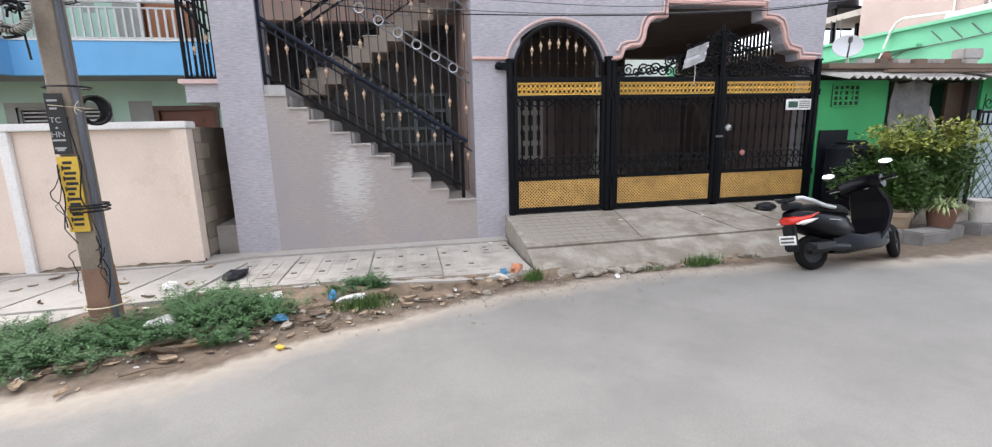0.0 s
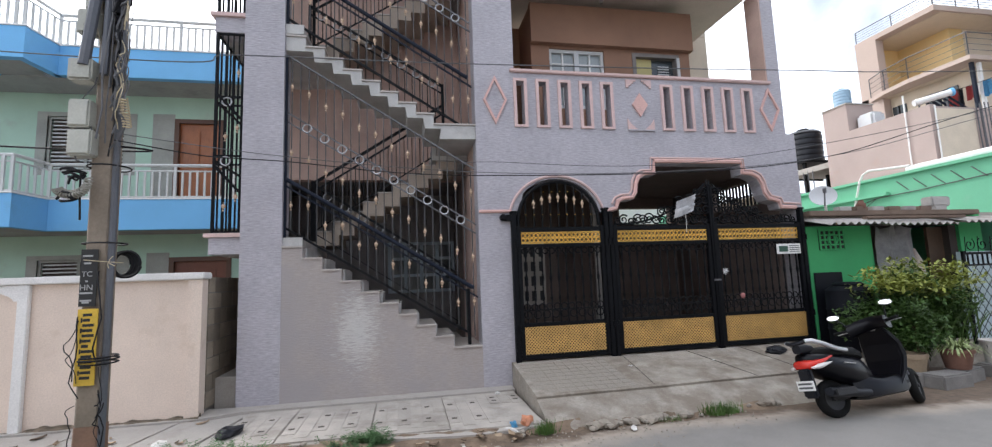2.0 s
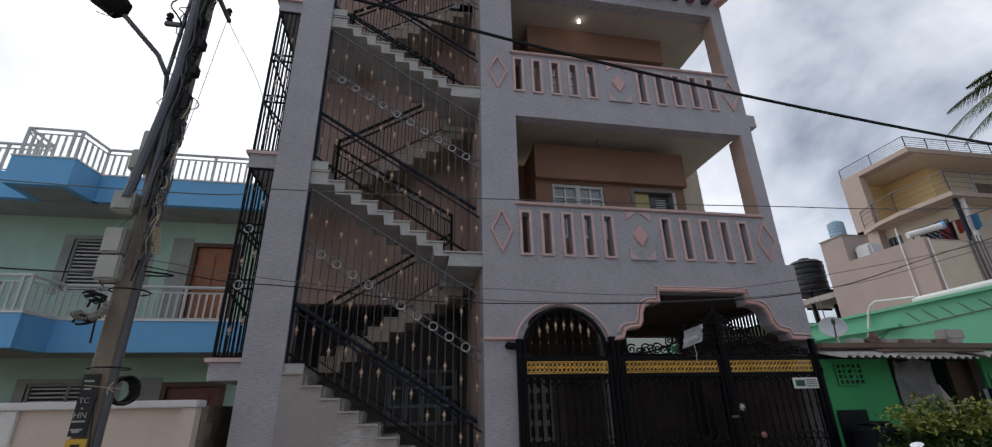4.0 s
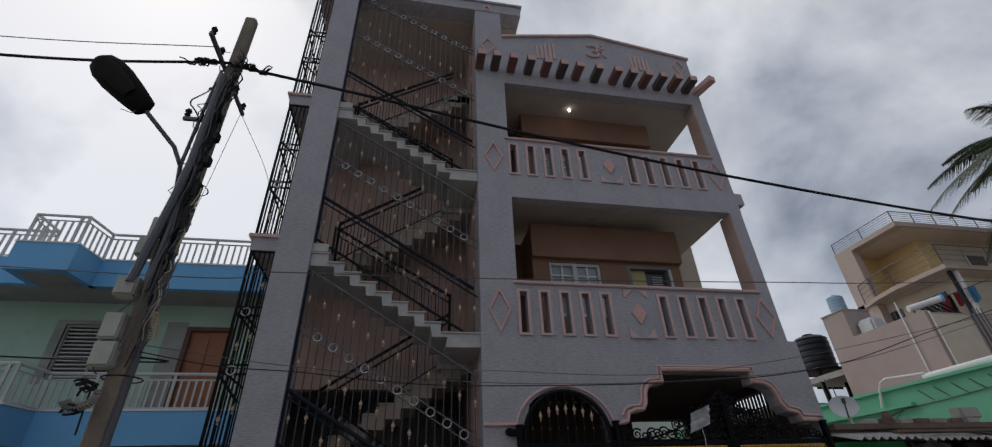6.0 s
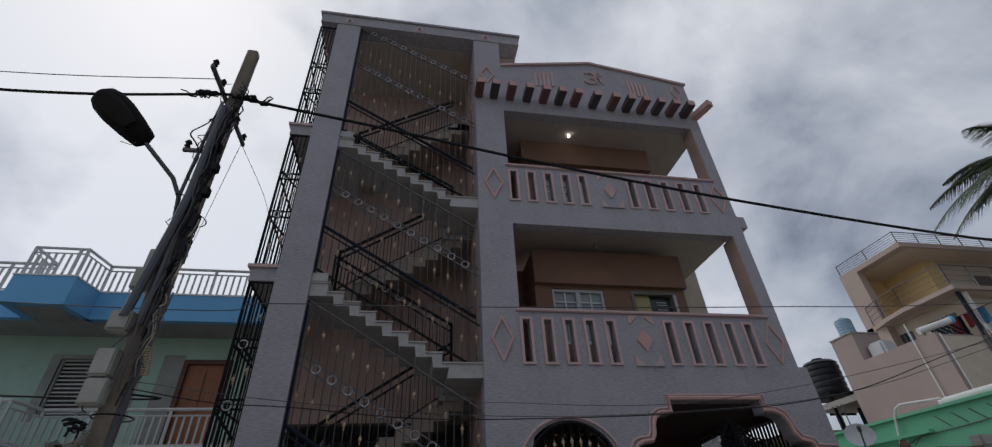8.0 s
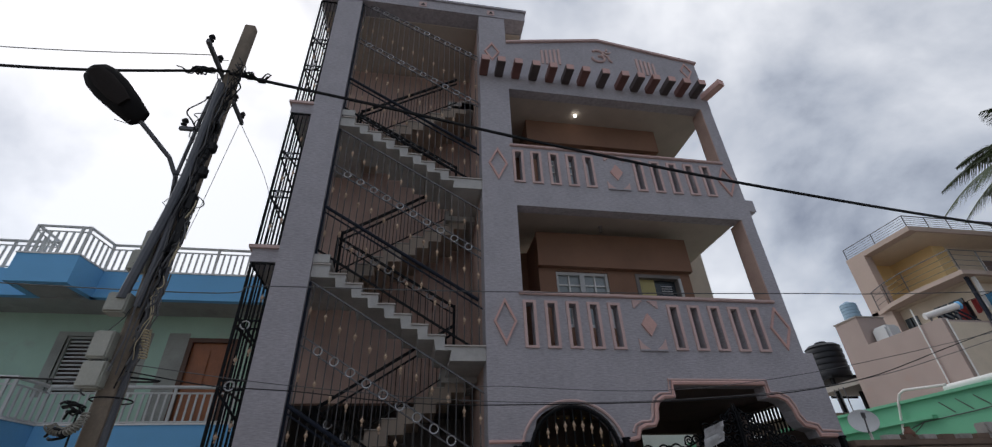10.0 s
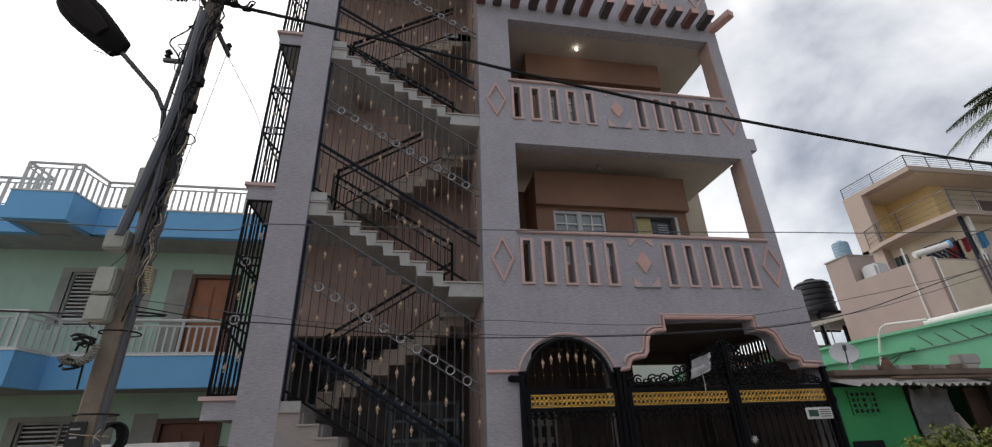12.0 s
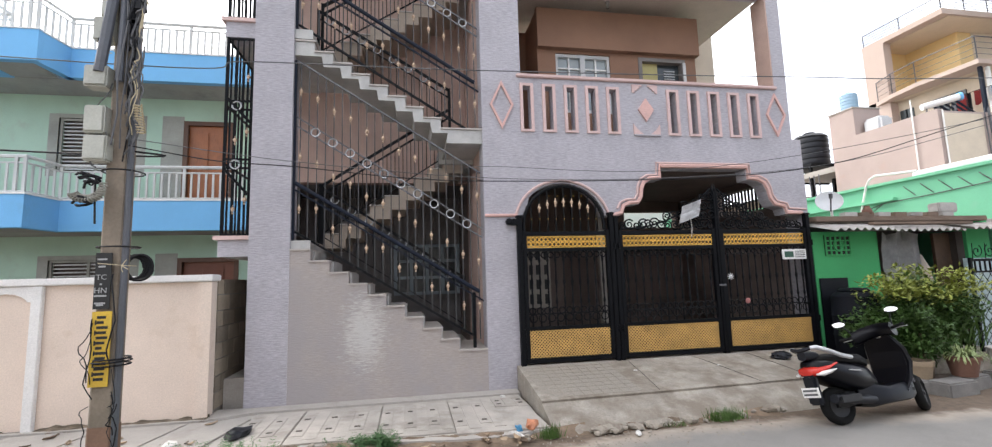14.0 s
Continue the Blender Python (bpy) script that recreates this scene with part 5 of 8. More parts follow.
bh = thing("blue_green_house", (-8, 4.5, 0), "two-storey aqua-green house with sky-blue bands and white railings", "house")
YW, YF, YB = 4.2, 3.2, 2.5
XR, XB, XA = -4.55, -8.08, -9.14
for f, z0, z1 in (("ground", -0.1, 2.75), ("upper", 2.751, 5.7)):
    head = 2.13 if f == "ground" else 5.08
    sill = 1.05 if f == "ground" else 3.95
    fl = 0.05 if f == "ground" else 3.05
    wx0, wx1, dx0, dx1 = -8.77, -7.35, -6.43, -5.45
    dx1 = -5.25 if f == "ground" else -5.45
    for a, b_, c, d in ((-14, wx0, z0, z1), (wx1, dx0, z0, z1), (dx1, XR, z0, z1), (wx0, wx1, head, z1), (wx0, wx1, z0, sill), (dx0, dx1, head, z1)):
        part("wall", shape(bx, a, b_, YW, YW + 0.22, c, d), AQUA, bh)
    for a, b_ in ((wx0 - 0.18, wx0), (wx1, wx1 + 0.2)):
        part("plaster_patch", shape(slab, [(a, YW - 0.006), (b_, YW - 0.006), (b_, YW + 0.05), (a, YW + 0.05)], sill - 0.1, head + 0.08), RAW_PLASTER, bh)
    part("plaster_patch", shape(bx, dx0 - 0.42, dx0, YW - 0.006, YW + 0.05, fl, head + 0.1), RAW_PLASTER, bh, "raw grey plaster round the door")
    part("plaster_patch", shape(bx, wx0 - 0.18, wx1 + 0.2, YW - 0.007, YW + 0.05, head, head + 0.09), RAW_PLASTER, bh)
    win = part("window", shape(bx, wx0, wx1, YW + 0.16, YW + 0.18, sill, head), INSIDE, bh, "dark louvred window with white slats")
    for k in range(13):
        q = sill + 0.05 + (head - sill - 0.08) * k / 13
        part("slat", shape(bx, wx0 + 0.05, wx1 - 0.05, YW + 0.06, YW + 0.10, q, q + 0.028), WHITE_METAL, win)
    b = bmesh.new()
    for a in (wx0, -8.1, wx1 - 0.05):
        bx(b, a, a + 0.05, YW + 0.03, YW + 0.055, sill, head)
    bx(b, wx0 + 0.05, wx1 - 0.05, YW + 0.031, YW + 0.054, head - 0.05, head)
    part("window_frame", b, RAW_PLASTER, win)
    dr = part("door", shape(bx, dx0 + 0.09, dx1 - 0.09, YW + 0.06, YW + 0.10, fl, head - 0.09), WOOD if f == "upper" else DULL_WOOD, bh, "varnished panelled wooden door")
    b = bmesh.new()
    bx(b, dx0, dx0 + 0.09, YW - 0.02, YW + 0.12, fl, head)
    bx(b, dx1 - 0.09, dx1, YW - 0.02, YW + 0.12, fl, head)
    bx(b, dx0 + 0.09, dx1 - 0.09, YW - 0.018, YW + 0.12, head - 0.09, head)
    part("door_frame", b, DARK_WOOD, dr)
    for a in (dx0 + 0.17, dx0 + 0.57):
        for c, d in ((fl + 0.15, fl + 0.75), (fl + 0.9, head - 0.25)):
            part("door_panel", shape(rbx, a, a + 0.31, YW + 0.035, YW + 0.062, c, d, 0.012), WOOD if f == "upper" else DULL_WOOD, dr)
# bands: balcony front, and roof parapet, each with a bay
for z0, z1, nm in ((2.60, 3.17, "balcony_front"), (5.55, 6.12, "roof_parapet")):
    part(nm, shape(bx, XB, XR, YF, YF + 0.14, z0, z1), SKY_BLUE, bh, "sky-blue painted band")
    part(nm, shape(bx, XA, XB, YB, YB + 0.14, z0, z1), SKY_BLUE, bh)
    part(nm, shape(bx, -14, XA, YF, YF + 0.14, z0, z1), SKY_BLUE, bh)
    part(nm, shape(slab, [(XB - 0.14, YB + 0.14), (XB, YB + 0.14), (XB + 0.1, YF + 0.139), (XB - 0.04, YF + 0.139)], z0, z1), SKY_BLUE, bh)
    part(nm, shape(bx, XA, XA + 0.14, YB + 0.14, YF + 0.139, z0, z1), SKY_BLUE, bh)
    part("slab", shape(bx, -14, XR, YF + 0.141, YW, z0 + 0.01, z0 + 0.16), GREY_SOFFIT, bh)
    part("slab", shape(bx, XA + 0.141, XB - 0.141, YB + 0.141, YF + 0.1, z0 + 0.012, z0 + 0.158), GREY_SOFFIT, bh)
    part("coping", shape(bx, XB + 0.12, XR, YF - 0.015, YF + 0.155, z1 + 0.003, z1 + 0.03), WHITE, bh)
    part("coping", shape(bx, XA - 0.015, XB + 0.015, YB - 0.015, YB + 0.155, z1 + 0.003, z1 + 0.03), WHITE, bh)
    part("coping", shape(slab, [(XB - 0.15, YB + 0.156), (XB + 0.015, YB + 0.156), (XB + 0.115, YF + 0.155), (XB - 0.05, YF + 0.155)], z1 + 0.003, z1 + 0.03), WHITE, bh)
part("roof", shape(bx, -14, XR, YW + 0.001, 9.0, 5.71, 5.85), SCREED, bh)
part("end_wall", shape(bx, XR - 0.2, XR - 0.002, YW + 0.221, 9.0, -0.1, 5.7), AQUA, bh)
for z0, h in ((3.20, 0.66), (6.15, 0.64)):
    rail = thing("balcony_railing", (-6.5, YF + 0.07, z0), "white-painted steel railing on a blue band", "railing", "white railings")
    run = [(-12.0, YF + 0.07), (XA + 0.07, YF + 0.07), (XA + 0.07, YB + 0.07), (XB - 0.07, YB + 0.07), (XB + 0.03, YF + 0.07), (XR, YF + 0.07)]
    for q in (0.03, h - 0.13, h - 0.02):
        w = 0.032 if q > h - 0.1 else 0.017
        part("rail", shape(tube, [(x, y, z0 + q) for x, y in run], w, 6), WHITE_METAL, rail)
    for k, ((ax, ay), (cx, cy)) in enumerate(zip(run, run[1:])):
        n = max(2, round(math.hypot(cx - ax, cy - ay) / 0.132))
        for i in range(n if k < 4 else n + 1):
            f, stout = i / n, i == 0 or i % 10 == 6
            x, y, w = ax + (cx - ax) * f, ay + (cy - ay) * f, 0.024 if stout else 0.0165
            part("post" if stout else "baluster", shape(bx, x - w, x + w, y - w * 0.8, y + w * 0.8, z0 - 0.02, z0 + (h - 0.02 if stout else h - 0.13)), WHITE_METAL, rail)

# ================= the pole =================
PX, PY = -4.135, -2.1
pole = thing("utility_pole", (PX, PY, -0.1), "weathered square concrete utility pole tangled with cables", "pole")


def column(z0, z1, k0, k1):
    b = bmesh.new()
    n = 6
    rings = []
    for i in range(n + 1):
        f = i / n
        z = z0 + (z1 - z0) * f
        w, d, c = (k0 + (k1 - k0) * f) / 2, (k0 + (k1 - k0) * f) * 0.42, 0.02
        rings.append([(PX + x, PY + y, z) for x, y in ((-w + c, -d), (w - c, -d), (w, -d + c), (w, d - c), (w - c, d), (-w + c, d), (-w, d - c), (-w, -d + c))])
    return loft(b, rings)


part("shaft", column(0.42, 7.45, 0.178, 0.145), POLE_CONCRETE, pole)
part("foot", column(-0.3, 0.418, 0.205, 0.186), POLE_FOOT, pole, "mud-stained foot")
part("conduit", shape(tube, [(PX + 0.102, PY - 0.05, -0.1), (PX + 0.10, PY - 0.05, 2.0), (PX + 0.092, PY - 0.06, 4.6)], 0.026, 8), PIPE, pole, "grey plastic conduit", True)
part("conduit", shape(tube, [(PX + 0.01, PY - 0.13, 3.30), (PX + 0.02, PY - 0.13, 4.0), (PX - 0.01, PY - 0.125, 5.4)], 0.030, 8), PIPE, pole, "", True)
part("conduit", shape(tube, [(PX - 0.12, PY - 0.17, 3.36), (PX - 0.03, PY - 0.16, 4.3), (PX - 0.01, PY - 0.14, 4.8), (PX - 0.03, PY - 0.12, 6.2)], 0.042, 8), PIPE, pole, "", True)
for x, z, w, h, d in ((-0.15, 3.33, 0.18, 0.19, 0.14), (-0.14, 2.95, 0.16, 0.24, 0.13), (-0.12, 2.70, 0.18, 0.22, 0.14), (-0.13, 3.76, 0.14, 0.22, 0.12), (-0.11, 3.98, 0.09, 0.22, 0.10)):
    box = part("meter_box", shape(rbx, PX + x - w / 2, PX + x + w / 2, PY - 0.10 - d / 2, PY - 0.10 + d / 2, z - h / 2, z + h / 2, 0.012), BOX_GREY, pole, "beige cable box")
    part("lid", shape(rbx, PX + x - w / 2 + 0.012, PX + x + w / 2 - 0.012, PY - 0.108 - d / 2, PY - 0.101 - d / 2, z - h / 2 + 0.015, z + h / 2 - 0.015, 0.003), BOX_GREY, box)
    part("bracket", shape(bx, PX + x - 0.02, PX + x + 0.02, PY - 0.10 + d / 2, PY - 0.02, z - 0.02, z + 0.02), GREY_IRON, box)
sign = part("yellow_plate", shape(rbx, PX - 0.085, PX + 0.060, PY - 0.104, PY - 0.098, 0.74, 1.34, 0.002), YELLOW_SIGN, pole, "yellow plate with unreadable black lettering")
r_s = random.Random(5)
for i in range(13):
    z = 0.79 + 0.041 * i
    w = r_s.uniform(0.045, 0.085)
    part("writing_bar", shape(bx, PX - 0.045, PX - 0.045 + w, PY - 0.1075, PY - 0.1045, z, z + 0.022), BLACK_PAINT, sign)
    if i % 2:
        part("writing_bar", shape(bx, PX - 0.058, PX - 0.048, PY - 0.1075, PY - 0.1045, z - 0.008, z + 0.03), BLACK_PAINT, sign)
patch = part("black_patch", shape(bx, PX - 0.085, PX + 0.035, PY - 0.1035, PY - 0.0965, 1.36, 1.82), BLACK_PAINT, pole, "black stencilled patch")


def lettering(text, x, y, z, size, parent, mat):
    c = bpy.data.curves.new("lettering", "FONT")
    c.body, c.size, c.extrude, c.align_x = text, size, 0.001, "CENTER"
    ob = new("lettering", c)
    c.materials.append(mat)
    ob.matrix_basis = pose(x, y, z, 90, 0, 0)
    ob.parent = parent
    ob.matrix_parent_inverse = parent.matrix_basis.inverted()
    return ob


lettering("TC", PX - 0.035, PY - 0.1055, 1.60, 0.06, patch, WHITE_STENCIL)
lettering("HN", PX - 0.035, PY - 0.1055, 1.49, 0.065, patch, WHITE_STENCIL)
for z, w in ((1.76, 0.07), (1.70, 0.05), (1.555, 0.015), (1.46, 0.09), (1.40, 0.08), (1.385, 0.05)):
    part("writing_bar", shape(bx, PX - 0.035 - w / 2, PX - 0.035 + w / 2, PY - 0.107, PY - 0.1037, z, z + 0.014), WHITE_STENCIL, patch)


def tangle(parent, n, z0, z1, mat, seed, spread=0.16, r=0.006, label=""):
    """Loose loops of cable bound to the pole."""
    q = random.Random(seed)
    for i in range(n):
        z = q.uniform(z0, z1)
        side = q.choice((-1, 1, 1))
        h = q.uniform(0.06, 0.35)
        out = q.uniform(0.3, 1.0) * spread
        x0 = PX + side * q.uniform(0.05, 0.12)
        pts = []
        for k in range(11):
            f = k / 10
            pts.append((x0 + side * out * math.sin(math.pi * f) + 0.02 * math.sin(9 * f + i), PY - 0.11 - 0.05 * math.sin(math.pi * f) * q.uniform(0.5, 1.2), z + h * (f - 0.5) * 2 + 0.04 * math.sin(6 * f + i)))
        part("cable_loop", shape(tube, pts, q.uniform(0.6, 1.2) * r, 4), mat, parent, label)


tangle(pole, 9, 0.35, 1.35, WIRE, 3, 0.035, 0.005)
tangle(pole, 16, 2.6, 4.4, WIRE_GREY, 4, 0.10, 0.008)
tangle(pole, 22, 3.6, 6.2, WIRE, 5, 0.06, 0.006)
tangle(pole, 5, 2.9, 4.0, CREAM_WIRE, 6, 0.07, 0.005)
tangle(pole, 16, 5.6, 6.6, WIRE, 8, 0.12, 0.008)
# binding turns, coils
for z, r in ((0.93, 0.135), (0.90, 0.13), (0.95, 0.128), (1.87, 0.15), (2.52, 0.15), (4.55, 0.15), (0.10, 0.155)):
    b = bmesh.new()
    hoop(b, (PX + 0.03, PY - 0.01, z), r, 0.007, "z", 18, 4)
    part("binding", b, CREAM_WIRE if z < 0.2 else WIRE, pole)
part("binding", shape(tube, [(PX + 0.02 + 0.135 * math.cos(0.35 * k), PY - 0.01 + 0.125 * math.sin(0.35 * k), 1.725 - 0.015 * math.cos(0.35 * k)) for k in range(19)], 0.0035, 4), CREAM_WIRE, pole, "cream tie wire")
for dx, dz in ((0.035, 0.05), (0.05, -0.03), (0.01, -0.05)):
    part("tie_end", shape(tube, [(PX + 0.11, PY - 0.105, 1.71), (PX + 0.11 + dx * 0.6, PY - 0.12, 1.71 + dz * 0.5), (PX + 0.11 + dx, PY - 0.11, 1.71 + dz)], 0.0035, 4), CREAM_WIRE, pole)
coil = [(PX + 0.062 + 0.0008 * k + (0.098 - 0.008 * math.sin(0.05 * k)) * math.cos(0.30 * k), PY + 0.125 - 0.0004 * k, 1.70 + 0.004 * math.sin(0.2 * k) + (0.105 - 0.008 * math.sin(0.05 * k)) * math.sin(0.30 * k)) for k in range(126)]
part("cable_coil", shape(tube, coil, 0.012, 5), WIRE, pole, "thick black cable coil")


def spring(cx, cz, rx, rz, a0, a1, turns, dy):
    """A springy cable bent round an arc beside the pole."""
    pts = []
    for i in range(turns * 9 + 1):
        f = i / (turns * 9)
        a, w = a0 + (a1 - a0) * f, 2 * math.pi * turns * f
        k = 1 + 0.026 * math.cos(w) / rx
        pts.append((cx + rx * k * math.cos(a), PY - dy + 0.026 * math.sin(w), cz + rz * k * math.sin(a)))
    return shape(tube, pts, 0.0065, 4)


COILED = material("pale_coiled_cable", (0.27, 0.255, 0.215), 0.6, vary=0.2, bump=0.0)
part("spring_coil", spring(PX - 0.16, 2.40, 0.12, 0.13, -2.4, 0.0, 15, 0.15), COILED, pole, "coiled pale cable")
part("spring_coil", spring(PX - 0.15, 2.33, 0.11, 0.08, -2.9, 0.2, 15, 0.17), COILED, pole, "coiled pale cable")
b = bmesh.new()
tube(b, [(PX + 0.16 + 0.0004 * i + 0.03 * math.cos(0.63 * i), PY - 0.12 + 0.03 * math.sin(0.63 * i), 3.10 - 0.0024 * i) for i in range(110)], 0.007, 4)
part("spring_coil", b, CREAM_WIRE, pole)
q = random.Random(11)
for i in range(13):
    z, bottom = (2.43 + q.uniform(-0.04, 0.05), False) if i < 8 else (2.25 + q.uniform(-0.025, 0.02), True)
    wide, rise, dip, x1 = q.uniform(0.10, 0.16), q.uniform(-0.05, 0.05), q.uniform(-0.03, 0.05), PX - (0.12 if bottom else 0.07)
    pts = [(x1 - wide * f, PY - 0.16 + 0.03 * math.sin(5 * f + i), z + rise * f + dip * math.sin(math.pi * f)) for f in (0, 0.15, 0.3, 0.5, 0.7, 0.85, 1.0)]
    part("cable_knot", shape(tube, pts, q.uniform(0.006, 0.012), 5), WIRE, pole, "knotted black cable")
part("drop_cable", shape(tube, [(PX - 0.10, PY - 0.15, 2.44), (PX - 0.105, PY - 0.14, 2.3), (PX - 0.10, PY - 0.125, 2.06)], 0.008, 5), WIRE, pole)
for i, (z, h) in enumerate(((4.1, 0.30), (4.45, 0.2), (4.85, 0.12), (5.2, 0.12))):
    part("connector", shape(rbx, PX + 0.09, PX + 0.17, PY - 0.16, PY - 0.07, z - h / 2, z + h / 2, 0.012), WIRE, pole)
q = random.Random(41)
for i in range(9):
    x0, sd = PX + q.uniform(0.02, 0.10), q.uniform(-0.16, -0.11)
    z0, z1 = q.uniform(2.4, 4.2), q.uniform(5.2, 6.45)
    pts = [(x0 + q.uniform(-0.035, 0.035), PY + sd + q.uniform(-0.02, 0.02), z0 + (z1 - z0) * k / 12) for k in range(13)]
    part("riser_cable", shape(tube, pts, q.uniform(0.005, 0.011), 5), WIRE if i % 3 else WIRE_GREY, pole)
for i in range(12):
    x0, z0 = PX + q.uniform(0.10, 0.17), q.uniform(3.3, 4.6)
    pts = [(x0 + q.uniform(-0.02, 0.03), PY - 0.13 + q.uniform(-0.03, 0.03), z0 - q.uniform(0.07, 0.11) * k) for k in range(7)]
    part("loose_end", shape(tube, pts, q.uniform(0.005, 0.009), 4), WIRE_GREY if i % 4 else CREAM_WIRE, pole)
for i in range(12):
    z0 = q.uniform(3.6, 5.6)
    part("joint_sleeve", shape(rbx, PX + 0.08, PX + 0.08 + q.uniform(0.03, 0.06), PY - 0.15, PY - 0.10, z0, z0 + q.uniform(0.05, 0.14), 0.01), WIRE, pole)
part("cross_arm", shape(rbx, PX - 0.13, PX - 0.09, PY - 0.55, PY + 0.85, 6.42, 6.48, 0.005), GREY_IRON, pole, "steel cross arm")
part("cross_arm", shape(rbx, PX - 0.30, PX + 0.12, PY - 0.10, PY - 0.06, 5.45, 5.50, 0.005), GREY_IRON, pole)
for y, z in ((-0.5, 6.49), (0.45, 6.49), (0.78, 6.49), (-0.2, 6.49)):
    part("insulator", shape(lathe, [(0.01, 0), (0.035, 0.02), (0.02, 0.05), (0.04, 0.075), (0.022, 0.11), (0.008, 0.13)], 8, (PX - 0.11, PY + y, z)), WIRE, pole)
part("insulator", shape(lathe, [(0.01, 0), (0.035, 0.02), (0.02, 0.05), (0.04, 0.075), (0.022, 0.11)], 8, (PX - 0.27, PY - 0.08, 5.51)), WIRE, pole)

BOWL = material("dusty_brown_lamp_bowl", (0.016, 0.012, 0.011), 0.7, vary=0.25, gloss=0.12)
lamp = thing("street_lamp", (PX - 0.14, PY, 4.8), "dark street lamp head on a steel arm bolted to the pole", "street lamp")
part("arm", shape(tube, [(PX - 0.06, PY - 0.07, 4.3), (PX - 0.13, PY - 0.09, 4.78), (PX - 0.20, PY - 0.2, 4.95), (-4.60, -2.58, 5.21)], 0.024, 7), GREY_IRON, lamp, "", True)
part("stay", shape(tube, [(PX - 0.13, PY - 0.09, 4.78), (PX - 0.11, PY - 0.1, 5.6), (PX - 0.08, PY - 0.1, 6.3)], 0.02, 6), GREY_IRON, lamp)
p0, p1 = Vector((-4.57, -2.57, 5.19)), Vector((-5.20, -2.66, 5.80))
d = (p1 - p0).normalized()
side = d.cross(Vector((-3.2, 4.1, 3.9)).normalized()).normalized()
side = (side - d * side.dot(d)).normalized()
up = d.cross(side)
rings = []
for f, w, h in ((0.0, 0.04, 0.03), (0.04, 0.11, 0.05), (0.3, 0.145, 0.06), (0.6, 0.172, 0.065), (0.82, 0.165, 0.06), (0.94, 0.13, 0.05), (1.0, 0.06, 0.03)):
    c = p0.lerp(p1, f)
    rings.append([c + side * (w * math.cos(a)) + up * (h * math.sin(a)) for a in (2 * math.pi * i / 14 for i in range(14))])
part("head", shape(loft, rings), material("dark_grey_lamp_housing", (0.006, 0.005, 0.005), 0.7, gloss=0.12), lamp, "dark lamp head", True)
part("bowl", shape(loft, [[c + side * (w * 0.75 * math.cos(a)) + up * (sgn * 0.066 + 0.018 * math.sin(a)) for a in (2 * math.pi * i / 12 for i in range(12))]
                           for sgn in (1,) for c, w in ((p0.lerp(p1, 0.28), 0.09), (p0.lerp(p1, 0.45), 0.13), (p0.lerp(p1, 0.7), 0.14), (p0.lerp(p1, 0.88), 0.1))]), BOWL, lamp, "dark glass bowl", True)
part("loose_wire", shape(tube, [(-4.62, -2.6, 5.20), (-4.68, -2.6, 5.12), (-4.78, -2.62, 5.14)], 0.005, 4), WIRE_GREY, lamp)


def through_points(pts, n=12):
    """A smooth line through points."""
    p = [Vector(v) for v in pts]
    p = [p[0] * 2 - p[1]] + p + [p[-1] * 2 - p[-2]]
    out = []
    for a, b_, c, e in zip(p, p[1:], p[2:], p[3:]):
        for i in range(n):
            t = i / n
            out.append(0.5 * ((2 * b_) + (c - a) * t + (2 * a - 5 * b_ + 4 * c - e) * t * t + (3 * b_ - a - 3 * c + e) * t ** 3))
    return out + [p[-2]]


def cable(pts, r, label, mat=None):
    single("overhead_cable", shape(tube, through_points(pts), r, 5), mat or WIRE, label, "cable", "overhead cables")


cable([(PX, PY - 0.1, 6.42)] + [(x, PY, 5.80 - 0.1645 * x + 0.0067 * x * x) for x in (-2.2, 0, 3, 7, 12, 18, 28)], 0.021, "thick black power cable strung from the pole")
cable([(PX, PY - 0.1, 6.46), (-6.7, PY, 6.27), (-12, PY, 6.2), (-24, PY, 6.9)], 0.019, "thick black power cable running off along the street")
cable([(PX - 0.1, PY - 0.3, 6.50), (-6.7, PY - 0.2, 6.36), (-12, PY, 6.4), (-24, PY, 7.0)], 0.006, "thin bare overhead wire", WIRE_GREY)
cable([(-20, -1.9, 4.2), (-5.26, -1.9, 3.62), (-3.16, -1.9, 3.69), (-0.93, -1.9, 3.72), (2.81, -1.9, 3.84), (7, -1.9, 4.05), (24, -1.9, 5.2)], 0.006, "thin grey wire across the street front", WIRE_GREY)
cable([(-20, -1.9, 3.4), (-5.2, -1.9, 2.76), (PX - 0.15, PY - 0.12, 2.73)], 0.009, "black cable drooping from the pole")
cable([(PX + 0.1, PY - 0.1, 2.74), (-3.44, -1.9, 2.69), (-2.8, -1.9, 2.65), (-0.89, -1.9, 2.52), (2.85, -1.9, 2.69), (5.92, -1.9, 3.46), (14, -1.9, 5.6)], 0.0055, "black telephone cable across the front")
cable([(PX + 0.1, PY - 0.1, 2.80), (-2.8, -1.9, 2.70), (-0.9, -1.9, 2.555), (1.2, -1.9, 2.575), (3.4, -1.9, 2.78), (5.92, -1.9, 3.36), (14, -1.9, 5.4)], 0.004, "thin black cable across the front", WIRE_GREY)
cable([(-0.88, -0.05, 3.02), (-0.65, -0.5, 3.02), (2.0, -1.2, 2.86), (5.9, -1.9, 3.43), (14, -2.4, 5.2)], 0.004, "thin service wire to the house wall", WIRE_GREY)
cable([(PX - 0.11, PY + 0.78, 6.42), (-5.0, -0.2, 5.0), (-5.9, 1.0, 4.2), (-7.0, 3.15, 3.95)], 0.004, "thin service wire to the blue house", WIRE_GREY)
cable([(PX - 0.11, PY + 0.80, 6.42), (-3.95, -0.6, 5.9), (-3.9, 0.05, 5.4)], 0.004, "thin service wire to the side landing", WIRE_GREY)

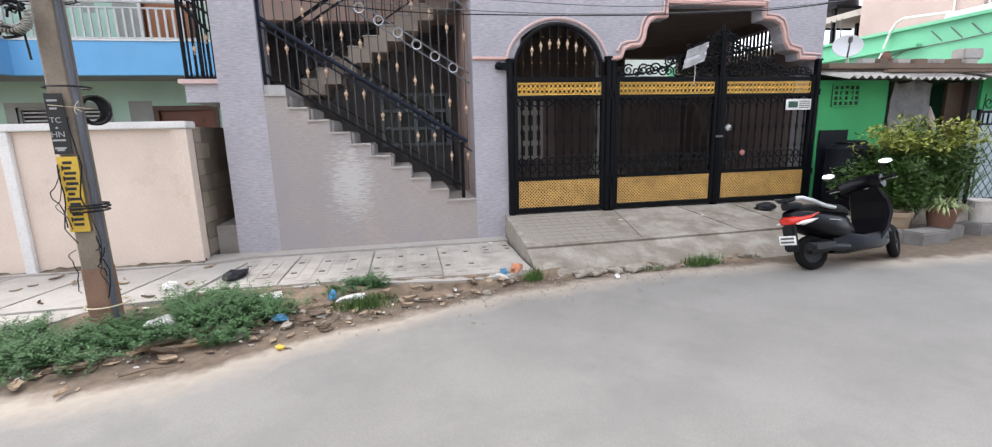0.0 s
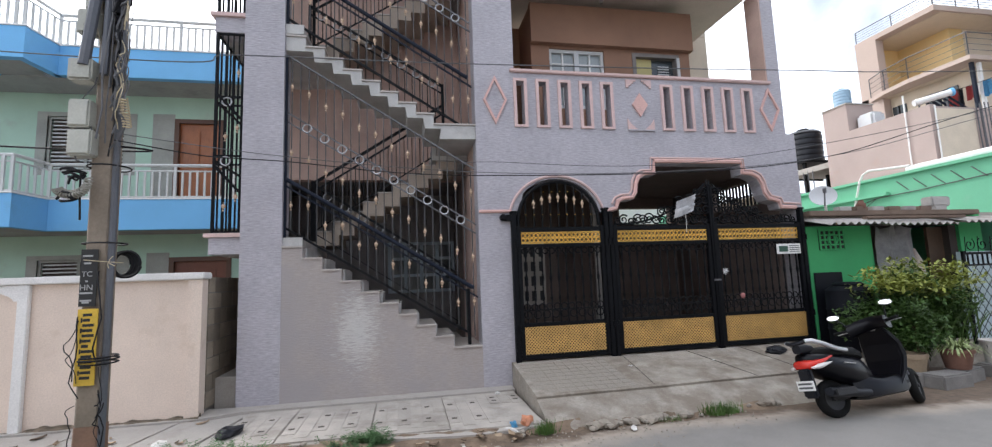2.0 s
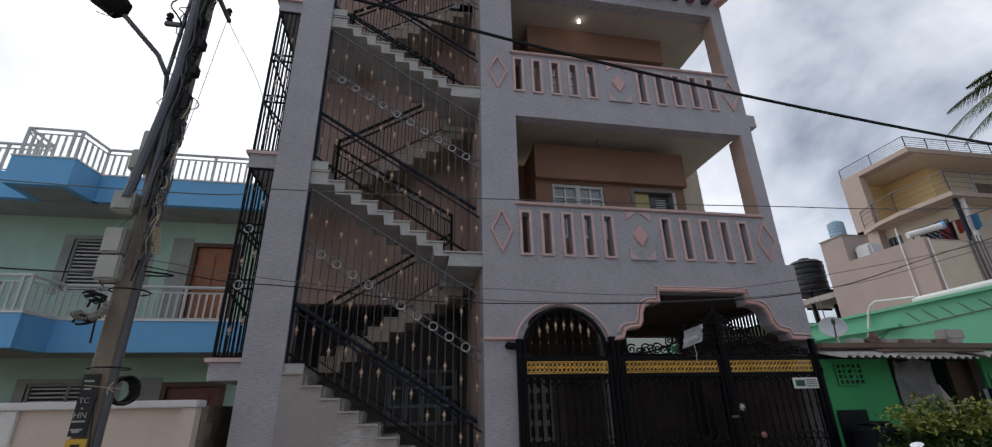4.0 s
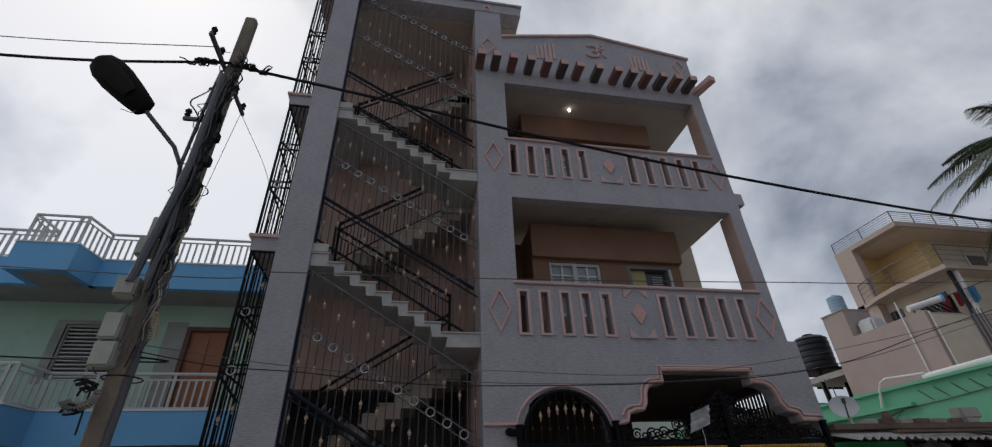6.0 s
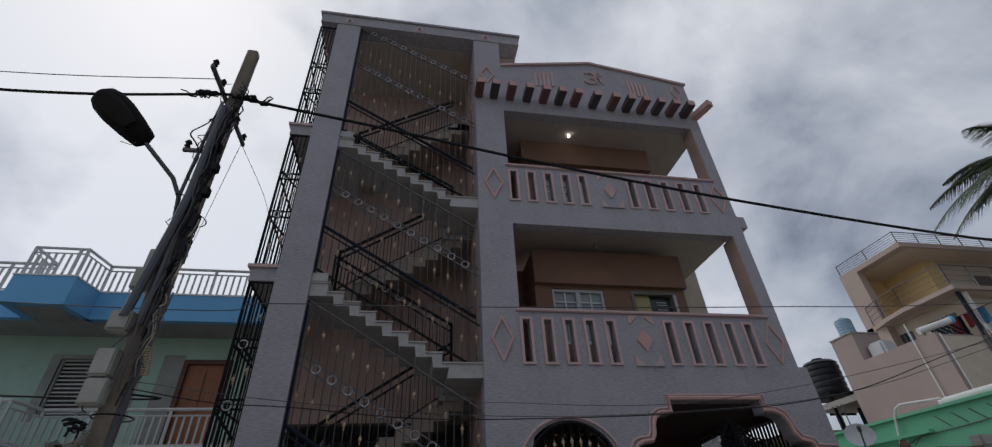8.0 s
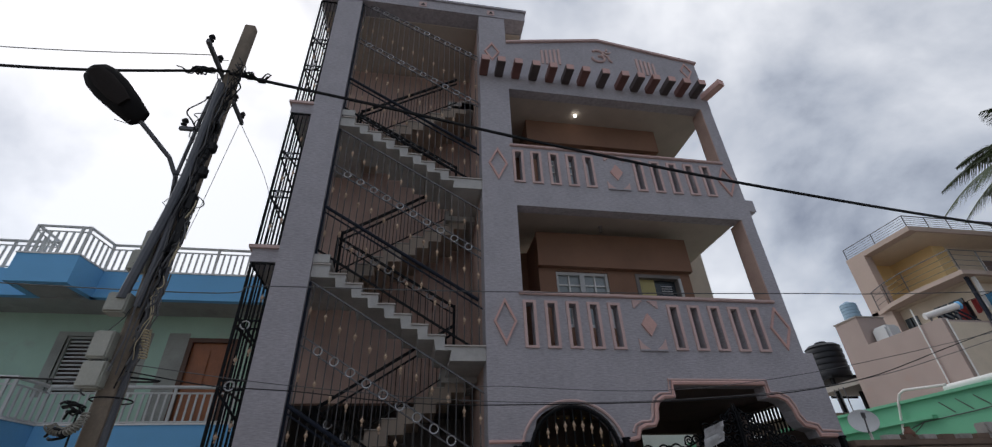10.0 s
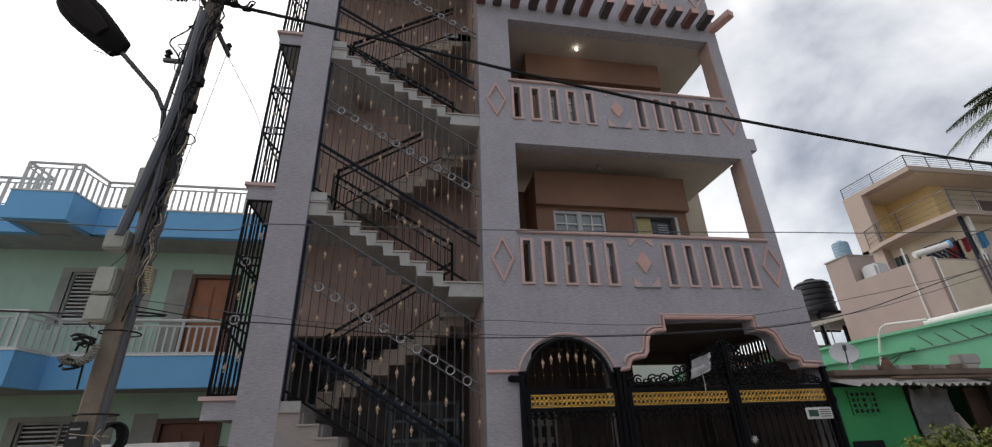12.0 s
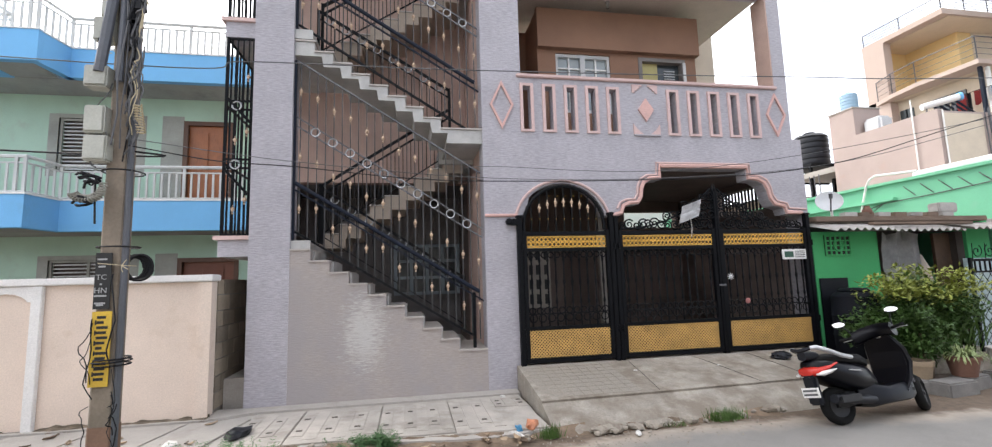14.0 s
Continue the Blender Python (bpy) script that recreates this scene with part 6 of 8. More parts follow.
q = random.Random(52)
for i in range(14):
    sg = 1 if i % 2 else -1
    x0 = PX + sg * q.uniform(0.05, 0.22)
    x1 = x0 + sg * q.uniform(0.15, 0.38)
    z0 = 6.43 - 0.05 * abs(x0 - PX)
    pts = [(x0 + (x1 - x0) * k / 9, PY - 0.12 + 0.05 * math.sin(k + i), z0 + 0.05 * math.sin(0.7 * k + i) * math.sin(math.pi * k / 9) - 0.03 * k / 9) for k in range(10)]
    part("jumper_wire", shape(tube, pts, q.uniform(0.006, 0.012), 4), WIRE, pole)
for dx, dz in ((0.26, -0.05), (0.40, -0.09), (-0.24, 0.0), (-0.36, 0.0)):
    part("cable_clamp", shape(rbx, PX + dx - 0.05, PX + dx + 0.05, PY - 0.13, PY - 0.07, 6.41 + dz, 6.46 + dz, 0.01), WIRE, pole)

# ================= scooter =================
sc = thing("scooter", (0, 0, 0), "black motor scooter with silver grab rail parked on its stand", "scooter")


def wheel(x, name_label, turn=0.0):
    m = Matrix.Translation((x, 0, 0.215)) @ Matrix.Rotation(turn, 4, "Z")
    b = shape(hoop, (0, 0, 0), 0.165, 0.048, "y", 28, 10)
    b.transform(m)
    w = part("wheel", b, TYRE, sc, name_label, True)
    b = bmesh.new()
    lathe(b, [(0.025, -0.045), (0.03, -0.02), (0.115, -0.022), (0.128, -0.03), (0.130, 0.03), (0.115, 0.022), (0.03, 0.02), (0.025, 0.045)], 20, (0, 0, 0), "y")
    b.transform(m)
    part("rim", b, SCOOT_GREY, w, "dark grey rim", True)
    return w


wheel(0.0, "rear tyre")
STEER = Matrix.Translation((1.06, 0, 0)) @ Matrix.Rotation(radians(12), 4, "Z") @ Matrix.Translation((-1.14, 0, 0))
wheel(1.24, "front tyre", radians(27))


def steered(fn, *values):
    """A piece of the front end, turned with the handlebar."""
    b = shape(fn, *values)
    b.transform(STEER)
    return b


BAR = STEER @ Matrix.Translation((0, 0, 0.98)) @ Matrix.Rotation(radians(-9), 4, "X") @ Matrix.Translation((0, 0, -0.98))


def at_bar(fn, *values):
    """A piece of the handlebar, dropped to the side on which the scooter rests."""
    b = shape(fn, *values)
    b.transform(BAR)
    return b


def section(x, zc, hw, hh, sq=0.7, n=14):
    ring = []
    x = x if x > 0 else 0.68 * x
    for i in range(n):
        a = 2 * math.pi * i / n
        c, s_ = math.cos(a), math.sin(a)
        ring.append((x, hw * math.copysign(abs(c) ** sq, c), zc + hh * math.copysign(abs(s_) ** sq, s_)))
    return ring


part("tail_body", shape(loft, [section(-0.36, 0.67, 0.07, 0.05), section(-0.32, 0.66, 0.11, 0.09), section(-0.18, 0.62, 0.155, 0.13), section(0.0, 0.58, 0.175, 0.155), section(0.18, 0.53, 0.18, 0.17),
                               section(0.36, 0.48, 0.165, 0.18), section(0.46, 0.46, 0.13, 0.17)]), SCOOT, sc, "gloss black tail panels", True)
part("seat", shape(loft, [section(-0.27, 0.745, 0.07, 0.03), section(-0.2, 0.75, 0.10, 0.05), section(0.0, 0.745, 0.125, 0.06), section(0.2, 0.725, 0.155, 0.065), section(0.38, 0.70, 0.14, 0.07), section(0.50, 0.66, 0.09, 0.06)]), SEAT, sc, "black vinyl seat", True)
part("footboard", shape(rbx, 0.40, 0.98, -0.16, 0.16, 0.255, 0.33, 0.02), SCOOT, sc)
part("belly_panel", shape(loft, [[(x, w * c, zc + hh * q) for c, q in ((-1, -0.8), (-1, 0.6), (-0.85, 1), (0.85, 1), (1, 0.6), (1, -0.8), (0.7, -1), (-0.7, -1))]
                                 for x, w, zc, hh in ((0.22, 0.10, 0.30, 0.12), (0.34, 0.165, 0.285, 0.13), (0.60, 0.17, 0.265, 0.095), (0.88, 0.17, 0.28, 0.105), (1.0, 0.13, 0.34, 0.13))]), SCOOT, sc, "gloss black belly panels", True)
part("knee_panel", shape(loft, [section(0.34, 0.50, 0.12, 0.17), section(0.46, 0.46, 0.125, 0.15), section(0.54, 0.42, 0.10, 0.09)]), SCOOT, sc, "", True)
part("inner_shield", shape(loft, [[(x + 0.025 * s_, hw * c, z) for s_, c in ((-1, -0.9), (-1, 0.9), (1, 1), (1, -1))] for z, x, hw in ((0.33, 0.86, 0.165), (0.55, 0.945, 0.205), (0.75, 0.955, 0.205), (0.92, 0.90, 0.15))]), SCOOT, sc, "gloss black inner leg shield")
part("floor_mat", shape(rbx, 0.45, 0.92, -0.14, 0.14, 0.331, 0.342, 0.004), TYRE, sc)
b = bmesh.new()
rings = []
for z, x, hw, t in ((0.27, 0.90, 0.17, 0.06), (0.42, 0.99, 0.21, 0.06), (0.60, 1.04, 0.235, 0.065), (0.76, 1.03, 0.225, 0.07), (0.89, 0.99, 0.18, 0.07), (0.99, 0.95, 0.12, 0.06)):
    rings.append([(x + t * math.sin(a) - 0.08 * abs(math.cos(a)), hw * math.cos(a), z) for a in (2 * math.pi * i / 14 for i in range(14))])
part("apron", loft(b, rings), SCOOT, sc, "gloss black leg shield", True)
part("front_mudguard", steered(loft, [[(1.24 + r * math.cos(a) * 1.0, w, 0.215 + r * math.sin(a)) for r, w in ((0.222, -0.06), (0.25, -0.035), (0.256, 0.0), (0.25, 0.035), (0.222, 0.06), (0.228, 0.0))] for a in (radians(165 - 18 * i) for i in range(9))]), SCOOT, sc, "", True)
part("fork", steered(tube, [(1.22, -0.075, 0.23), (1.15, -0.07, 0.45)], 0.02, 7), GREY_IRON, sc)
part("fork", steered(tube, [(1.22, 0.075, 0.23), (1.15, 0.07, 0.45)], 0.02, 7), GREY_IRON, sc)
part("steering_column", shape(tube, [(1.12, 0, 0.45), (0.93, 0, 0.95)], 0.035, 8), BLACK_PLASTIC, sc)
part("handlebar_cowl", at_bar(loft, [[(0.92 + 0.07 * math.cos(a) + dx, y, 0.99 + dz + 0.085 * math.sin(a)) for a in (2 * math.pi * i / 10 for i in range(10))] for y, dx, dz in ((-0.2, -0.05, -0.01), (-0.1, 0.0, 0.02), (0, 0.03, 0.03), (0.1, 0.0, 0.02), (0.2, -0.05, -0.01))]), SCOOT, sc, "", True)
part("headlamp", at_bar(lathe, [(0.02, 0.0), (0.07, 0.01), (0.085, 0.04), (0.06, 0.06)], 12, (0.94, 0, 1.0), "x"), CLEAR_LENS, sc, "clear headlamp", True)
for sg in (-1, 1):
    part("handle_grip", at_bar(tube, [(0.87, sg * 0.19, 0.995), (0.80, sg * 0.34, 1.0)], 0.018, 8), TYRE, sc)
    part("brake_lever", at_bar(tube, [(0.91, sg * 0.20, 0.985), (0.87, sg * 0.34, 0.975)], 0.007, 5), SILVER, sc)
    part("mirror_stem", at_bar(tube, [(0.88, sg * 0.21, 1.03), (0.86, sg * 0.24, 1.12), (0.85, sg * 0.265, 1.16)], 0.007, 5), BLACK_PLASTIC, sc)
    b = bmesh.new()
    rings = [[(0.85 + dx, sg * 0.29 + w * math.cos(a), 1.195 + 0.65 * w * math.sin(a)) for a in (2 * math.pi * i / 14 for i in range(14))] for dx, w in ((0.025, 0.03), (0.012, 0.060), (-0.004, 0.065))]
    seat_ = Vector((0.85, sg * 0.29, 1.195))
    tip = Matrix.Translation(BAR @ seat_ - STEER @ seat_) @ STEER @ Matrix.Translation((0.85, sg * 0.29, 1.195)) @ Matrix.Rotation(radians(30), 4, "Z") @ Matrix.Rotation(radians(38), 4, "Y") @ Matrix.Translation((-0.85, -sg * 0.29, -1.195))
    loft(b, rings).transform(tip)
    mo = part("mirror", b, BLACK_PLASTIC, sc, "", True)
    b = shape(loft, [[(0.845 + dx, sg * 0.29 + 0.061 * math.cos(a), 1.195 + 0.040 * math.sin(a)) for a in (2 * math.pi * i / 14 for i in range(14))] for dx in (-0.0005, -0.004)])
    b.transform(tip)
    part("mirror_glass", b, MIRROR, mo, "bright mirror glass")
    part("side_strip", shape(tube, [(0.10, sg * 0.178, 0.60), (0.25, sg * 0.183, 0.575)], 0.008, 5), SILVER, sc)
tl = part("tail_lamp", shape(loft, [section(-0.395, 0.62, 0.09, 0.04), section(-0.36, 0.62, 0.125, 0.055), section(-0.27, 0.63, 0.15, 0.05), section(-0.16, 0.655, 0.172, 0.03), section(0.0, 0.69, 0.165, 0.012)]), RED_LENS, sc, "red tail lamp", True)
for sg in (-1, 1):
    part("indicator", shape(loft, [[(x, sg * (y + 0.028 * math.cos(a)), z + hh * math.sin(a)) for a in (2 * math.pi * i / 8 for i in range(8))] for x, y, z, hh in ((-0.26, 0.122, 0.585, 0.012), (-0.21, 0.140, 0.59, 0.030), (-0.14, 0.155, 0.605, 0.024), (-0.07, 0.166, 0.625, 0.006))]), CLEAR_LENS, tl, "clear indicator lens", True)
for sg in (-1, 1):
    part("grab_rail", shape(tube, [(0.20, sg * 0.165, 0.735), (0.06, sg * 0.18, 0.765), (-0.10, sg * 0.175, 0.84), (-0.20, sg * 0.145, 0.885), (-0.25, sg * 0.11, 0.885)], 0.025, 8), SILVER, sc, "silver grab rail", True)
part("rear_handle", shape(tube, [(-0.25, -0.11, 0.885), (-0.275, -0.06, 0.87), (-0.28, 0.0, 0.865), (-0.275, 0.06, 0.87), (-0.25, 0.11, 0.885)], 0.022, 8), BLACK_PLASTIC, sc, "black rear handle", True)
part("rear_bracket", shape(loft, [section(-0.40, 0.80, 0.05, 0.05), section(-0.30, 0.80, 0.08, 0.06), section(-0.2, 0.79, 0.09, 0.05)]), BLACK_PLASTIC, sc, "", True)
part("rear_mudguard", shape(rbx, -0.285, -0.22, -0.075, 0.075, 0.25, 0.58, 0.02), BLACK_PLASTIC, sc)
np_ = part("number_plate", shape(rbx, -0.300, -0.290, -0.10, 0.10, 0.335, 0.445, 0.003), WHITE, sc, "white number plate with grey bars")
for z in (0.358, 0.402):
    part("writing_bar", shape(bx, -0.3045, -0.3005, -0.08, 0.08, z, z + 0.022), WIRE_GREY, np_)
part("engine_case", shape(loft, [section(-0.06, 0.25, 0.05, 0.06), section(0.1, 0.27, 0.08, 0.09), section(0.3, 0.29, 0.08, 0.08), section(0.42, 0.31, 0.05, 0.05)]), SCOOT_GREY, sc, "", True)
ex = part("silencer", shape(tube, [(0.35, -0.13, 0.24), (0.1, -0.15, 0.27), (-0.2, -0.155, 0.31)], 0.05, 10), BLACK_PLASTIC, sc, "", True)
part("heat_shield", shape(rbx, -0.18, 0.10, -0.225, -0.202, 0.26, 0.34, 0.01), SCOOT_GREY, ex)
part("centre_stand", shape(tube, [(0.34, 0.12, 0.26), (0.30, 0.2, 0.0)], 0.014, 6), GREY_IRON, sc)
part("badge", shape(bx, 0.93, 0.955, -0.03, 0.03, 0.58, 0.60), SILVER, sc)
sc.matrix_basis = pose(2.79, -2.22, -0.12, 0, 0, 8) @ pose(0, 0, 0, -14, 0, 0) @ Matrix.Diagonal((1.06, 1.0, 0.90, 1.0))

# ================= green house =================
gh = thing("green_house", (6.5, 0.8, 0), "low bright-green house with a sheet-roofed front", "house")
part("front_wall", shape(bx, 4.84, 6.12, 0.02, 0.22, -0.15, 2.12), GREEN, gh)
part("front_pier", shape(bx, 7.95, 8.45, -0.02, 0.22, -0.15, 2.3), GREEN, gh)
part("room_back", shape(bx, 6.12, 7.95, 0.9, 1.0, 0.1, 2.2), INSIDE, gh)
part("room_floor", shape(bx, 4.84, 8.4, 0.22, 3.8, -0.1, 0.25), SCREED, gh)
part("side_wall", shape(bx, 4.84, 5.0, 0.221, 4.0, -0.1, 2.2), GREEN, gh)
part("terrace", shape(bx, 4.83, 9.0, 0.0, 4.4, 2.2, 2.32), SCREED, gh)
part("platform", shape(slab, [(4.75, -0.55), (9.5, -0.75), (9.5, 0.0), (4.75, 0.0)], -0.2, 0.16), RAMP, gh, "low cement platform")
vent = part("vent_block", shape(bx, 5.06, 5.56, 0.006, 0.019, 1.72, 2.06), BLACK_PAINT, gh, "square perforated vent block")
for i in range(6):
    part("vent_bar", shape(bx, 5.06 + 0.095 * i, 5.085 + 0.095 * i, -0.012, 0.005, 1.72, 2.06), GREEN, vent)
for i in range(5):
    part("vent_bar", shape(bx, 5.062, 5.558, -0.010, 0.004, 1.72 + 0.079 * i, 1.744 + 0.079 * i), GREEN, vent)
hoopb = shape(hoop, (5.31, -0.011, 1.89), 0.09, 0.016, "y", 12, 5)
part("vent_ring", hoopb, GREEN, vent)
# corrugated sheets
for x0, x1, z0, sk in ((4.78, 5.85, 2.105, 0.0), (5.87, 7.3, 2.085, 0.01), (7.32, 8.75, 2.10, -0.01)):
    b = bmesh.new()
    n = int((x1 - x0) / 0.022)
    top, bot = [], []
    for y, dz in ((-0.52, 0.0), (0.30, 0.20)):
        t_, o_ = [], []
        for i in range(n + 1):
            x = x0 + (x1 - x0) * i / n
            w = 0.022 * math.sin(2 * math.pi * x / 0.146)
            t_.append(b.verts.new((x, y + sk * 3, z0 + dz + w + 0.008)))
            o_.append(b.verts.new((x, y + sk * 3, z0 + dz + w)))
        top.append(t_)
        bot.append(o_)
    for i in range(n):
        b.faces.new((top[0][i], top[0][i + 1], top[1][i + 1], top[1][i]))
        b.faces.new((bot[0][i], bot[1][i], bot[1][i + 1], bot[0][i + 1]))
        b.faces.new((top[0][i], bot[0][i], bot[0][i + 1], top[0][i + 1]))
    part("corrugated_sheet", b, ASBESTOS, gh, "weathered corrugated cement sheet", True)
part("roof_plank", shape(rbx, 4.80, 8.3, -0.14, 0.02, 2.275, 2.36, 0.01), OLD_WOOD, gh, "old timber plank on the sheets")
part("roof_plank", shape(rbx, 5.6, 7.6, -0.40, -0.30, 2.19, 2.235, 0.01), OLD_WOOD, gh)
for i in range(7):
    x = 5.4 + 0.33 * i
    part("brick", shape(rbx, x, x + 0.24, -0.12, 0.0, 2.362, 2.43, 0.006), OLD_WOOD if i % 2 else ASBESTOS, gh)
part("brick_pier", shape(rbx, 7.35, 7.75, -0.1, 0.1, 2.43, 2.60, 0.02), ASBESTOS, gh, "loose cement blocks")
part("doorway_post", shape(bx, 7.74, 7.90, 0.0, 0.2, 0.1, 2.1), DARK_INSIDE, gh, "dark doorway post")
part("wooden_door", shape(bx, 7.40, 7.735, 0.10, 0.15, 0.25, 2.08), material("dark_door_wood", (0.085, 0.05, 0.03), 0.7, vary=0.3, scale=6), gh, "dark brown wooden door leaf")
b = bmesh.new()
rings = []
for j in range(7):
    z = 2.1 - 0.9 * j / 6
    rings.append([b.verts.new((6.14 + 0.11 * i + 0.02 * math.sin(3 * j + i), -0.06 + 0.05 * math.sin(1.9 * i + 0.5 * j), z - 0.05 * math.sin(1.3 * i))) for i in range(8)])
for p, q in zip(rings, rings[1:]):
    for i in range(7):
        b.faces.new((p[i], p[i + 1], q[i + 1], q[i]))
bmesh.ops.solidify(b, geom=b.faces[:], thickness=0.006)
part("plastic_curtain", b, TARP, gh, "hanging grey plastic sheet", True)
# crumpled sacking heaped in the doorway
sk = thing("sacking", (7.0, 0.0, 0.16), "crumpled cream sacking piled in the dark doorway", "sack")
q = random.Random(52)
b = bmesh.new()
bmesh.ops.create_icosphere(b, subdivisions=4, radius=1.0)
for v in b.verts:
    f = 1.0 + 0.16 * noise.noise(v.co * 2.2) + 0.10 * noise.noise(v.co * 5.5)
    up = (v.co.z + 1) / 2
    v.co = Vector((7.0 + 0.25 * f * v.co.x * (1.05 - 0.55 * up), 0.05 + 0.13 * f * v.co.y, 0.16 + 1.55 * up * (0.93 + 0.07 * f)))
part("sack", b, material("cream_sackcloth", (0.46, 0.39, 0.34), 0.9, vary=0.3, scale=9, bump=0.5), sk, "", True)
# mint side wall behind the low front
part("mint_wall", shape(bx, 9.0, 9.25, -0.2, 6.5, -0.1, 3.36), MINT, gh, "faded mint-green side wall")
part("mint_coping", shape(bx, 8.93, 9.25, -0.2, 6.5, 3.362, 3.42), MINT, gh)
part("mint_ledge", shape(bx, 8.88, 8.998, 1.9, 6.5, 2.98, 3.04), MINT, gh)
part("mint_front", shape(bx, 9.251, 15.0, -0.2, 0.0, -0.1, 3.36), MINT, gh)
part("mint_roof", shape(bx, 9.26, 15.0, 0.001, 6.5, 3.1, 3.3), SCREED, gh)
part("mint_back", shape(bx, 4.9, 9.0, 4.41, 4.6, -0.1, 2.9), MINT, gh)
part("white_tank_pipe", shape(tube, [(9.32, 1.7, 3.50), (9.32, -0.15, 3.52)], 0.09, 12), WHITE, gh, "fat white plastic pipe along the wall top", True)
part("water_pipe", shape(tube, [(8.93, 2.82, 2.33), (8.93, 2.68, 2.91), (8.93, 2.52, 3.40), (8.93, 2.42, 3.55), (8.93, 2.27, 3.61), (8.93, 1.38, 3.52)], 0.026, 7), WHITE, gh, "thin white water pipe")
b = bmesh.new()
for i in range(5):
    y = 1.5 - 0.35 * i
    tube(b, [(8.985, y, 3.02), (8.97, y + 0.22, 3.25)], 0.010, 4)
part("wall_hooks", b, WIRE_GREY, gh)
part("wall_cable", shape(tube, [(8.985, 5.0, 2.75), (8.98, 3.2, 2.72), (8.98, 2.2, 2.95), (8.98, 1.2, 2.98), (8.98, 0.0, 3.05)], 0.01, 4), WIRE_GREY, gh)
part("wall_cable", shape(tube, [(8.98, 2.2, 2.95), (8.98, 2.9, 2.55), (8.98, 3.3, 2.40)], 0.008, 4), WIRE_GREY, gh)
dish = thing("satellite_dish", (5.70, 0.35, 2.32), "white satellite dish on the low terrace", "satellite dish")
m = look((5.60, 0.35, 2.70), (2.3, -3.6, 5.4))
b = shape(lathe, [(0.005, 0.060), (0.09, 0.053), (0.15, 0.034), (0.205, 0.0), (0.21, 0.006), (0.15, 0.041), (0.09, 0.061), (0.005, 0.069)], 26)
b.transform(m @ pose(0, 0, 0.0))
part("reflector", b, DISH, dish, "", True)
part("feed_arm", shape(tube, [m @ Vector((0, -0.21, 0.02)), m @ Vector((0, -0.08, -0.26))], 0.012, 5), WIRE_GREY, dish)
part("feed_horn", shape(tube, [m @ Vector((0, -0.10, -0.22)), m @ Vector((0, -0.05, -0.29))], 0.03, 8), GREY_IRON, dish)
part("mast", shape(tube, [(5.70, 0.42, 2.32), (5.70, 0.42, 2.55), (5.65, 0.39, 2.66)], 0.022, 6), WHITE, dish)
pt = thing("clay_pot", (5.85, 0.2, 2.36), "small brown clay pot on the low roof", "pot")
part("body", shape(lathe, [(0.03, 0.0), (0.07, 0.04), (0.075, 0.10), (0.04, 0.16), (0.045, 0.18)], 10, (5.9, -0.06, 2.361)), TERRACOTTA, pt, "", True)

DRUM_BLACK = material("dull_black_plastic", (0.006, 0.007, 0.011), 0.7, vary=0.25, gloss=0.2)
drum = thing("water_drum", (5.08, -0.3, 0.16), "black plastic water drum beside the green wall", "drum")
part("body", shape(lathe, [(0.28, 0.0), (0.31, 0.04), (0.315, 0.30), (0.325, 0.32), (0.315, 0.34), (0.315, 0.60), (0.325, 0.62), (0.315, 0.64), (0.31, 0.92), (0.24, 0.98)], 20, (5.14, -0.34, 0.162)), DRUM_BLACK, drum, "", True)
part("lid", shape(lathe, [(0.20, 0.0), (0.21, 0.03), (0.17, 0.06)], 18, (5.14, -0.34, 1.143)), DRUM_BLACK, drum, "", True)
cover = thing("dark_sheet", (4.95, -0.1, 0.3), "dark blue-black board leaning on the green wall", "board")
part("panel", shape(rbx, 4.88, 5.42, -0.012, 0.012, 0.17, 1.36, 0.008), BLACK_PLASTIC, cover)

mg = thing("mesh_gate", (8.1, -0.62, 0.16), "black iron gate with diamond mesh and curled top", "gate")
part("frame", shape(bx, 7.06, 7.10, -0.64, -0.60, 0.165, 1.62), IRON, mg)
part("frame", shape(bx, 7.10, 9.2, -0.64, -0.60, 1.56, 1.60), IRON, mg)
part("frame", shape(bx, 7.10, 9.2, -0.64, -0.60, 0.2, 0.24), IRON, mg)
part("frame", shape(bx, 7.10, 9.2, -0.637, -0.603, 1.38, 1.41), IRON, mg)
for i in range(20):
    part("bar", shape(bx, 7.16 + 0.1 * i, 7.175 + 0.1 * i, -0.63, -0.61, 1.41, 1.56), IRON, mg)
b = bmesh.new()
for i in range(24):
    for sg in (-1, 1):
        xa = 5.95 + 0.15 * i
        pts = [(xa, -0.62 - 0.006 * sg, 0.24), (xa + sg * 1.14 * 0.8, -0.62 - 0.006 * sg, 1.38)]
        (x0, y0, z0), (x1, y1, z1) = pts
        lo, hi = 7.10, 9.2
        def clip(xc):
            return z0 + (z1 - z0) * (xc - x0) / (x1 - x0)
        e = sorted(((x0, z0), (x1, z1)))
        if e[1][0] <= lo or e[0][0] >= hi:
            continue
        p = (max(e[0][0], lo), clip(max(e[0][0], lo)))
        q = (min(e[1][0], hi), clip(min(e[1][0], hi)))
        if q[0] - p[0] > 0.02:
            tube(b, [(p[0], y0, p[1]), (q[0], y0, q[1])], 0.006, 4)
part("diamond_mesh", b, IRON, mg)
b = bmesh.new()
for i in range(6):
    spiral(b, 7.24 + 0.26 * i, 1.72, 0.11, 1.3, 1 if i % 2 else -1, 1.0 + i, -0.62, 0.008)
    tube(b, [(7.14 + 0.26 * i, -0.62, 1.60), (7.16 + 0.26 * i, -0.62, 1.85)], 0.007, 4)
part("curled_top", b, IRON, mg)
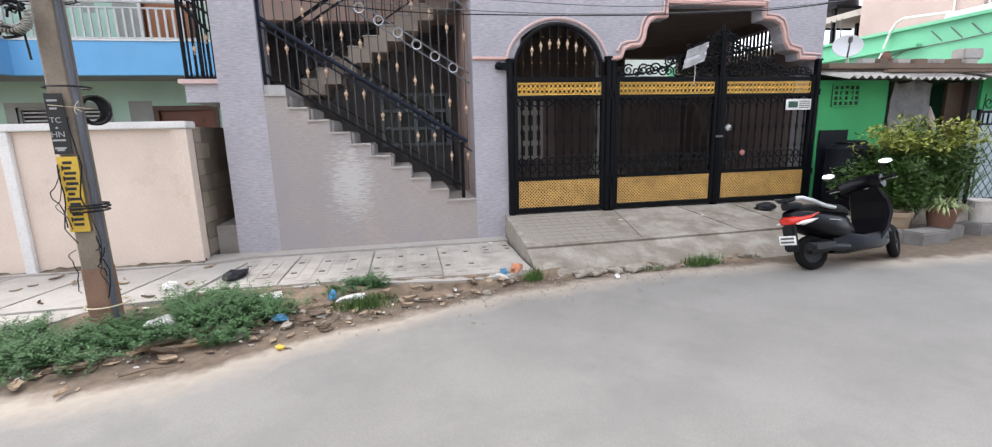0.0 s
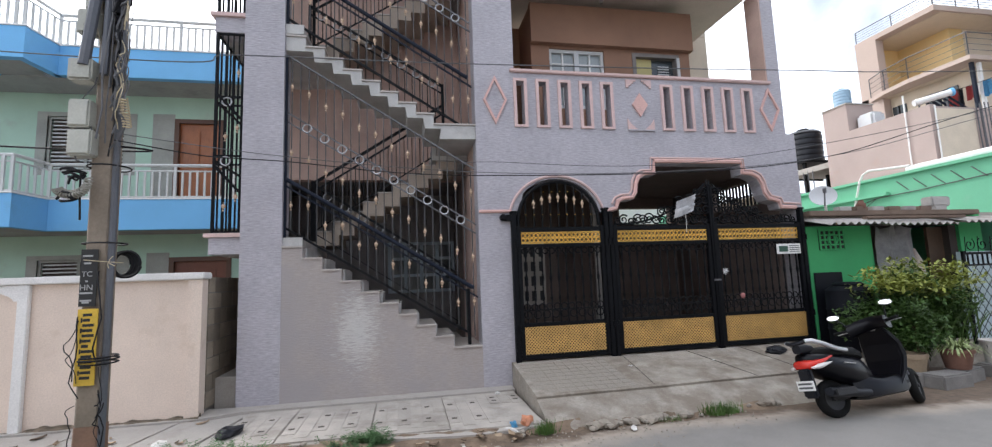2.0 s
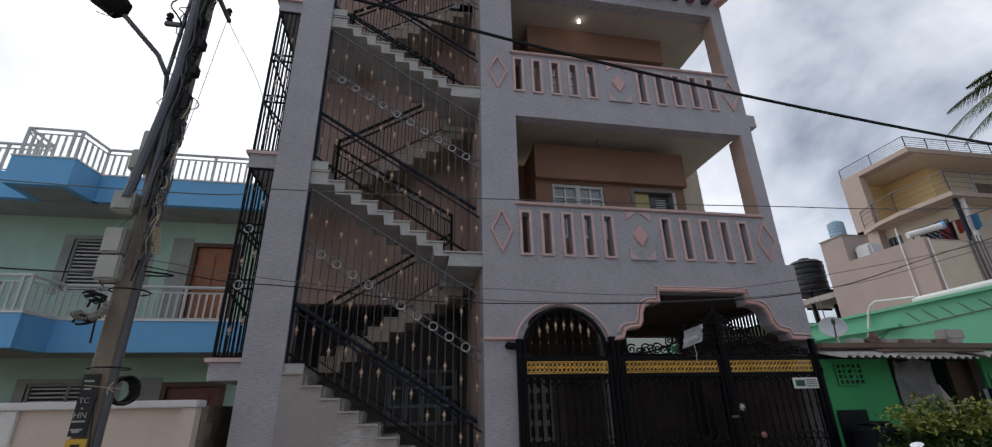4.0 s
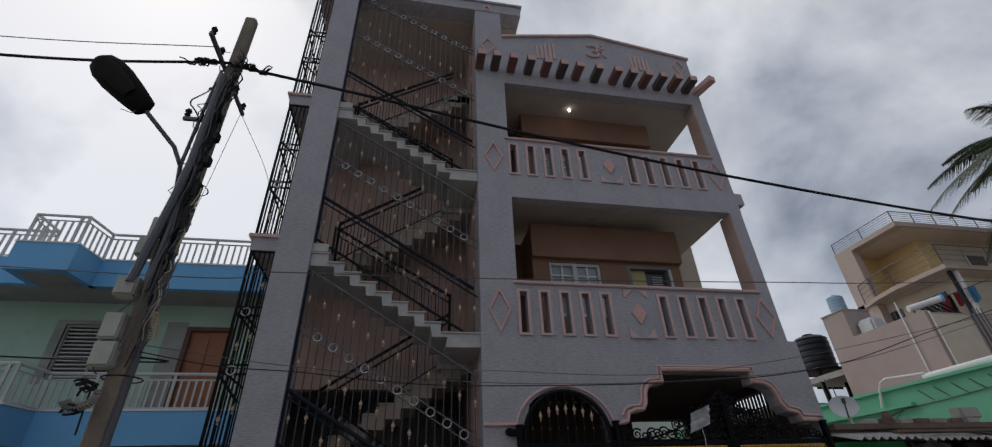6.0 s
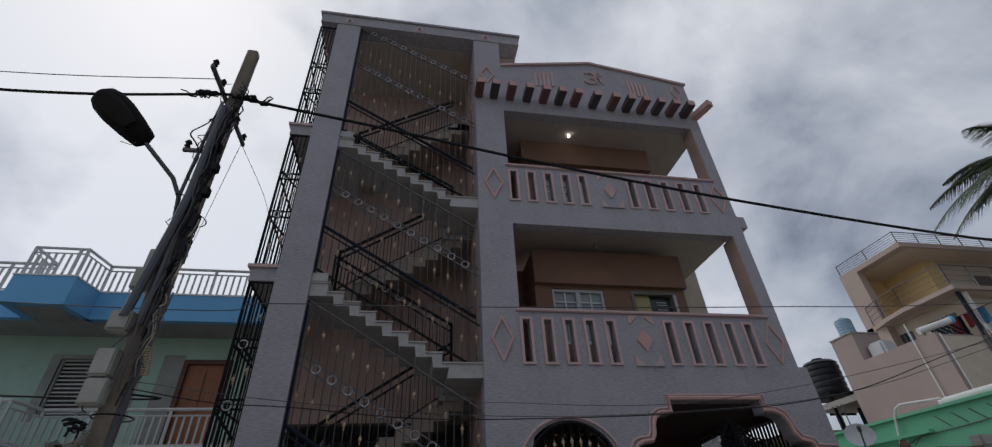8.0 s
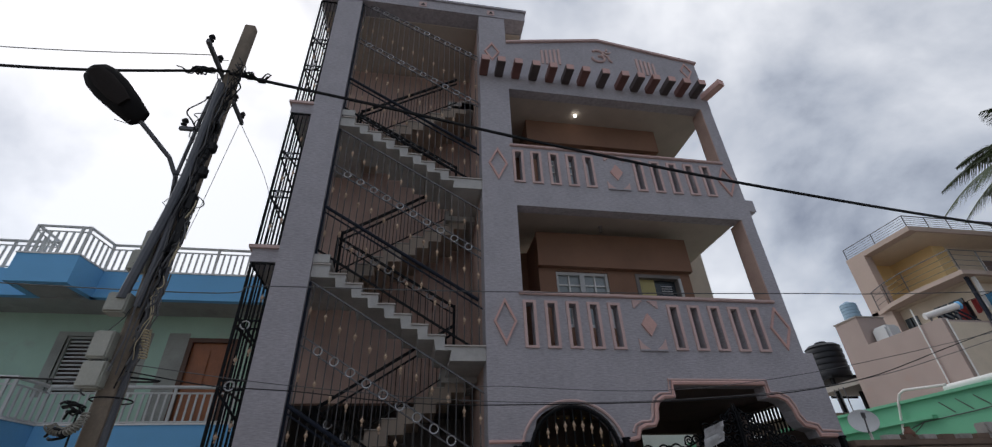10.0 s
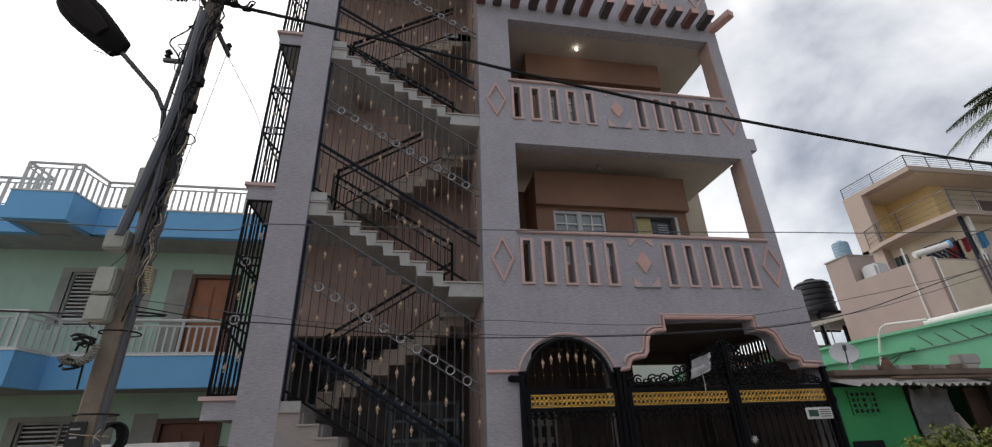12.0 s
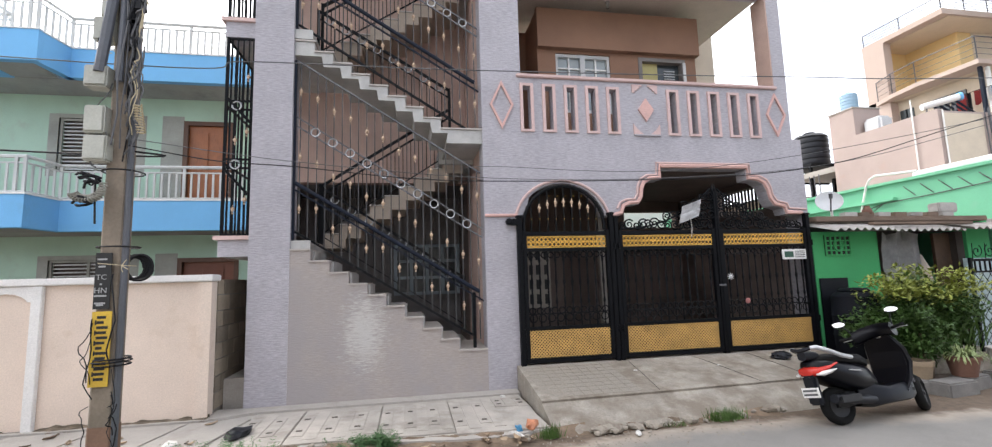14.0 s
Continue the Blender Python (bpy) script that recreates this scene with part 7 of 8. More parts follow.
part("pale_wall", shape(bx, 7.66, 8.99, -0.20, -0.12, 0.161, 1.62), material("pale_blue_grey_wall", (0.45, 0.55, 0.58), 0.85), gh, "pale blue-grey porch wall")

# ================= plants and pots =================


def leaf_cloud(b, n, centre, rad, size, seed, long=1.8, droop=0.0, shell=0.35):
    """Many small leaves, gathered in uneven clumps."""
    q = random.Random(seed)
    cl = [Vector((q.gauss(0, 0.42), q.gauss(0, 0.42), q.gauss(0, 0.42))) for _ in range(26)]
    for i in range(n):
        c = q.choice(cl)
        p = c + Vector((q.gauss(0, 0.17), q.gauss(0, 0.17), q.gauss(0, 0.16)))
        if p.length > 1.15:
            continue
        p = Vector((centre[0] + p.x * rad[0], centre[1] + p.y * rad[1], centre[2] + p.z * rad[2]))
        s = size * q.uniform(0.6, 1.3)
        d = Vector((q.uniform(-1, 1), q.uniform(-1, 1), q.uniform(-0.5, 0.7) - droop)).normalized()
        w = d.cross(Vector((q.uniform(-0.4, 0.4), q.uniform(-0.4, 0.4), 1))).normalized()
        f = d.cross(w) * 0.15 * s
        a, b_, c_, e = p, p + d * s * long * 0.5 + w * s * 0.42 + f, p + d * s * long, p + d * s * long * 0.5 - w * s * 0.42 + f
        b.faces.new([b.verts.new(v) for v in (a, b_, c_, e)])
    return b


bush = thing("shrub", (5.75, -0.75, -0.1), "tall bushy green and yellow shrub in front of the green house", "shrub")
for i, (x, y, h) in enumerate(((5.4, -0.85, 1.0), (5.7, -0.7, 1.15), (6.0, -0.8, 1.1), (6.25, -0.7, 0.9), (5.2, -0.8, 0.8))):
    part("stem", shape(tube, [(5.7 + 0.3 * (x - 5.7), -0.78, -0.12), ((x + 5.7) / 2, (y - 0.78) / 2, 0.45), (x, y, h)], 0.02, 6, 0.006), BARK, bush)
part("foliage", leaf_cloud(bmesh.new(), 8200, (5.66, -0.80, 0.78), (1.12, 0.45, 0.60), 0.05, 3), LEAF, bush)
part("foliage", leaf_cloud(bmesh.new(), 3000, (5.72, -0.88, 1.18), (1.1, 0.45, 0.33), 0.045, 4), LEAF_YELLOW, bush, "yellow-green young leaves")
q = random.Random(33)
b = bmesh.new()
for i in range(150):
    base = Vector((q.uniform(5.5, 6.7), q.uniform(-1.0, -0.7), q.uniform(0.1, 0.5)))
    a, ln = q.uniform(0, 6.28), q.uniform(0.5, 0.95)
    out, w = Vector((math.cos(a), math.sin(a) * 0.6, 0)), q.uniform(0.008, 0.014)
    pts = [base + out * ln * 0.55 * f + Vector((0, 0, ln * (1.25 * f - 0.75 * f * f))) for f in (0, 0.3, 0.6, 0.85, 1.0)]
    sd = Vector((-out.y, out.x, 0)).normalized() * w
    vs = [(b.verts.new(p - sd * k), b.verts.new(p + sd * k)) for p, k in zip(pts, (0.6, 1.0, 1.0, 0.7, 0.1))]
    for (a0, a1), (b0, b1) in zip(vs, vs[1:]):
        b.faces.new((a0, a1, b1, b0))
part("foliage", b, GRASS, bush, "long arching green blades")
bush2 = thing("shrub", (5.15, -1.2, 0.05), "lower bushy shrub in a tan pot", "shrub")
part("foliage", leaf_cloud(bmesh.new(), 2600, (5.20, -1.15, 0.58), (0.42, 0.34, 0.36), 0.04, 6), LEAF, bush2)
part("stem", shape(tube, [(5.20, -1.22, 0.2), (5.2, -1.2, 0.6)], 0.015, 6), BARK, bush2)


def pot(x, y, z, r, h, mat, label):
    p = thing("plant_pot", (x, y, z), label, "pot", "plant pots")
    part("body", shape(lathe, [(r * 0.72, 0.0), (r * 0.96, h * 0.82), (r * 1.06, h * 0.83), (r * 1.06, h), (r * 0.93, h), (r * 0.90, h * 0.9), (0.01, h * 0.88)], 20, (x, y, z + 0.002)), mat, p, "", True)
    part("soil", shape(lathe, [(r * 0.88, h * 0.885), (r * 0.5, h * 0.93), (0.01, h * 0.95)], 14, (x, y, z + 0.002)), DIRT, p)
    return p


for x, y, w, d, a in ((5.15, -1.55, 0.55, 0.28, 6), (5.68, -1.38, 0.50, 0.26, 14), (6.45, -1.30, 0.6, 0.28, 8), (4.72, -1.38, 0.35, 0.25, 3)):
    b = shape(rbx, -w / 2, w / 2, -d / 2, d / 2, -0.20, 0.17, 0.02)
    b.transform(Matrix.Translation((x, y, -0.12)) @ Matrix.Rotation(radians(a), 4, "Z"))
    single("kerb_block", b, KERB, "rough grey cement kerb block on the road edge", "block", "kerb blocks")
pot(5.02, -1.25, -0.12, 0.17, 0.38, TAN_POT, "tan plastic plant pot")
pot(5.55, -1.42, 0.052, 0.18, 0.26, TERRACOTTA, "terracotta pot with a spider plant")
sp = thing("spider_plant", (5.55, -1.42, 0.3), "pale striped spider plant in a terracotta pot", "plant")
q = random.Random(9)
b = bmesh.new()
for i in range(130):
    a, el, ln = q.uniform(0, 6.28), q.uniform(0.6, 1.4), q.uniform(0.18, 0.36)
    base = Vector((5.55 + 0.05 * math.cos(a), -1.42 + 0.05 * math.sin(a), 0.29))
    out = Vector((math.cos(a), math.sin(a), 0))
    w = Vector((-out.y, out.x, 0)) * 0.008
    pts = [base + out * ln * f * math.cos(el) * 1.2 + Vector((0, 0, ln * (math.sin(el) * f * 1.5 - 1.1 * f * f))) for f in (0, 0.3, 0.6, 0.85, 1.0)]
    vs = [(b.verts.new(p - w * k), b.verts.new(p + w * k)) for p, k in zip(pts, (0.7, 1.0, 0.9, 0.6, 0.15))]
    for (a0, a1), (b0, b1) in zip(vs, vs[1:]):
        b.faces.new((a0, a1, b1, b0))
part("foliage", b, STRIPED, sp)
bu = thing("bucket", (6.45, -1.32, 0.05), "dirty white plastic bucket on a cement block", "bucket")
part("body", shape(lathe, [(0.12, 0.0), (0.155, 0.28), (0.168, 0.285), (0.168, 0.31), (0.150, 0.31), (0.14, 0.27), (0.01, 0.27)], 20, (6.40, -1.31, 0.052)), BUCKET, bu, "", True)
part("handle", shape(hoop, (6.40, -1.31, 0.33), 0.16, 0.005, "y", 12, 4, radians(190), radians(350)), GREY_IRON, bu)
RAGX, RAGY, RAGZ = 3.68, -0.42, 0.25
rag = thing("black_rag", (RAGX, RAGY, 0.22), "crumpled black cloth lying on the ramp", "rag")
b = bmesh.new()
bmesh.ops.create_icosphere(b, subdivisions=3, radius=1.0)
for v in b.verts:
    n_ = noise.noise(v.co * 2.3) * 0.35 + noise.noise(v.co * 6) * 0.15
    v.co = Vector((RAGX + v.co.x * 0.15 * (1 + n_), RAGY + v.co.y * 0.09 * (1 + n_), RAGZ + v.co.z * 0.065 * (1 + n_) + 0.02))
part("cloth", b, BLACK_PLASTIC, rag, "", True)

# ================= houses farther off =================
pk = thing("pink_house", (14, 5, 0), "dusty-pink house with a bare terrace and water tanks", "house")
part("side_wall", shape(bx, 13.3, 13.5, 3.9, 7.35, 0, 6.0), PINK_HOUSE, pk)
part("front_wall", shape(bx, 13.501, 22.0, 3.9, 4.1, 0, 5.95), PINK_HOUSE, pk)
part("cream_panel", shape(bx, 13.46, 14.86, 3.86, 3.899, 4.3, 5.88), CREAM, pk, "cream painted panel")
part("terrace", shape(bx, 13.5, 22, 4.1, 9.5, 5.0, 5.2), SCREED, pk)
part("stair_head", shape(bx, 13.302, 14.4, 6.42, 7.35, 6.001, 6.96), PINK_HOUSE, pk, "plastered stair head room")
part("stair_head_slab", shape(bx, 13.27, 14.43, 6.39, 7.38, 6.961, 7.0), SCREED, pk)
part("down_pipe", shape(tube, [(13.25, 4.55, 3.2), (13.25, 4.55, 6.5)], 0.02, 6), WHITE, pk)
part("down_pipe", shape(tube, [(13.41, 3.85, 3.8), (13.41, 3.85, 5.95)], 0.022, 6), WHITE, pk)
for i in range(5):
    part("starter_bar", shape(tube, [(14.95 + 0.14 * (i % 3), 3.7 + 0.12 * (i // 3), 3.4), (14.88 + 0.14 * (i % 3), 3.7 + 0.12 * (i // 3), 6.05)], 0.016, 5), GREY_IRON, pk)
for y in (7.6, 7.8, 8.0):
    part("starter_bar", shape(tube, [(12.9, y, 3.2), (12.85, y, 4.9)], 0.018, 5), GREY_IRON, pk)


def tank(x, y, z, r, h, mat, label):
    t = thing("water_tank", (x, y, z), label, "water tank", "water tanks")
    prof = [(r * 0.98, 0.0)]
    for i in range(5):
        prof += [(r, h * (0.04 + 0.16 * i)), (r, h * (0.13 + 0.16 * i)), (r * 0.965, h * (0.15 + 0.16 * i)), (r * 0.965, h * (0.185 + 0.16 * i))]
    prof += [(r, h * 0.85), (r * 0.8, h * 0.93), (r * 0.35, h * 0.97)]
    part("body", shape(lathe, prof, 22, (x, y, z)), mat, t, "", True)
    part("lid", shape(lathe, [(r * 0.34, h * 0.97), (r * 0.36, h), (r * 0.3, h * 1.03)], 14, (x, y, z)), mat, t)


tank(13.75, 6.92, 7.001, 0.27, 0.70, BLUE_TANK, "pale blue water tank on the stair head")
tank(14.15, 9.1, 5.55, 0.62, 1.35, BLACK_PLASTIC, "black ribbed water tank on a steel stand")
t2 = thing("water_tank", (13.9, 5.7, 5.2), "squat white water tank on the terrace", "water tank", "water tanks")
part("body", shape(rbx, 13.55, 14.1, 5.75, 6.36, 5.21, 6.5, 0.08), DISH, t2)
st = thing("tank_stand", (14.15, 9.2, 4.2), "dark steel stand under the black tank", "stand")
for dx in (-0.5, 0.5):
    for dy in (-0.5, 0.5):
        part("leg", shape(bx, 14.15 + dx - 0.05, 14.15 + dx + 0.05, 9.2 + dy - 0.05, 9.2 + dy + 0.05, 4.2, 5.45), IRON, st)
part("deck", shape(bx, 13.5, 14.8, 8.5, 9.85, 5.45, 5.548), IRON, st)
part("brace", shape(bx, 13.3, 14.4, 8.66, 8.7, 4.75, 4.82), IRON, st)
wh = thing("white_house", (15, 10, 0), "white house with dark barred windows behind the terrace", "house")
part("wall", shape(bx, 11.5, 20, 8.4, 8.6, 0, 4.19), CREAM, wh)
part("roof", shape(bx, 11.4, 20, 8.3, 14, 4.191, 4.2 + 0.0), SCREED, wh)
for x in (11.9, 12.9):
    w = part("window", shape(bx, x, x + 0.75, 8.37, 8.395, 2.9, 3.9), GLASS, wh)
    part("window_frame", shape(bx, x - 0.05, x + 0.8, 8.34, 8.368, 3.37, 3.43), IRON, w)

yh = thing("yellow_house", (19, 7, 0), "tall yellow house with open balconies and steel rails", "house")
part("roof_slab", shape(bx, 16.6, 26.0, 5.65, 8.6, 10.22, 10.42), PEACH_HOUSE, yh)
part("pillar", shape(bx, 16.6, 16.95, 7.75, 8.59, 0, 10.22), PEACH_HOUSE, yh, "peach pillar")
part("back_wall", shape(bx, 18.55, 26, 6.6, 8.6, 7.99, 10.19), YELLOW_HOUSE, yh, "warm yellow wall")
part("back_wall", shape(bx, 16.95, 18.549, 8.45, 8.6, 7.99, 10.22), YELLOW_HOUSE, yh)
w = part("veranda_door", shape(bx, 20.6, 21.5, 6.53, 6.565, 8.0, 9.6), DARK_WOOD, yh, "dark veranda door")
part("door_frame", shape(bx, 20.5, 20.598, 6.52, 6.566, 8.0, 9.68), WHITE, w)
w = part("window", shape(bx, 22.0, 23.3, 6.53, 6.565, 8.6, 9.6), GLASS, yh)
part("window_frame", shape(bx, 22.6, 22.68, 6.5, 6.528, 8.6, 9.6), WHITE, w)
part("roof_soffit", shape(bx, 16.97, 25.9, 5.72, 8.44, 10.195, 10.216), CREAM, yh, "pale soffit")
part("balcony_soffit", shape(bx, 16.7, 25.9, 4.62, 8.5, 7.806, 7.826), CREAM, yh, "pale soffit")
part("balcony_slab", shape(slab, [(16.6, 8.3), (16.25, 7.4), (16.05, 6.4), (16.05, 4.5), (26, 4.5), (26, 8.6), (16.6, 8.6)], 7.83, 7.98), PEACH_HOUSE, yh)
part("lower_wall", shape(bx, 16.95, 26, 5.05, 8.6, 0, 7.80), CREAM, yh, "cream lower wall")
part("balcony_post", shape(rbx, 16.28, 16.38, 4.62, 4.72, 5.2, 7.80, 0.01), BLUE_IRON, yh, "dark blue steel post")
part("balcony_post", shape(rbx, 16.55, 16.65, 4.6, 4.70, 5.2, 7.80, 0.01), WHITE, yh, "white post")
part("lower_slab", shape(bx, 16.4, 26, 4.6, 8.6, 4.6, 4.8), PEACH_HOUSE, yh)
for y in (5.5, 6.05, 7.2):
    w = part("window", shape(bx, 16.90, 16.945, y, y + 0.48, 6.55, 7.42), GLASS, yh, "dark barred window")
    part("window_frame", shape(bx, 16.87, 16.898, y + 0.22, y + 0.26, 6.55, 7.42), IRON, w)
part("light_wall", shape(bx, 19.2, 26, 6.57, 6.598, 7.99, 10.19), CREAM, yh, "cream room wall")


def rail_run(pts, z0, h, rails, parent):
    for k in range(rails):
        part("rail", shape(tube, [(x, y, z0 + h * (k + 1) / rails) for x, y in pts], 0.020 if k == rails - 1 else 0.009, 5), GREY_IRON, parent)
    for (ax, ay), (cx, cy) in zip(pts, pts[1:]):
        n = max(1, int(math.hypot(cx - ax, cy - ay) / 1.0))
        for i in range(n + 1):
            x, y = ax + (cx - ax) * i / n, ay + (cy - ay) * i / n
            part("post", shape(tube, [(x, y, z0), (x, y, z0 + h)], 0.018, 6), GREY_IRON, parent)


rl = thing("roof_railing", (17, 6, 10.42), "steel pipe railing round the flat roof", "railing", "steel railings")
rail_run([(16.65, 8.55), (16.65, 5.7), (26, 5.7)], 10.42, 0.48, 5, rl)
rl = thing("balcony_rail", (16.5, 6, 7.98), "steel pipe railing round the curved balcony", "railing", "steel railings")
rail_run([(16.6, 8.2), (16.3, 7.4), (16.1, 6.4), (16.1, 4.55), (26, 4.55)], 7.98, 0.78, 4, rl)
so = thing("solar_heater", (13.8, 3.9, 5.2), "white solar water heater tank with a blue end cap", "solar heater")
part("tank", shape(tube, [(13.8, 4.66, 6.33), (14.66, 4.25, 6.55)], 0.10, 14), WHITE, so, "", True)
part("end_cap", shape(tube, [(14.66, 4.25, 6.55), (14.72, 4.22, 6.565)], 0.125, 14), SKY_BLUE, so, "blue end cap")
for k in range(5):
    f = k / 4
    part("collector_tube", shape(tube, [(14.1 + 0.5 * f, 4.56 - 0.24 * f, 6.36 + 0.12 * f), (14.6 + 0.5 * f, 4.36 - 0.24 * f, 5.85 + 0.12 * f)], 0.03, 6), BLUE_IRON, so)
for x, y in ((13.9, 4.6), (14.55, 4.3)):
    part("frame", shape(tube, [(x, y, 5.2), (x, y, 6.3)], 0.025, 5), GREY_IRON, so)
line = thing("washing_line", (16.5, 5.0, 6.6), "line of red and dark clothes under the balcony", "washing")
r_s = random.Random(8)
for i, (c, w, h) in enumerate(((CLOTH_RED, 0.34, 0.55), (BLACK_PLASTIC, 0.2, 0.6), (CLOTH_RED, 0.24, 0.45), (WHITE, 0.2, 0.4), (BLUE_LITTER, 0.2, 0.5))):
    y, b = 5.55 - 0.25 * i, bmesh.new()
    cols = [[b.verts.new((16.5 + 0.03 * math.sin(2.1 * k + i) + r_s.uniform(-0.01, 0.01), y - w * k / 5, 7.12 - h * j / 4 * (1 + 0.06 * math.sin(k)))) for j in range(5)] for k in range(6)]
    for p, q in zip(cols, cols[1:]):
        for j in range(4):
            b.faces.new((p[j], p[j + 1], q[j + 1], q[j]))
    bmesh.ops.solidify(b, geom=b.faces[:], thickness=0.012)
    part("garment", b, c, line, "", True)
part("rope", shape(tube, [(16.5, 5.5, 7.13), (16.5, 3.9, 7.13)], 0.01, 4), WIRE, line)

# ================= coconut palm =================
palm = thing("coconut_palm", (21.0, 0.3, -0.1), "coconut palm with drooping feathery fronds", "palm tree")
top = Vector((19.75, 1.55, 11.8))
part("trunk", shape(tube, [(21.0, 0.3, -0.3), (20.9, 0.4, 4), (20.6, 0.8, 8), top], 0.17, 9, 0.11), BARK, palm, "", True)
q = random.Random(14)
for i in range(34):
    a = 2 * math.pi * i / 27 + q.uniform(-0.15, 0.15)
    el, ln = q.uniform(-0.1, 0.95) if i < 22 else q.uniform(-0.6, -0.1), q.uniform(3.4, 4.4)
    out = Vector((math.cos(a), math.sin(a), 0))
    pts = [top + out * ln * f * math.cos(el * 0.8) + Vector((0, 0, ln * (math.sin(el) * f - (0.38 + 0.2 * math.cos(el)) * f * f))) for f in (j / 12 for j in range(13))]
    fr = part("frond_rib", shape(tube, pts, 0.03, 4, 0.008), PALM, palm)
    b = bmesh.new()
    for j in range(6, 136):
        f = j / 136
        p = pts[int(f * 12)].lerp(pts[min(12, int(f * 12) + 1)], f * 12 % 1)
        dirn = (pts[min(12, int(f * 12) + 1)] - pts[int(f * 12)]).normalized()
        for sg in (-1, 1):
            sd = dirn.cross(Vector((0, 0, 1))).normalized() * sg
            l = 0.75 * math.sin(math.pi * min(1, 0.15 + f * 0.85)) + 0.12
            tip = p + (sd * 0.75 + dirn * 0.5 + Vector((0, 0, -0.35 + q.uniform(-0.25, 0.15)))) * l
            w = dirn * 0.021
            b.faces.new([b.verts.new(v) for v in (p - w, p + w, tip)])
    part("leaflet_fan", b, PALM, fr)

# ================= weeds, litter, stones =================


q = random.Random(77)
b = bmesh.new()
tufts = []
LOBES = ((-4.30, -2.68, 0.26, 0.12, 40, 0.16), (-3.85, -2.45, 0.2, 0.12, 20, 0.17), (-3.30, -2.12, 0.24, 0.17, 62, 0.24), (-2.95, -2.20, 0.12, 0.14, 16, 0.19), (-2.12, -1.66, 0.15, 0.05, 16, 0.11),
         (-3.02, -2.66, 0.07, 0.05, 5, 0.12), (-4.75, -2.35, 0.16, 0.14, 10, 0.13))
for lx, ly, sx_, sy_, count, tall in LOBES:
    for i in range(count):
        tufts.append((lx + q.gauss(0, sx_), ly + q.gauss(0, sy_), q.uniform(0.04, 0.11), tall * q.uniform(0.4, 1.25)))
for cx, cy, rad, hh in tufts:
    for i in range(11):
        root = Vector((cx + q.gauss(0, rad), cy + q.gauss(0, rad), -0.10))
        lean = Vector((q.gauss(0, 0.5), q.gauss(0, 0.5), 1.0)).normalized()
        tall = hh * q.uniform(0.45, 1.15) + 0.03
        n = 9
        for k in range(1, n + 1):
            f = k / n
            p = root + lean * tall * f + Vector((lean.x, lean.y, -0.35)) * tall * 0.35 * f * f
            turn = q.uniform(0, 6.28)
            for sg in (0.0, 2.2, 4.2):
                d = Vector((math.cos(turn + sg), math.sin(turn + sg), q.uniform(-0.1, 0.7))).normalized() * q.uniform(0.026, 0.060) * (1.15 - 0.5 * f)
                w = d.cross(Vector((0, 0, 1))).normalized() * q.uniform(0.004, 0.008)
                b.faces.new([b.verts.new(v) for v in (p, p + d * 0.5 + w, p + d - Vector((0, 0, 0.006)), p + d * 0.5 - w)])
single("weeds", b, WEED, "low green weeds round the foot of the pole", "weeds", kind="stuff")
b = bmesh.new()
for cx, cy, n, s, hh in ((-2.03, -2.20, 420, 0.11, 0.10), (-1.9, -2.05, 120, 0.08, 0.09), (-0.28, -1.82, 170, 0.06, 0.13), (1.74, -1.76, 330, 0.10, 0.12), (1.1, -1.80, 60, 0.08, 0.05), (-4.85, -2.6, 160, 0.2, 0.1)):
    for i in range(n):
        x, y = cx + q.gauss(0, s), cy + q.gauss(0, s * 0.4)
        h = hh * q.uniform(0.5, 1.3)
        lean = Vector((q.uniform(-0.05, 0.05), q.uniform(-0.05, 0.05), h))
        w = Vector((q.uniform(-1, 1), q.uniform(-1, 1), 0)).normalized() * 0.005
        p = Vector((x, y, -0.105))
        b.faces.new([b.verts.new(v) for v in (p - w, p + w, p + lean)])
single("grass", b, GRASS, "tufts of fresh grass along the road edge", "grass", kind="stuff")


def curled(x, y, z, sx, sy, mat, label, seed):
    """A thin dry leaf or torn husk, curled and ragged."""
    r, b, grid = random.Random(seed), bmesh.new(), []
    rot = Matrix.Rotation(r.uniform(0, 6.28), 3, "Z")
    for i in range(7):
        u = i / 3 - 1
        half = sy * (1 - abs(u) ** 2.2) * r.uniform(0.75, 1.2) + 0.001
        row_ = []
        for j in range(4):
            v = j / 1.5 - 1
            c = rot @ Vector((sx * u, half * v, 0))
            row_.append(b.verts.new((x + c.x, y + c.y, z + 0.55 * sy * v * v + 0.25 * sx * u * u * r.uniform(0.2, 1.0) + r.uniform(0, 0.12) * sy)))
        grid.append(row_)
    for p, n_ in zip(grid, grid[1:]):
        for j in range(3):
            b.faces.new((p[j], p[j + 1], n_[j + 1], n_[j]))
    return single("dry_leaf", b, mat, label, "leaf", "dry leaves")


def crumple(name, x, y, z, sx, sy, sz, mat, label, category, seed, group="litter", fold=2):
    b = bmesh.new()
    bmesh.ops.create_icosphere(b, subdivisions=fold, radius=1.0)
    off = Vector((seed * 3.1, seed * 1.7, seed * 0.9))
    rot = Matrix.Rotation(seed * 1.3, 3, "Z")
    for v in b.verts:
        n_ = noise.noise(v.co * 1.8 + off) * 0.5 + noise.noise(v.co * 5 + off) * 0.25
        c = rot @ Vector((v.co.x * sx * (1 + n_), v.co.y * sy * (1 + n_), 0))
        v.co = Vector((x + c.x, y + c.y, z + max(-0.3, v.co.z) * sz * (1 + n_)))
    return single(name, b, mat, label, category, group)


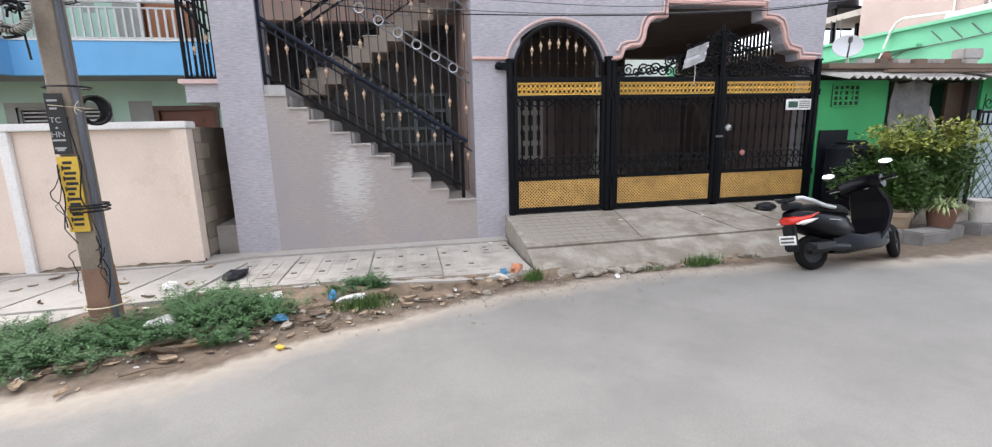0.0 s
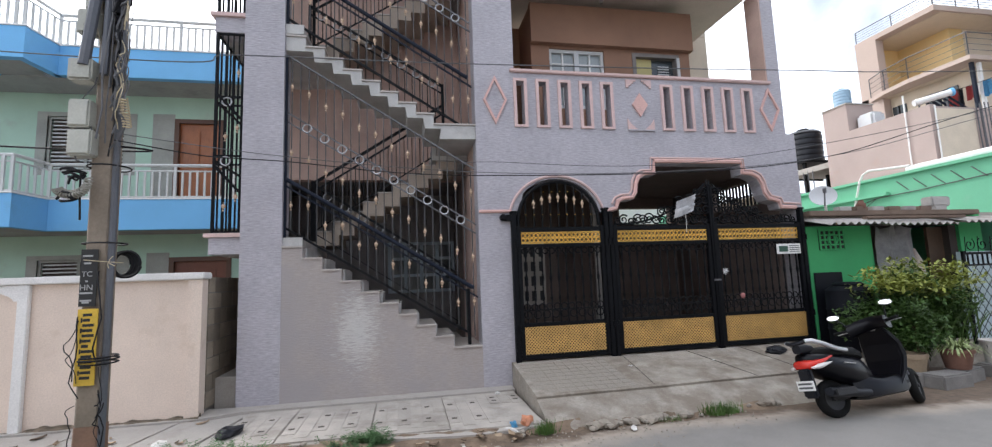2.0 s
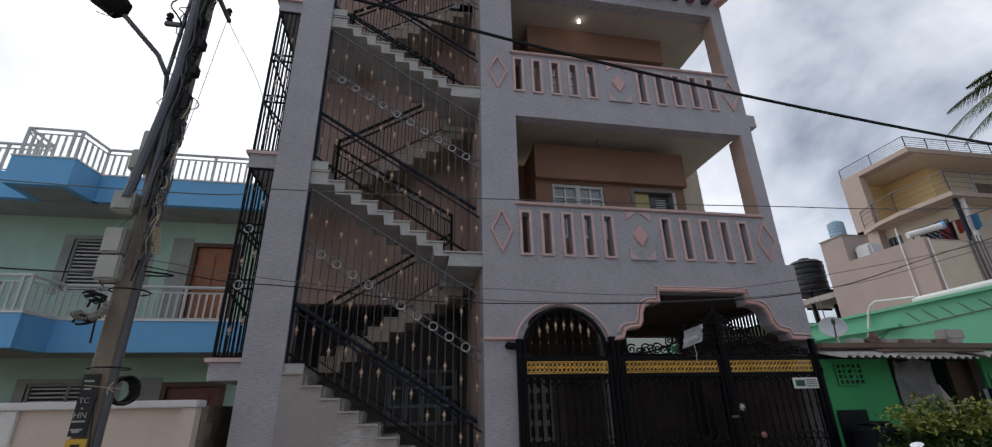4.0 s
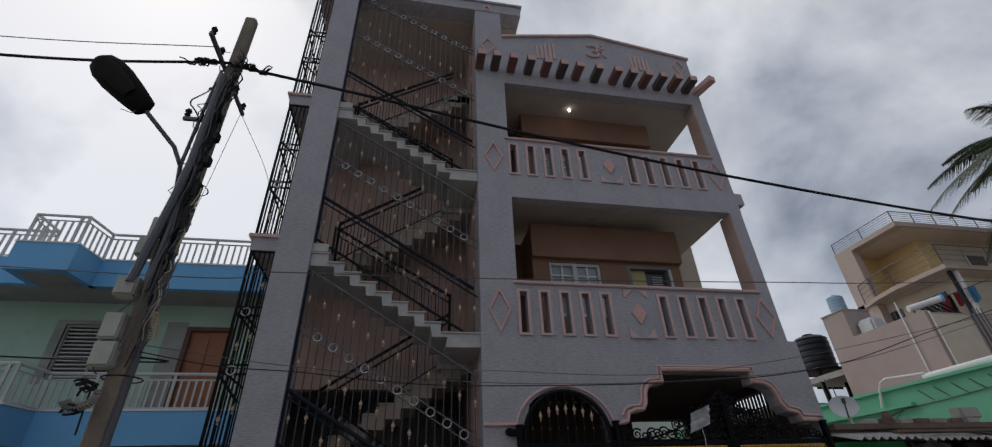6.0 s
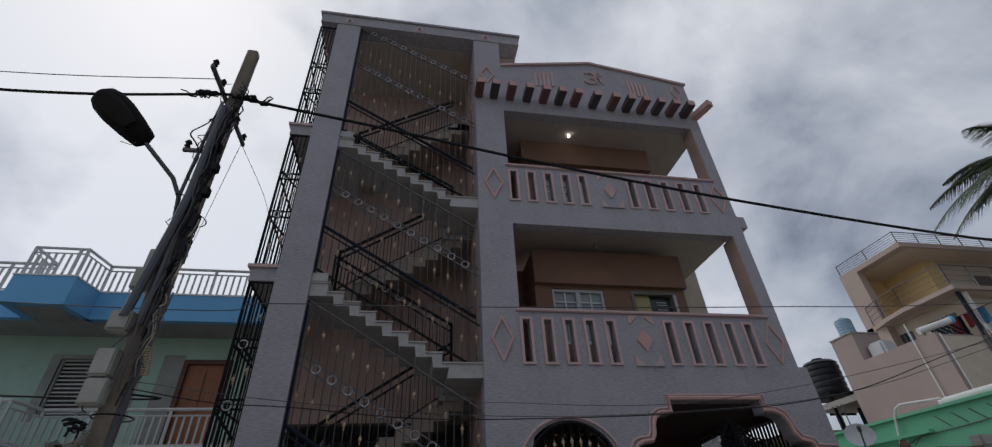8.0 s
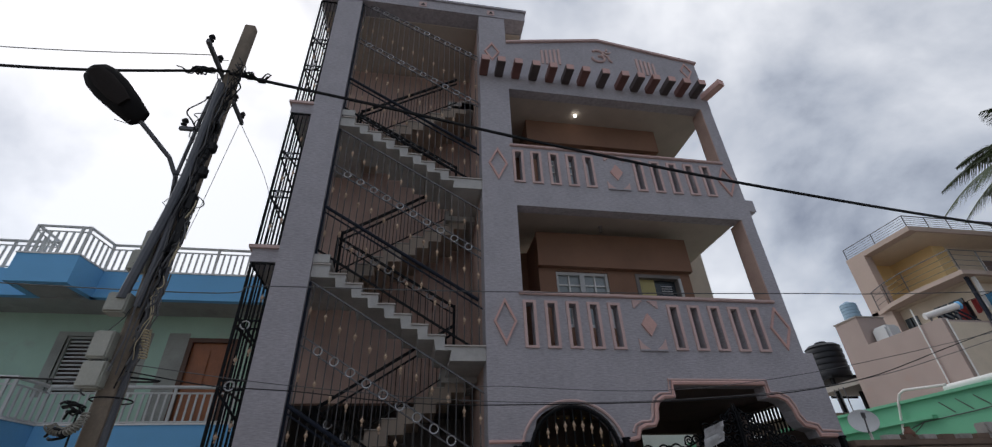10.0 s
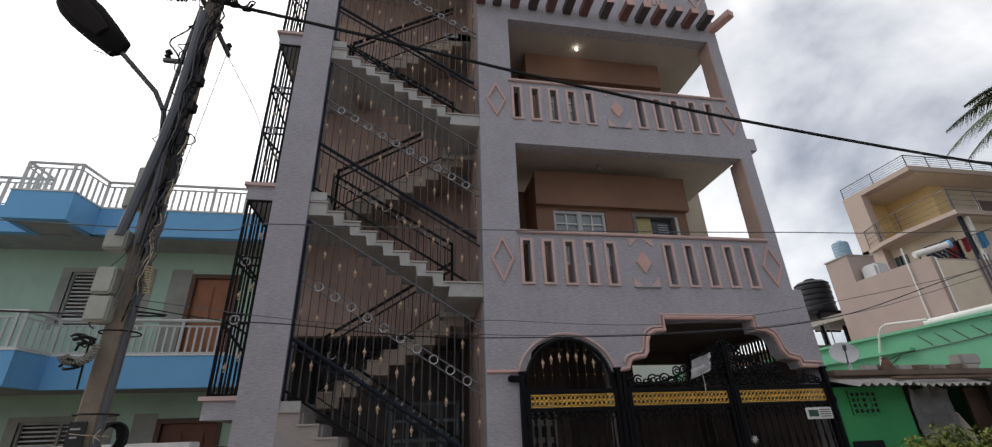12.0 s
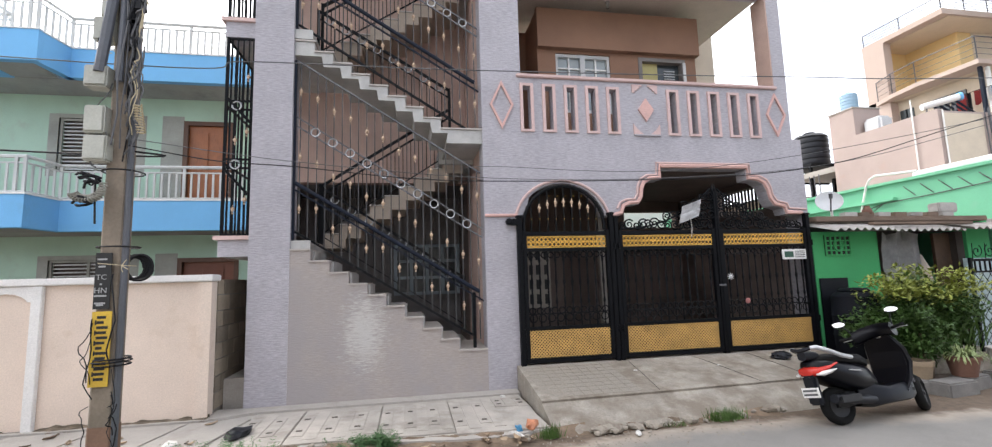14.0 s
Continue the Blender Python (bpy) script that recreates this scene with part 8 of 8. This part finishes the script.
crumple("plastic_bag", -3.44, -1.12, -0.01, 0.17, 0.10, 0.06, BLACK_PLASTIC, "black plastic bag lying on the pavement", "bag", 1)
b = bx(bmesh.new(), -0.13, 0.13, -0.075, 0.075, 0.0, 0.035)
bmesh.ops.bevel(b, geom=b.edges[:], offset=0.006, segments=1, affect="EDGES")
b.transform(Matrix.Translation((-2.92, -1.84, -0.075)) @ Matrix.Rotation(radians(18), 4, "Z") @ Matrix.Rotation(radians(9), 4, "X"))
single("flat_box", b, PAPER, "flattened white carton on the soil", "carton", "litter")
for i, (x, y, a, ln, w) in enumerate(((-3.45, -2.72, 20, 0.30, 0.10), (-3.28, -2.80, 8, 0.36, 0.05), (-3.36, -2.88, -14, 0.22, 0.07), (-3.18, -2.68, 34, 0.24, 0.08), (-3.9, -3.02, 12, 0.26, 0.06), (-3.52, -2.84, 60, 0.16, 0.09))):
    b, k = bmesh.new(), random.Random(60 + i)
    pr = [[b.verts.new((ln * (u / 5 - 0.5), w * (v / 3 - 0.5) * k.uniform(0.7, 1.2), 0.35 * w * (v / 1.5 - 1) ** 2 + k.uniform(0, 0.012))) for v in range(4)] for u in range(6)]
    for p_, n_ in zip(pr, pr[1:]):
        for v in range(3):
            b.faces.new((p_[v], p_[v + 1], n_[v + 1], n_[v]))
    bmesh.ops.solidify(b, geom=b.faces[:], thickness=0.006)
    b.transform(Matrix.Translation((x, y, -0.10 + 0.012 * (i % 3))) @ Matrix.Rotation(radians(a), 4, "Z"))
    single("palm_husk", b, DRY_LEAF if i % 2 else BARK, "broken dry palm husk heaped on the soil", "husk", "husks")
crumple("paper_scrap", -3.62, -2.34, -0.05, 0.13, 0.08, 0.06, PAPER, "white plastic scrap among the weeds", "paper", 3)
crumple("paper_scrap", -3.98, -1.34, -0.02, 0.12, 0.07, 0.06, PAPER, "white wrapper at the pavement edge", "paper", 4)
crumple("paper_scrap", -2.12, -2.02, -0.08, 0.13, 0.06, 0.05, PAPER, "pale wrapper beside a blue pack", "paper", 5)
crumple("blue_wrapper", -2.31, -1.96, -0.06, 0.04, 0.04, 0.06, BLUE_LITTER, "bright blue crushed pack on the soil", "wrapper", 6)
crumple("blue_wrapper", -2.69, -2.34, -0.09, 0.075, 0.06, 0.035, BLUE_LITTER, "blue wrapper on the soil", "wrapper", 7)
crumple("orange_wrapper", -0.42, -1.62, -0.03, 0.10, 0.06, 0.06, ORANGE_LITTER, "orange-brown wrapper against the ramp", "wrapper", 8)
crumple("paper_scrap", -0.62, -1.72, -0.07, 0.09, 0.03, 0.03, PAPER, "white and blue wrapper at the ramp", "paper", 9)
crumple("blue_wrapper", -0.57, -1.66, -0.05, 0.03, 0.05, 0.05, BLUE_LITTER, "blue wrapper at the ramp", "wrapper", 10)
crumple("orange_wrapper", -0.78, -1.76, -0.09, 0.10, 0.06, 0.03, DRY_LEAF, "brown crushed carton by the ramp", "wrapper", 11)
crumple("paper_scrap", -0.50, -0.42, -0.01, 0.035, 0.03, 0.02, PAPER, "small white scrap on the pavement", "paper", 12)
crumple("paper_scrap", 0.62, -1.93, -0.10, 0.08, 0.03, 0.02, PAPER, "white wrapper below the ramp", "paper", 13)
crumple("plastic_scrap", -2.55, -2.92, -0.105, 0.045, 0.03, 0.02, YELLOW_SIGN, "small yellow plastic scrap", "scrap", 14)
crumple("paper_scrap", 2.55, -0.55, 0.225, 0.03, 0.02, 0.008, PAPER, "tiny white scrap on the ramp", "paper", 15)
crumple("paper_scrap", 1.32, -0.52, 0.225, 0.03, 0.025, 0.01, PAPER, "tiny white scrap on the ramp", "paper", 16)
for i in range(46):
    f = q.random()
    x, y = -4.7 + 3.9 * f, -2.75 + 0.85 * f + q.gauss(0, 0.16)
    s = q.uniform(0.012, 0.06)
    if i % 3 == 0:
        crumple("stone", x, y, -0.10, s, s * 0.7, s * 0.5, STONE, "small rubble stone on the soil", "stone", 20 + i, "stones")
    else:
        curled(x, y, -0.10, s * 1.6, s * 0.8, DRY_LEAF if i % 2 else BARK, "dry curled leaf on the soil", 20 + i)
# broken cartons, leaves and scraps strewn over the soil bank
for i in range(150):
    x = -4.9 + 4.6 * q.random() ** 1.15
    wide = 0.95 if x < -2.4 else max(0.2, 0.95 - 0.42 * (x + 2.4))
    f = q.random()
    y = pavement_edge(x) + 0.03 - (wide + 0.12) * f
    s, z = q.uniform(0.014, 0.045), -0.045 - 0.066 * f ** 0.8
    kind_ = q.random()
    if kind_ < 0.62:
        curled(x, y, z, s * 1.7, s * 0.8, DRY_LEAF if kind_ < 0.32 else BARK, "dry curled leaf on the soil", 90 + i)
    elif kind_ < 0.88:
        crumple("stone", x, y, z, s, s * 0.75, s * 0.5, STONE, "small rubble stone on the soil", "stone", 90 + i, "stones", 1)
    else:
        crumple("paper_scrap", x, y, z, s * 0.9, s * 0.6, s * 0.25, PAPER, "torn pale paper scrap on the soil", "paper", 90 + i, "litter", 1)
for i in range(95):
    x = q.uniform(-4.6, -1.6)
    y = -2.95 + 0.42 * max(0.0, x + 3.4) + q.gauss(0, 0.13)
    s = q.uniform(0.010, 0.034)
    if i % 5 < 3:
        curled(x, y, -0.117, s * 1.8, s * 0.7, (DRY_LEAF, BARK, BARK)[i % 3], "dry curled leaf on the soil", 400 + i)
    else:
        crumple("stone" if i % 5 == 3 else "paper_scrap", x, y, -0.115, s, s * 0.7, s * 0.4, STONE if i % 5 == 3 else PAPER if i % 2 else DRY_LEAF, "small rubble stone on the soil" if i % 5 == 3 else "torn pale paper scrap on the soil",
                "stone" if i % 5 == 3 else "paper", 400 + i, "stones" if i % 5 == 3 else "litter", 1)
for i in range(16):
    x, y = q.uniform(-5.6, -3.7), q.uniform(-1.7, -0.5)
    s = q.uniform(0.02, 0.05)
    curled(x, y, -0.032, s * 1.8, s * 0.6, BARK if i % 2 else DRY_LEAF, "dry leaf blown onto the pavement", 260 + i)
for x, y, s in ((-2.95, -2.62, 0.10), (-2.35, -2.35, 0.05), (-2.6, -2.5, 0.07)):
    crumple("stone", x, y, -0.10, s, s * 0.6, s * 0.4, STONE, "flat pale stone on the soil", "stone", x * 7, "stones")
for x, y, s in ((-4.35, -2.75, 0.08), (-3.9, -2.95, 0.09), (-3.3, -2.95, 0.08), (-3.55, -2.72, 0.08), (-3.75, -3.3, 0.06), (-3.05, -2.45, 0.11), (-3.15, -2.5, 0.09), (-2.9, -2.4, 0.08), (-4.1, -3.15, 0.08)):
    curled(x, y, -0.105, s, s * 0.5, DRY_LEAF, "large torn dry husk at the road edge", int(x * 100))
for i, (x, y, a, ln) in enumerate(((-4.3, -3.2, 10, 0.28), (-3.35, -3.12, 14, 0.32), (-3.1, -2.66, -8, 0.30), (-2.4, -2.15, 12, 0.35), (-2.2, -2.55, 20, 0.14))):
    d_ = Vector((math.cos(radians(a)), math.sin(radians(a)), 0)) * ln / 2
    p = Vector((x, y, -0.095))
    single("twig", shape(tube, [p - d_, p + Vector((0, 0.015, 0.01)), p + d_], 0.008, 5, 0.004), BARK, "dry twig on the ground", "twig", "twigs")
b = bmesh.new()
for i in range(900):
    f = q.random()
    x, y = -5 + 7.2 * f, -2.75 + 1.0 * f + q.gauss(0, 0.25)
    if y > -1.75 + 0.03 * x and x > -0.3:
        continue
    s = q.uniform(0.004, 0.016)
    p = Vector((x, y, -0.108))
    vs = [b.verts.new(p + Vector((s * q.uniform(0.6, 1.2) * math.cos(a), s * q.uniform(0.6, 1.2) * math.sin(a), 0))) for a in (0.3, 1.9, 3.4, 4.9)]
    t_ = b.verts.new(p + Vector((0, 0, s * 0.9)))
    for k in range(4):
        b.faces.new((vs[k], vs[(k + 1) % 4], t_))
single("gravel", b, STONE, "loose grit and gravel along the road edge", "gravel", kind="stuff")
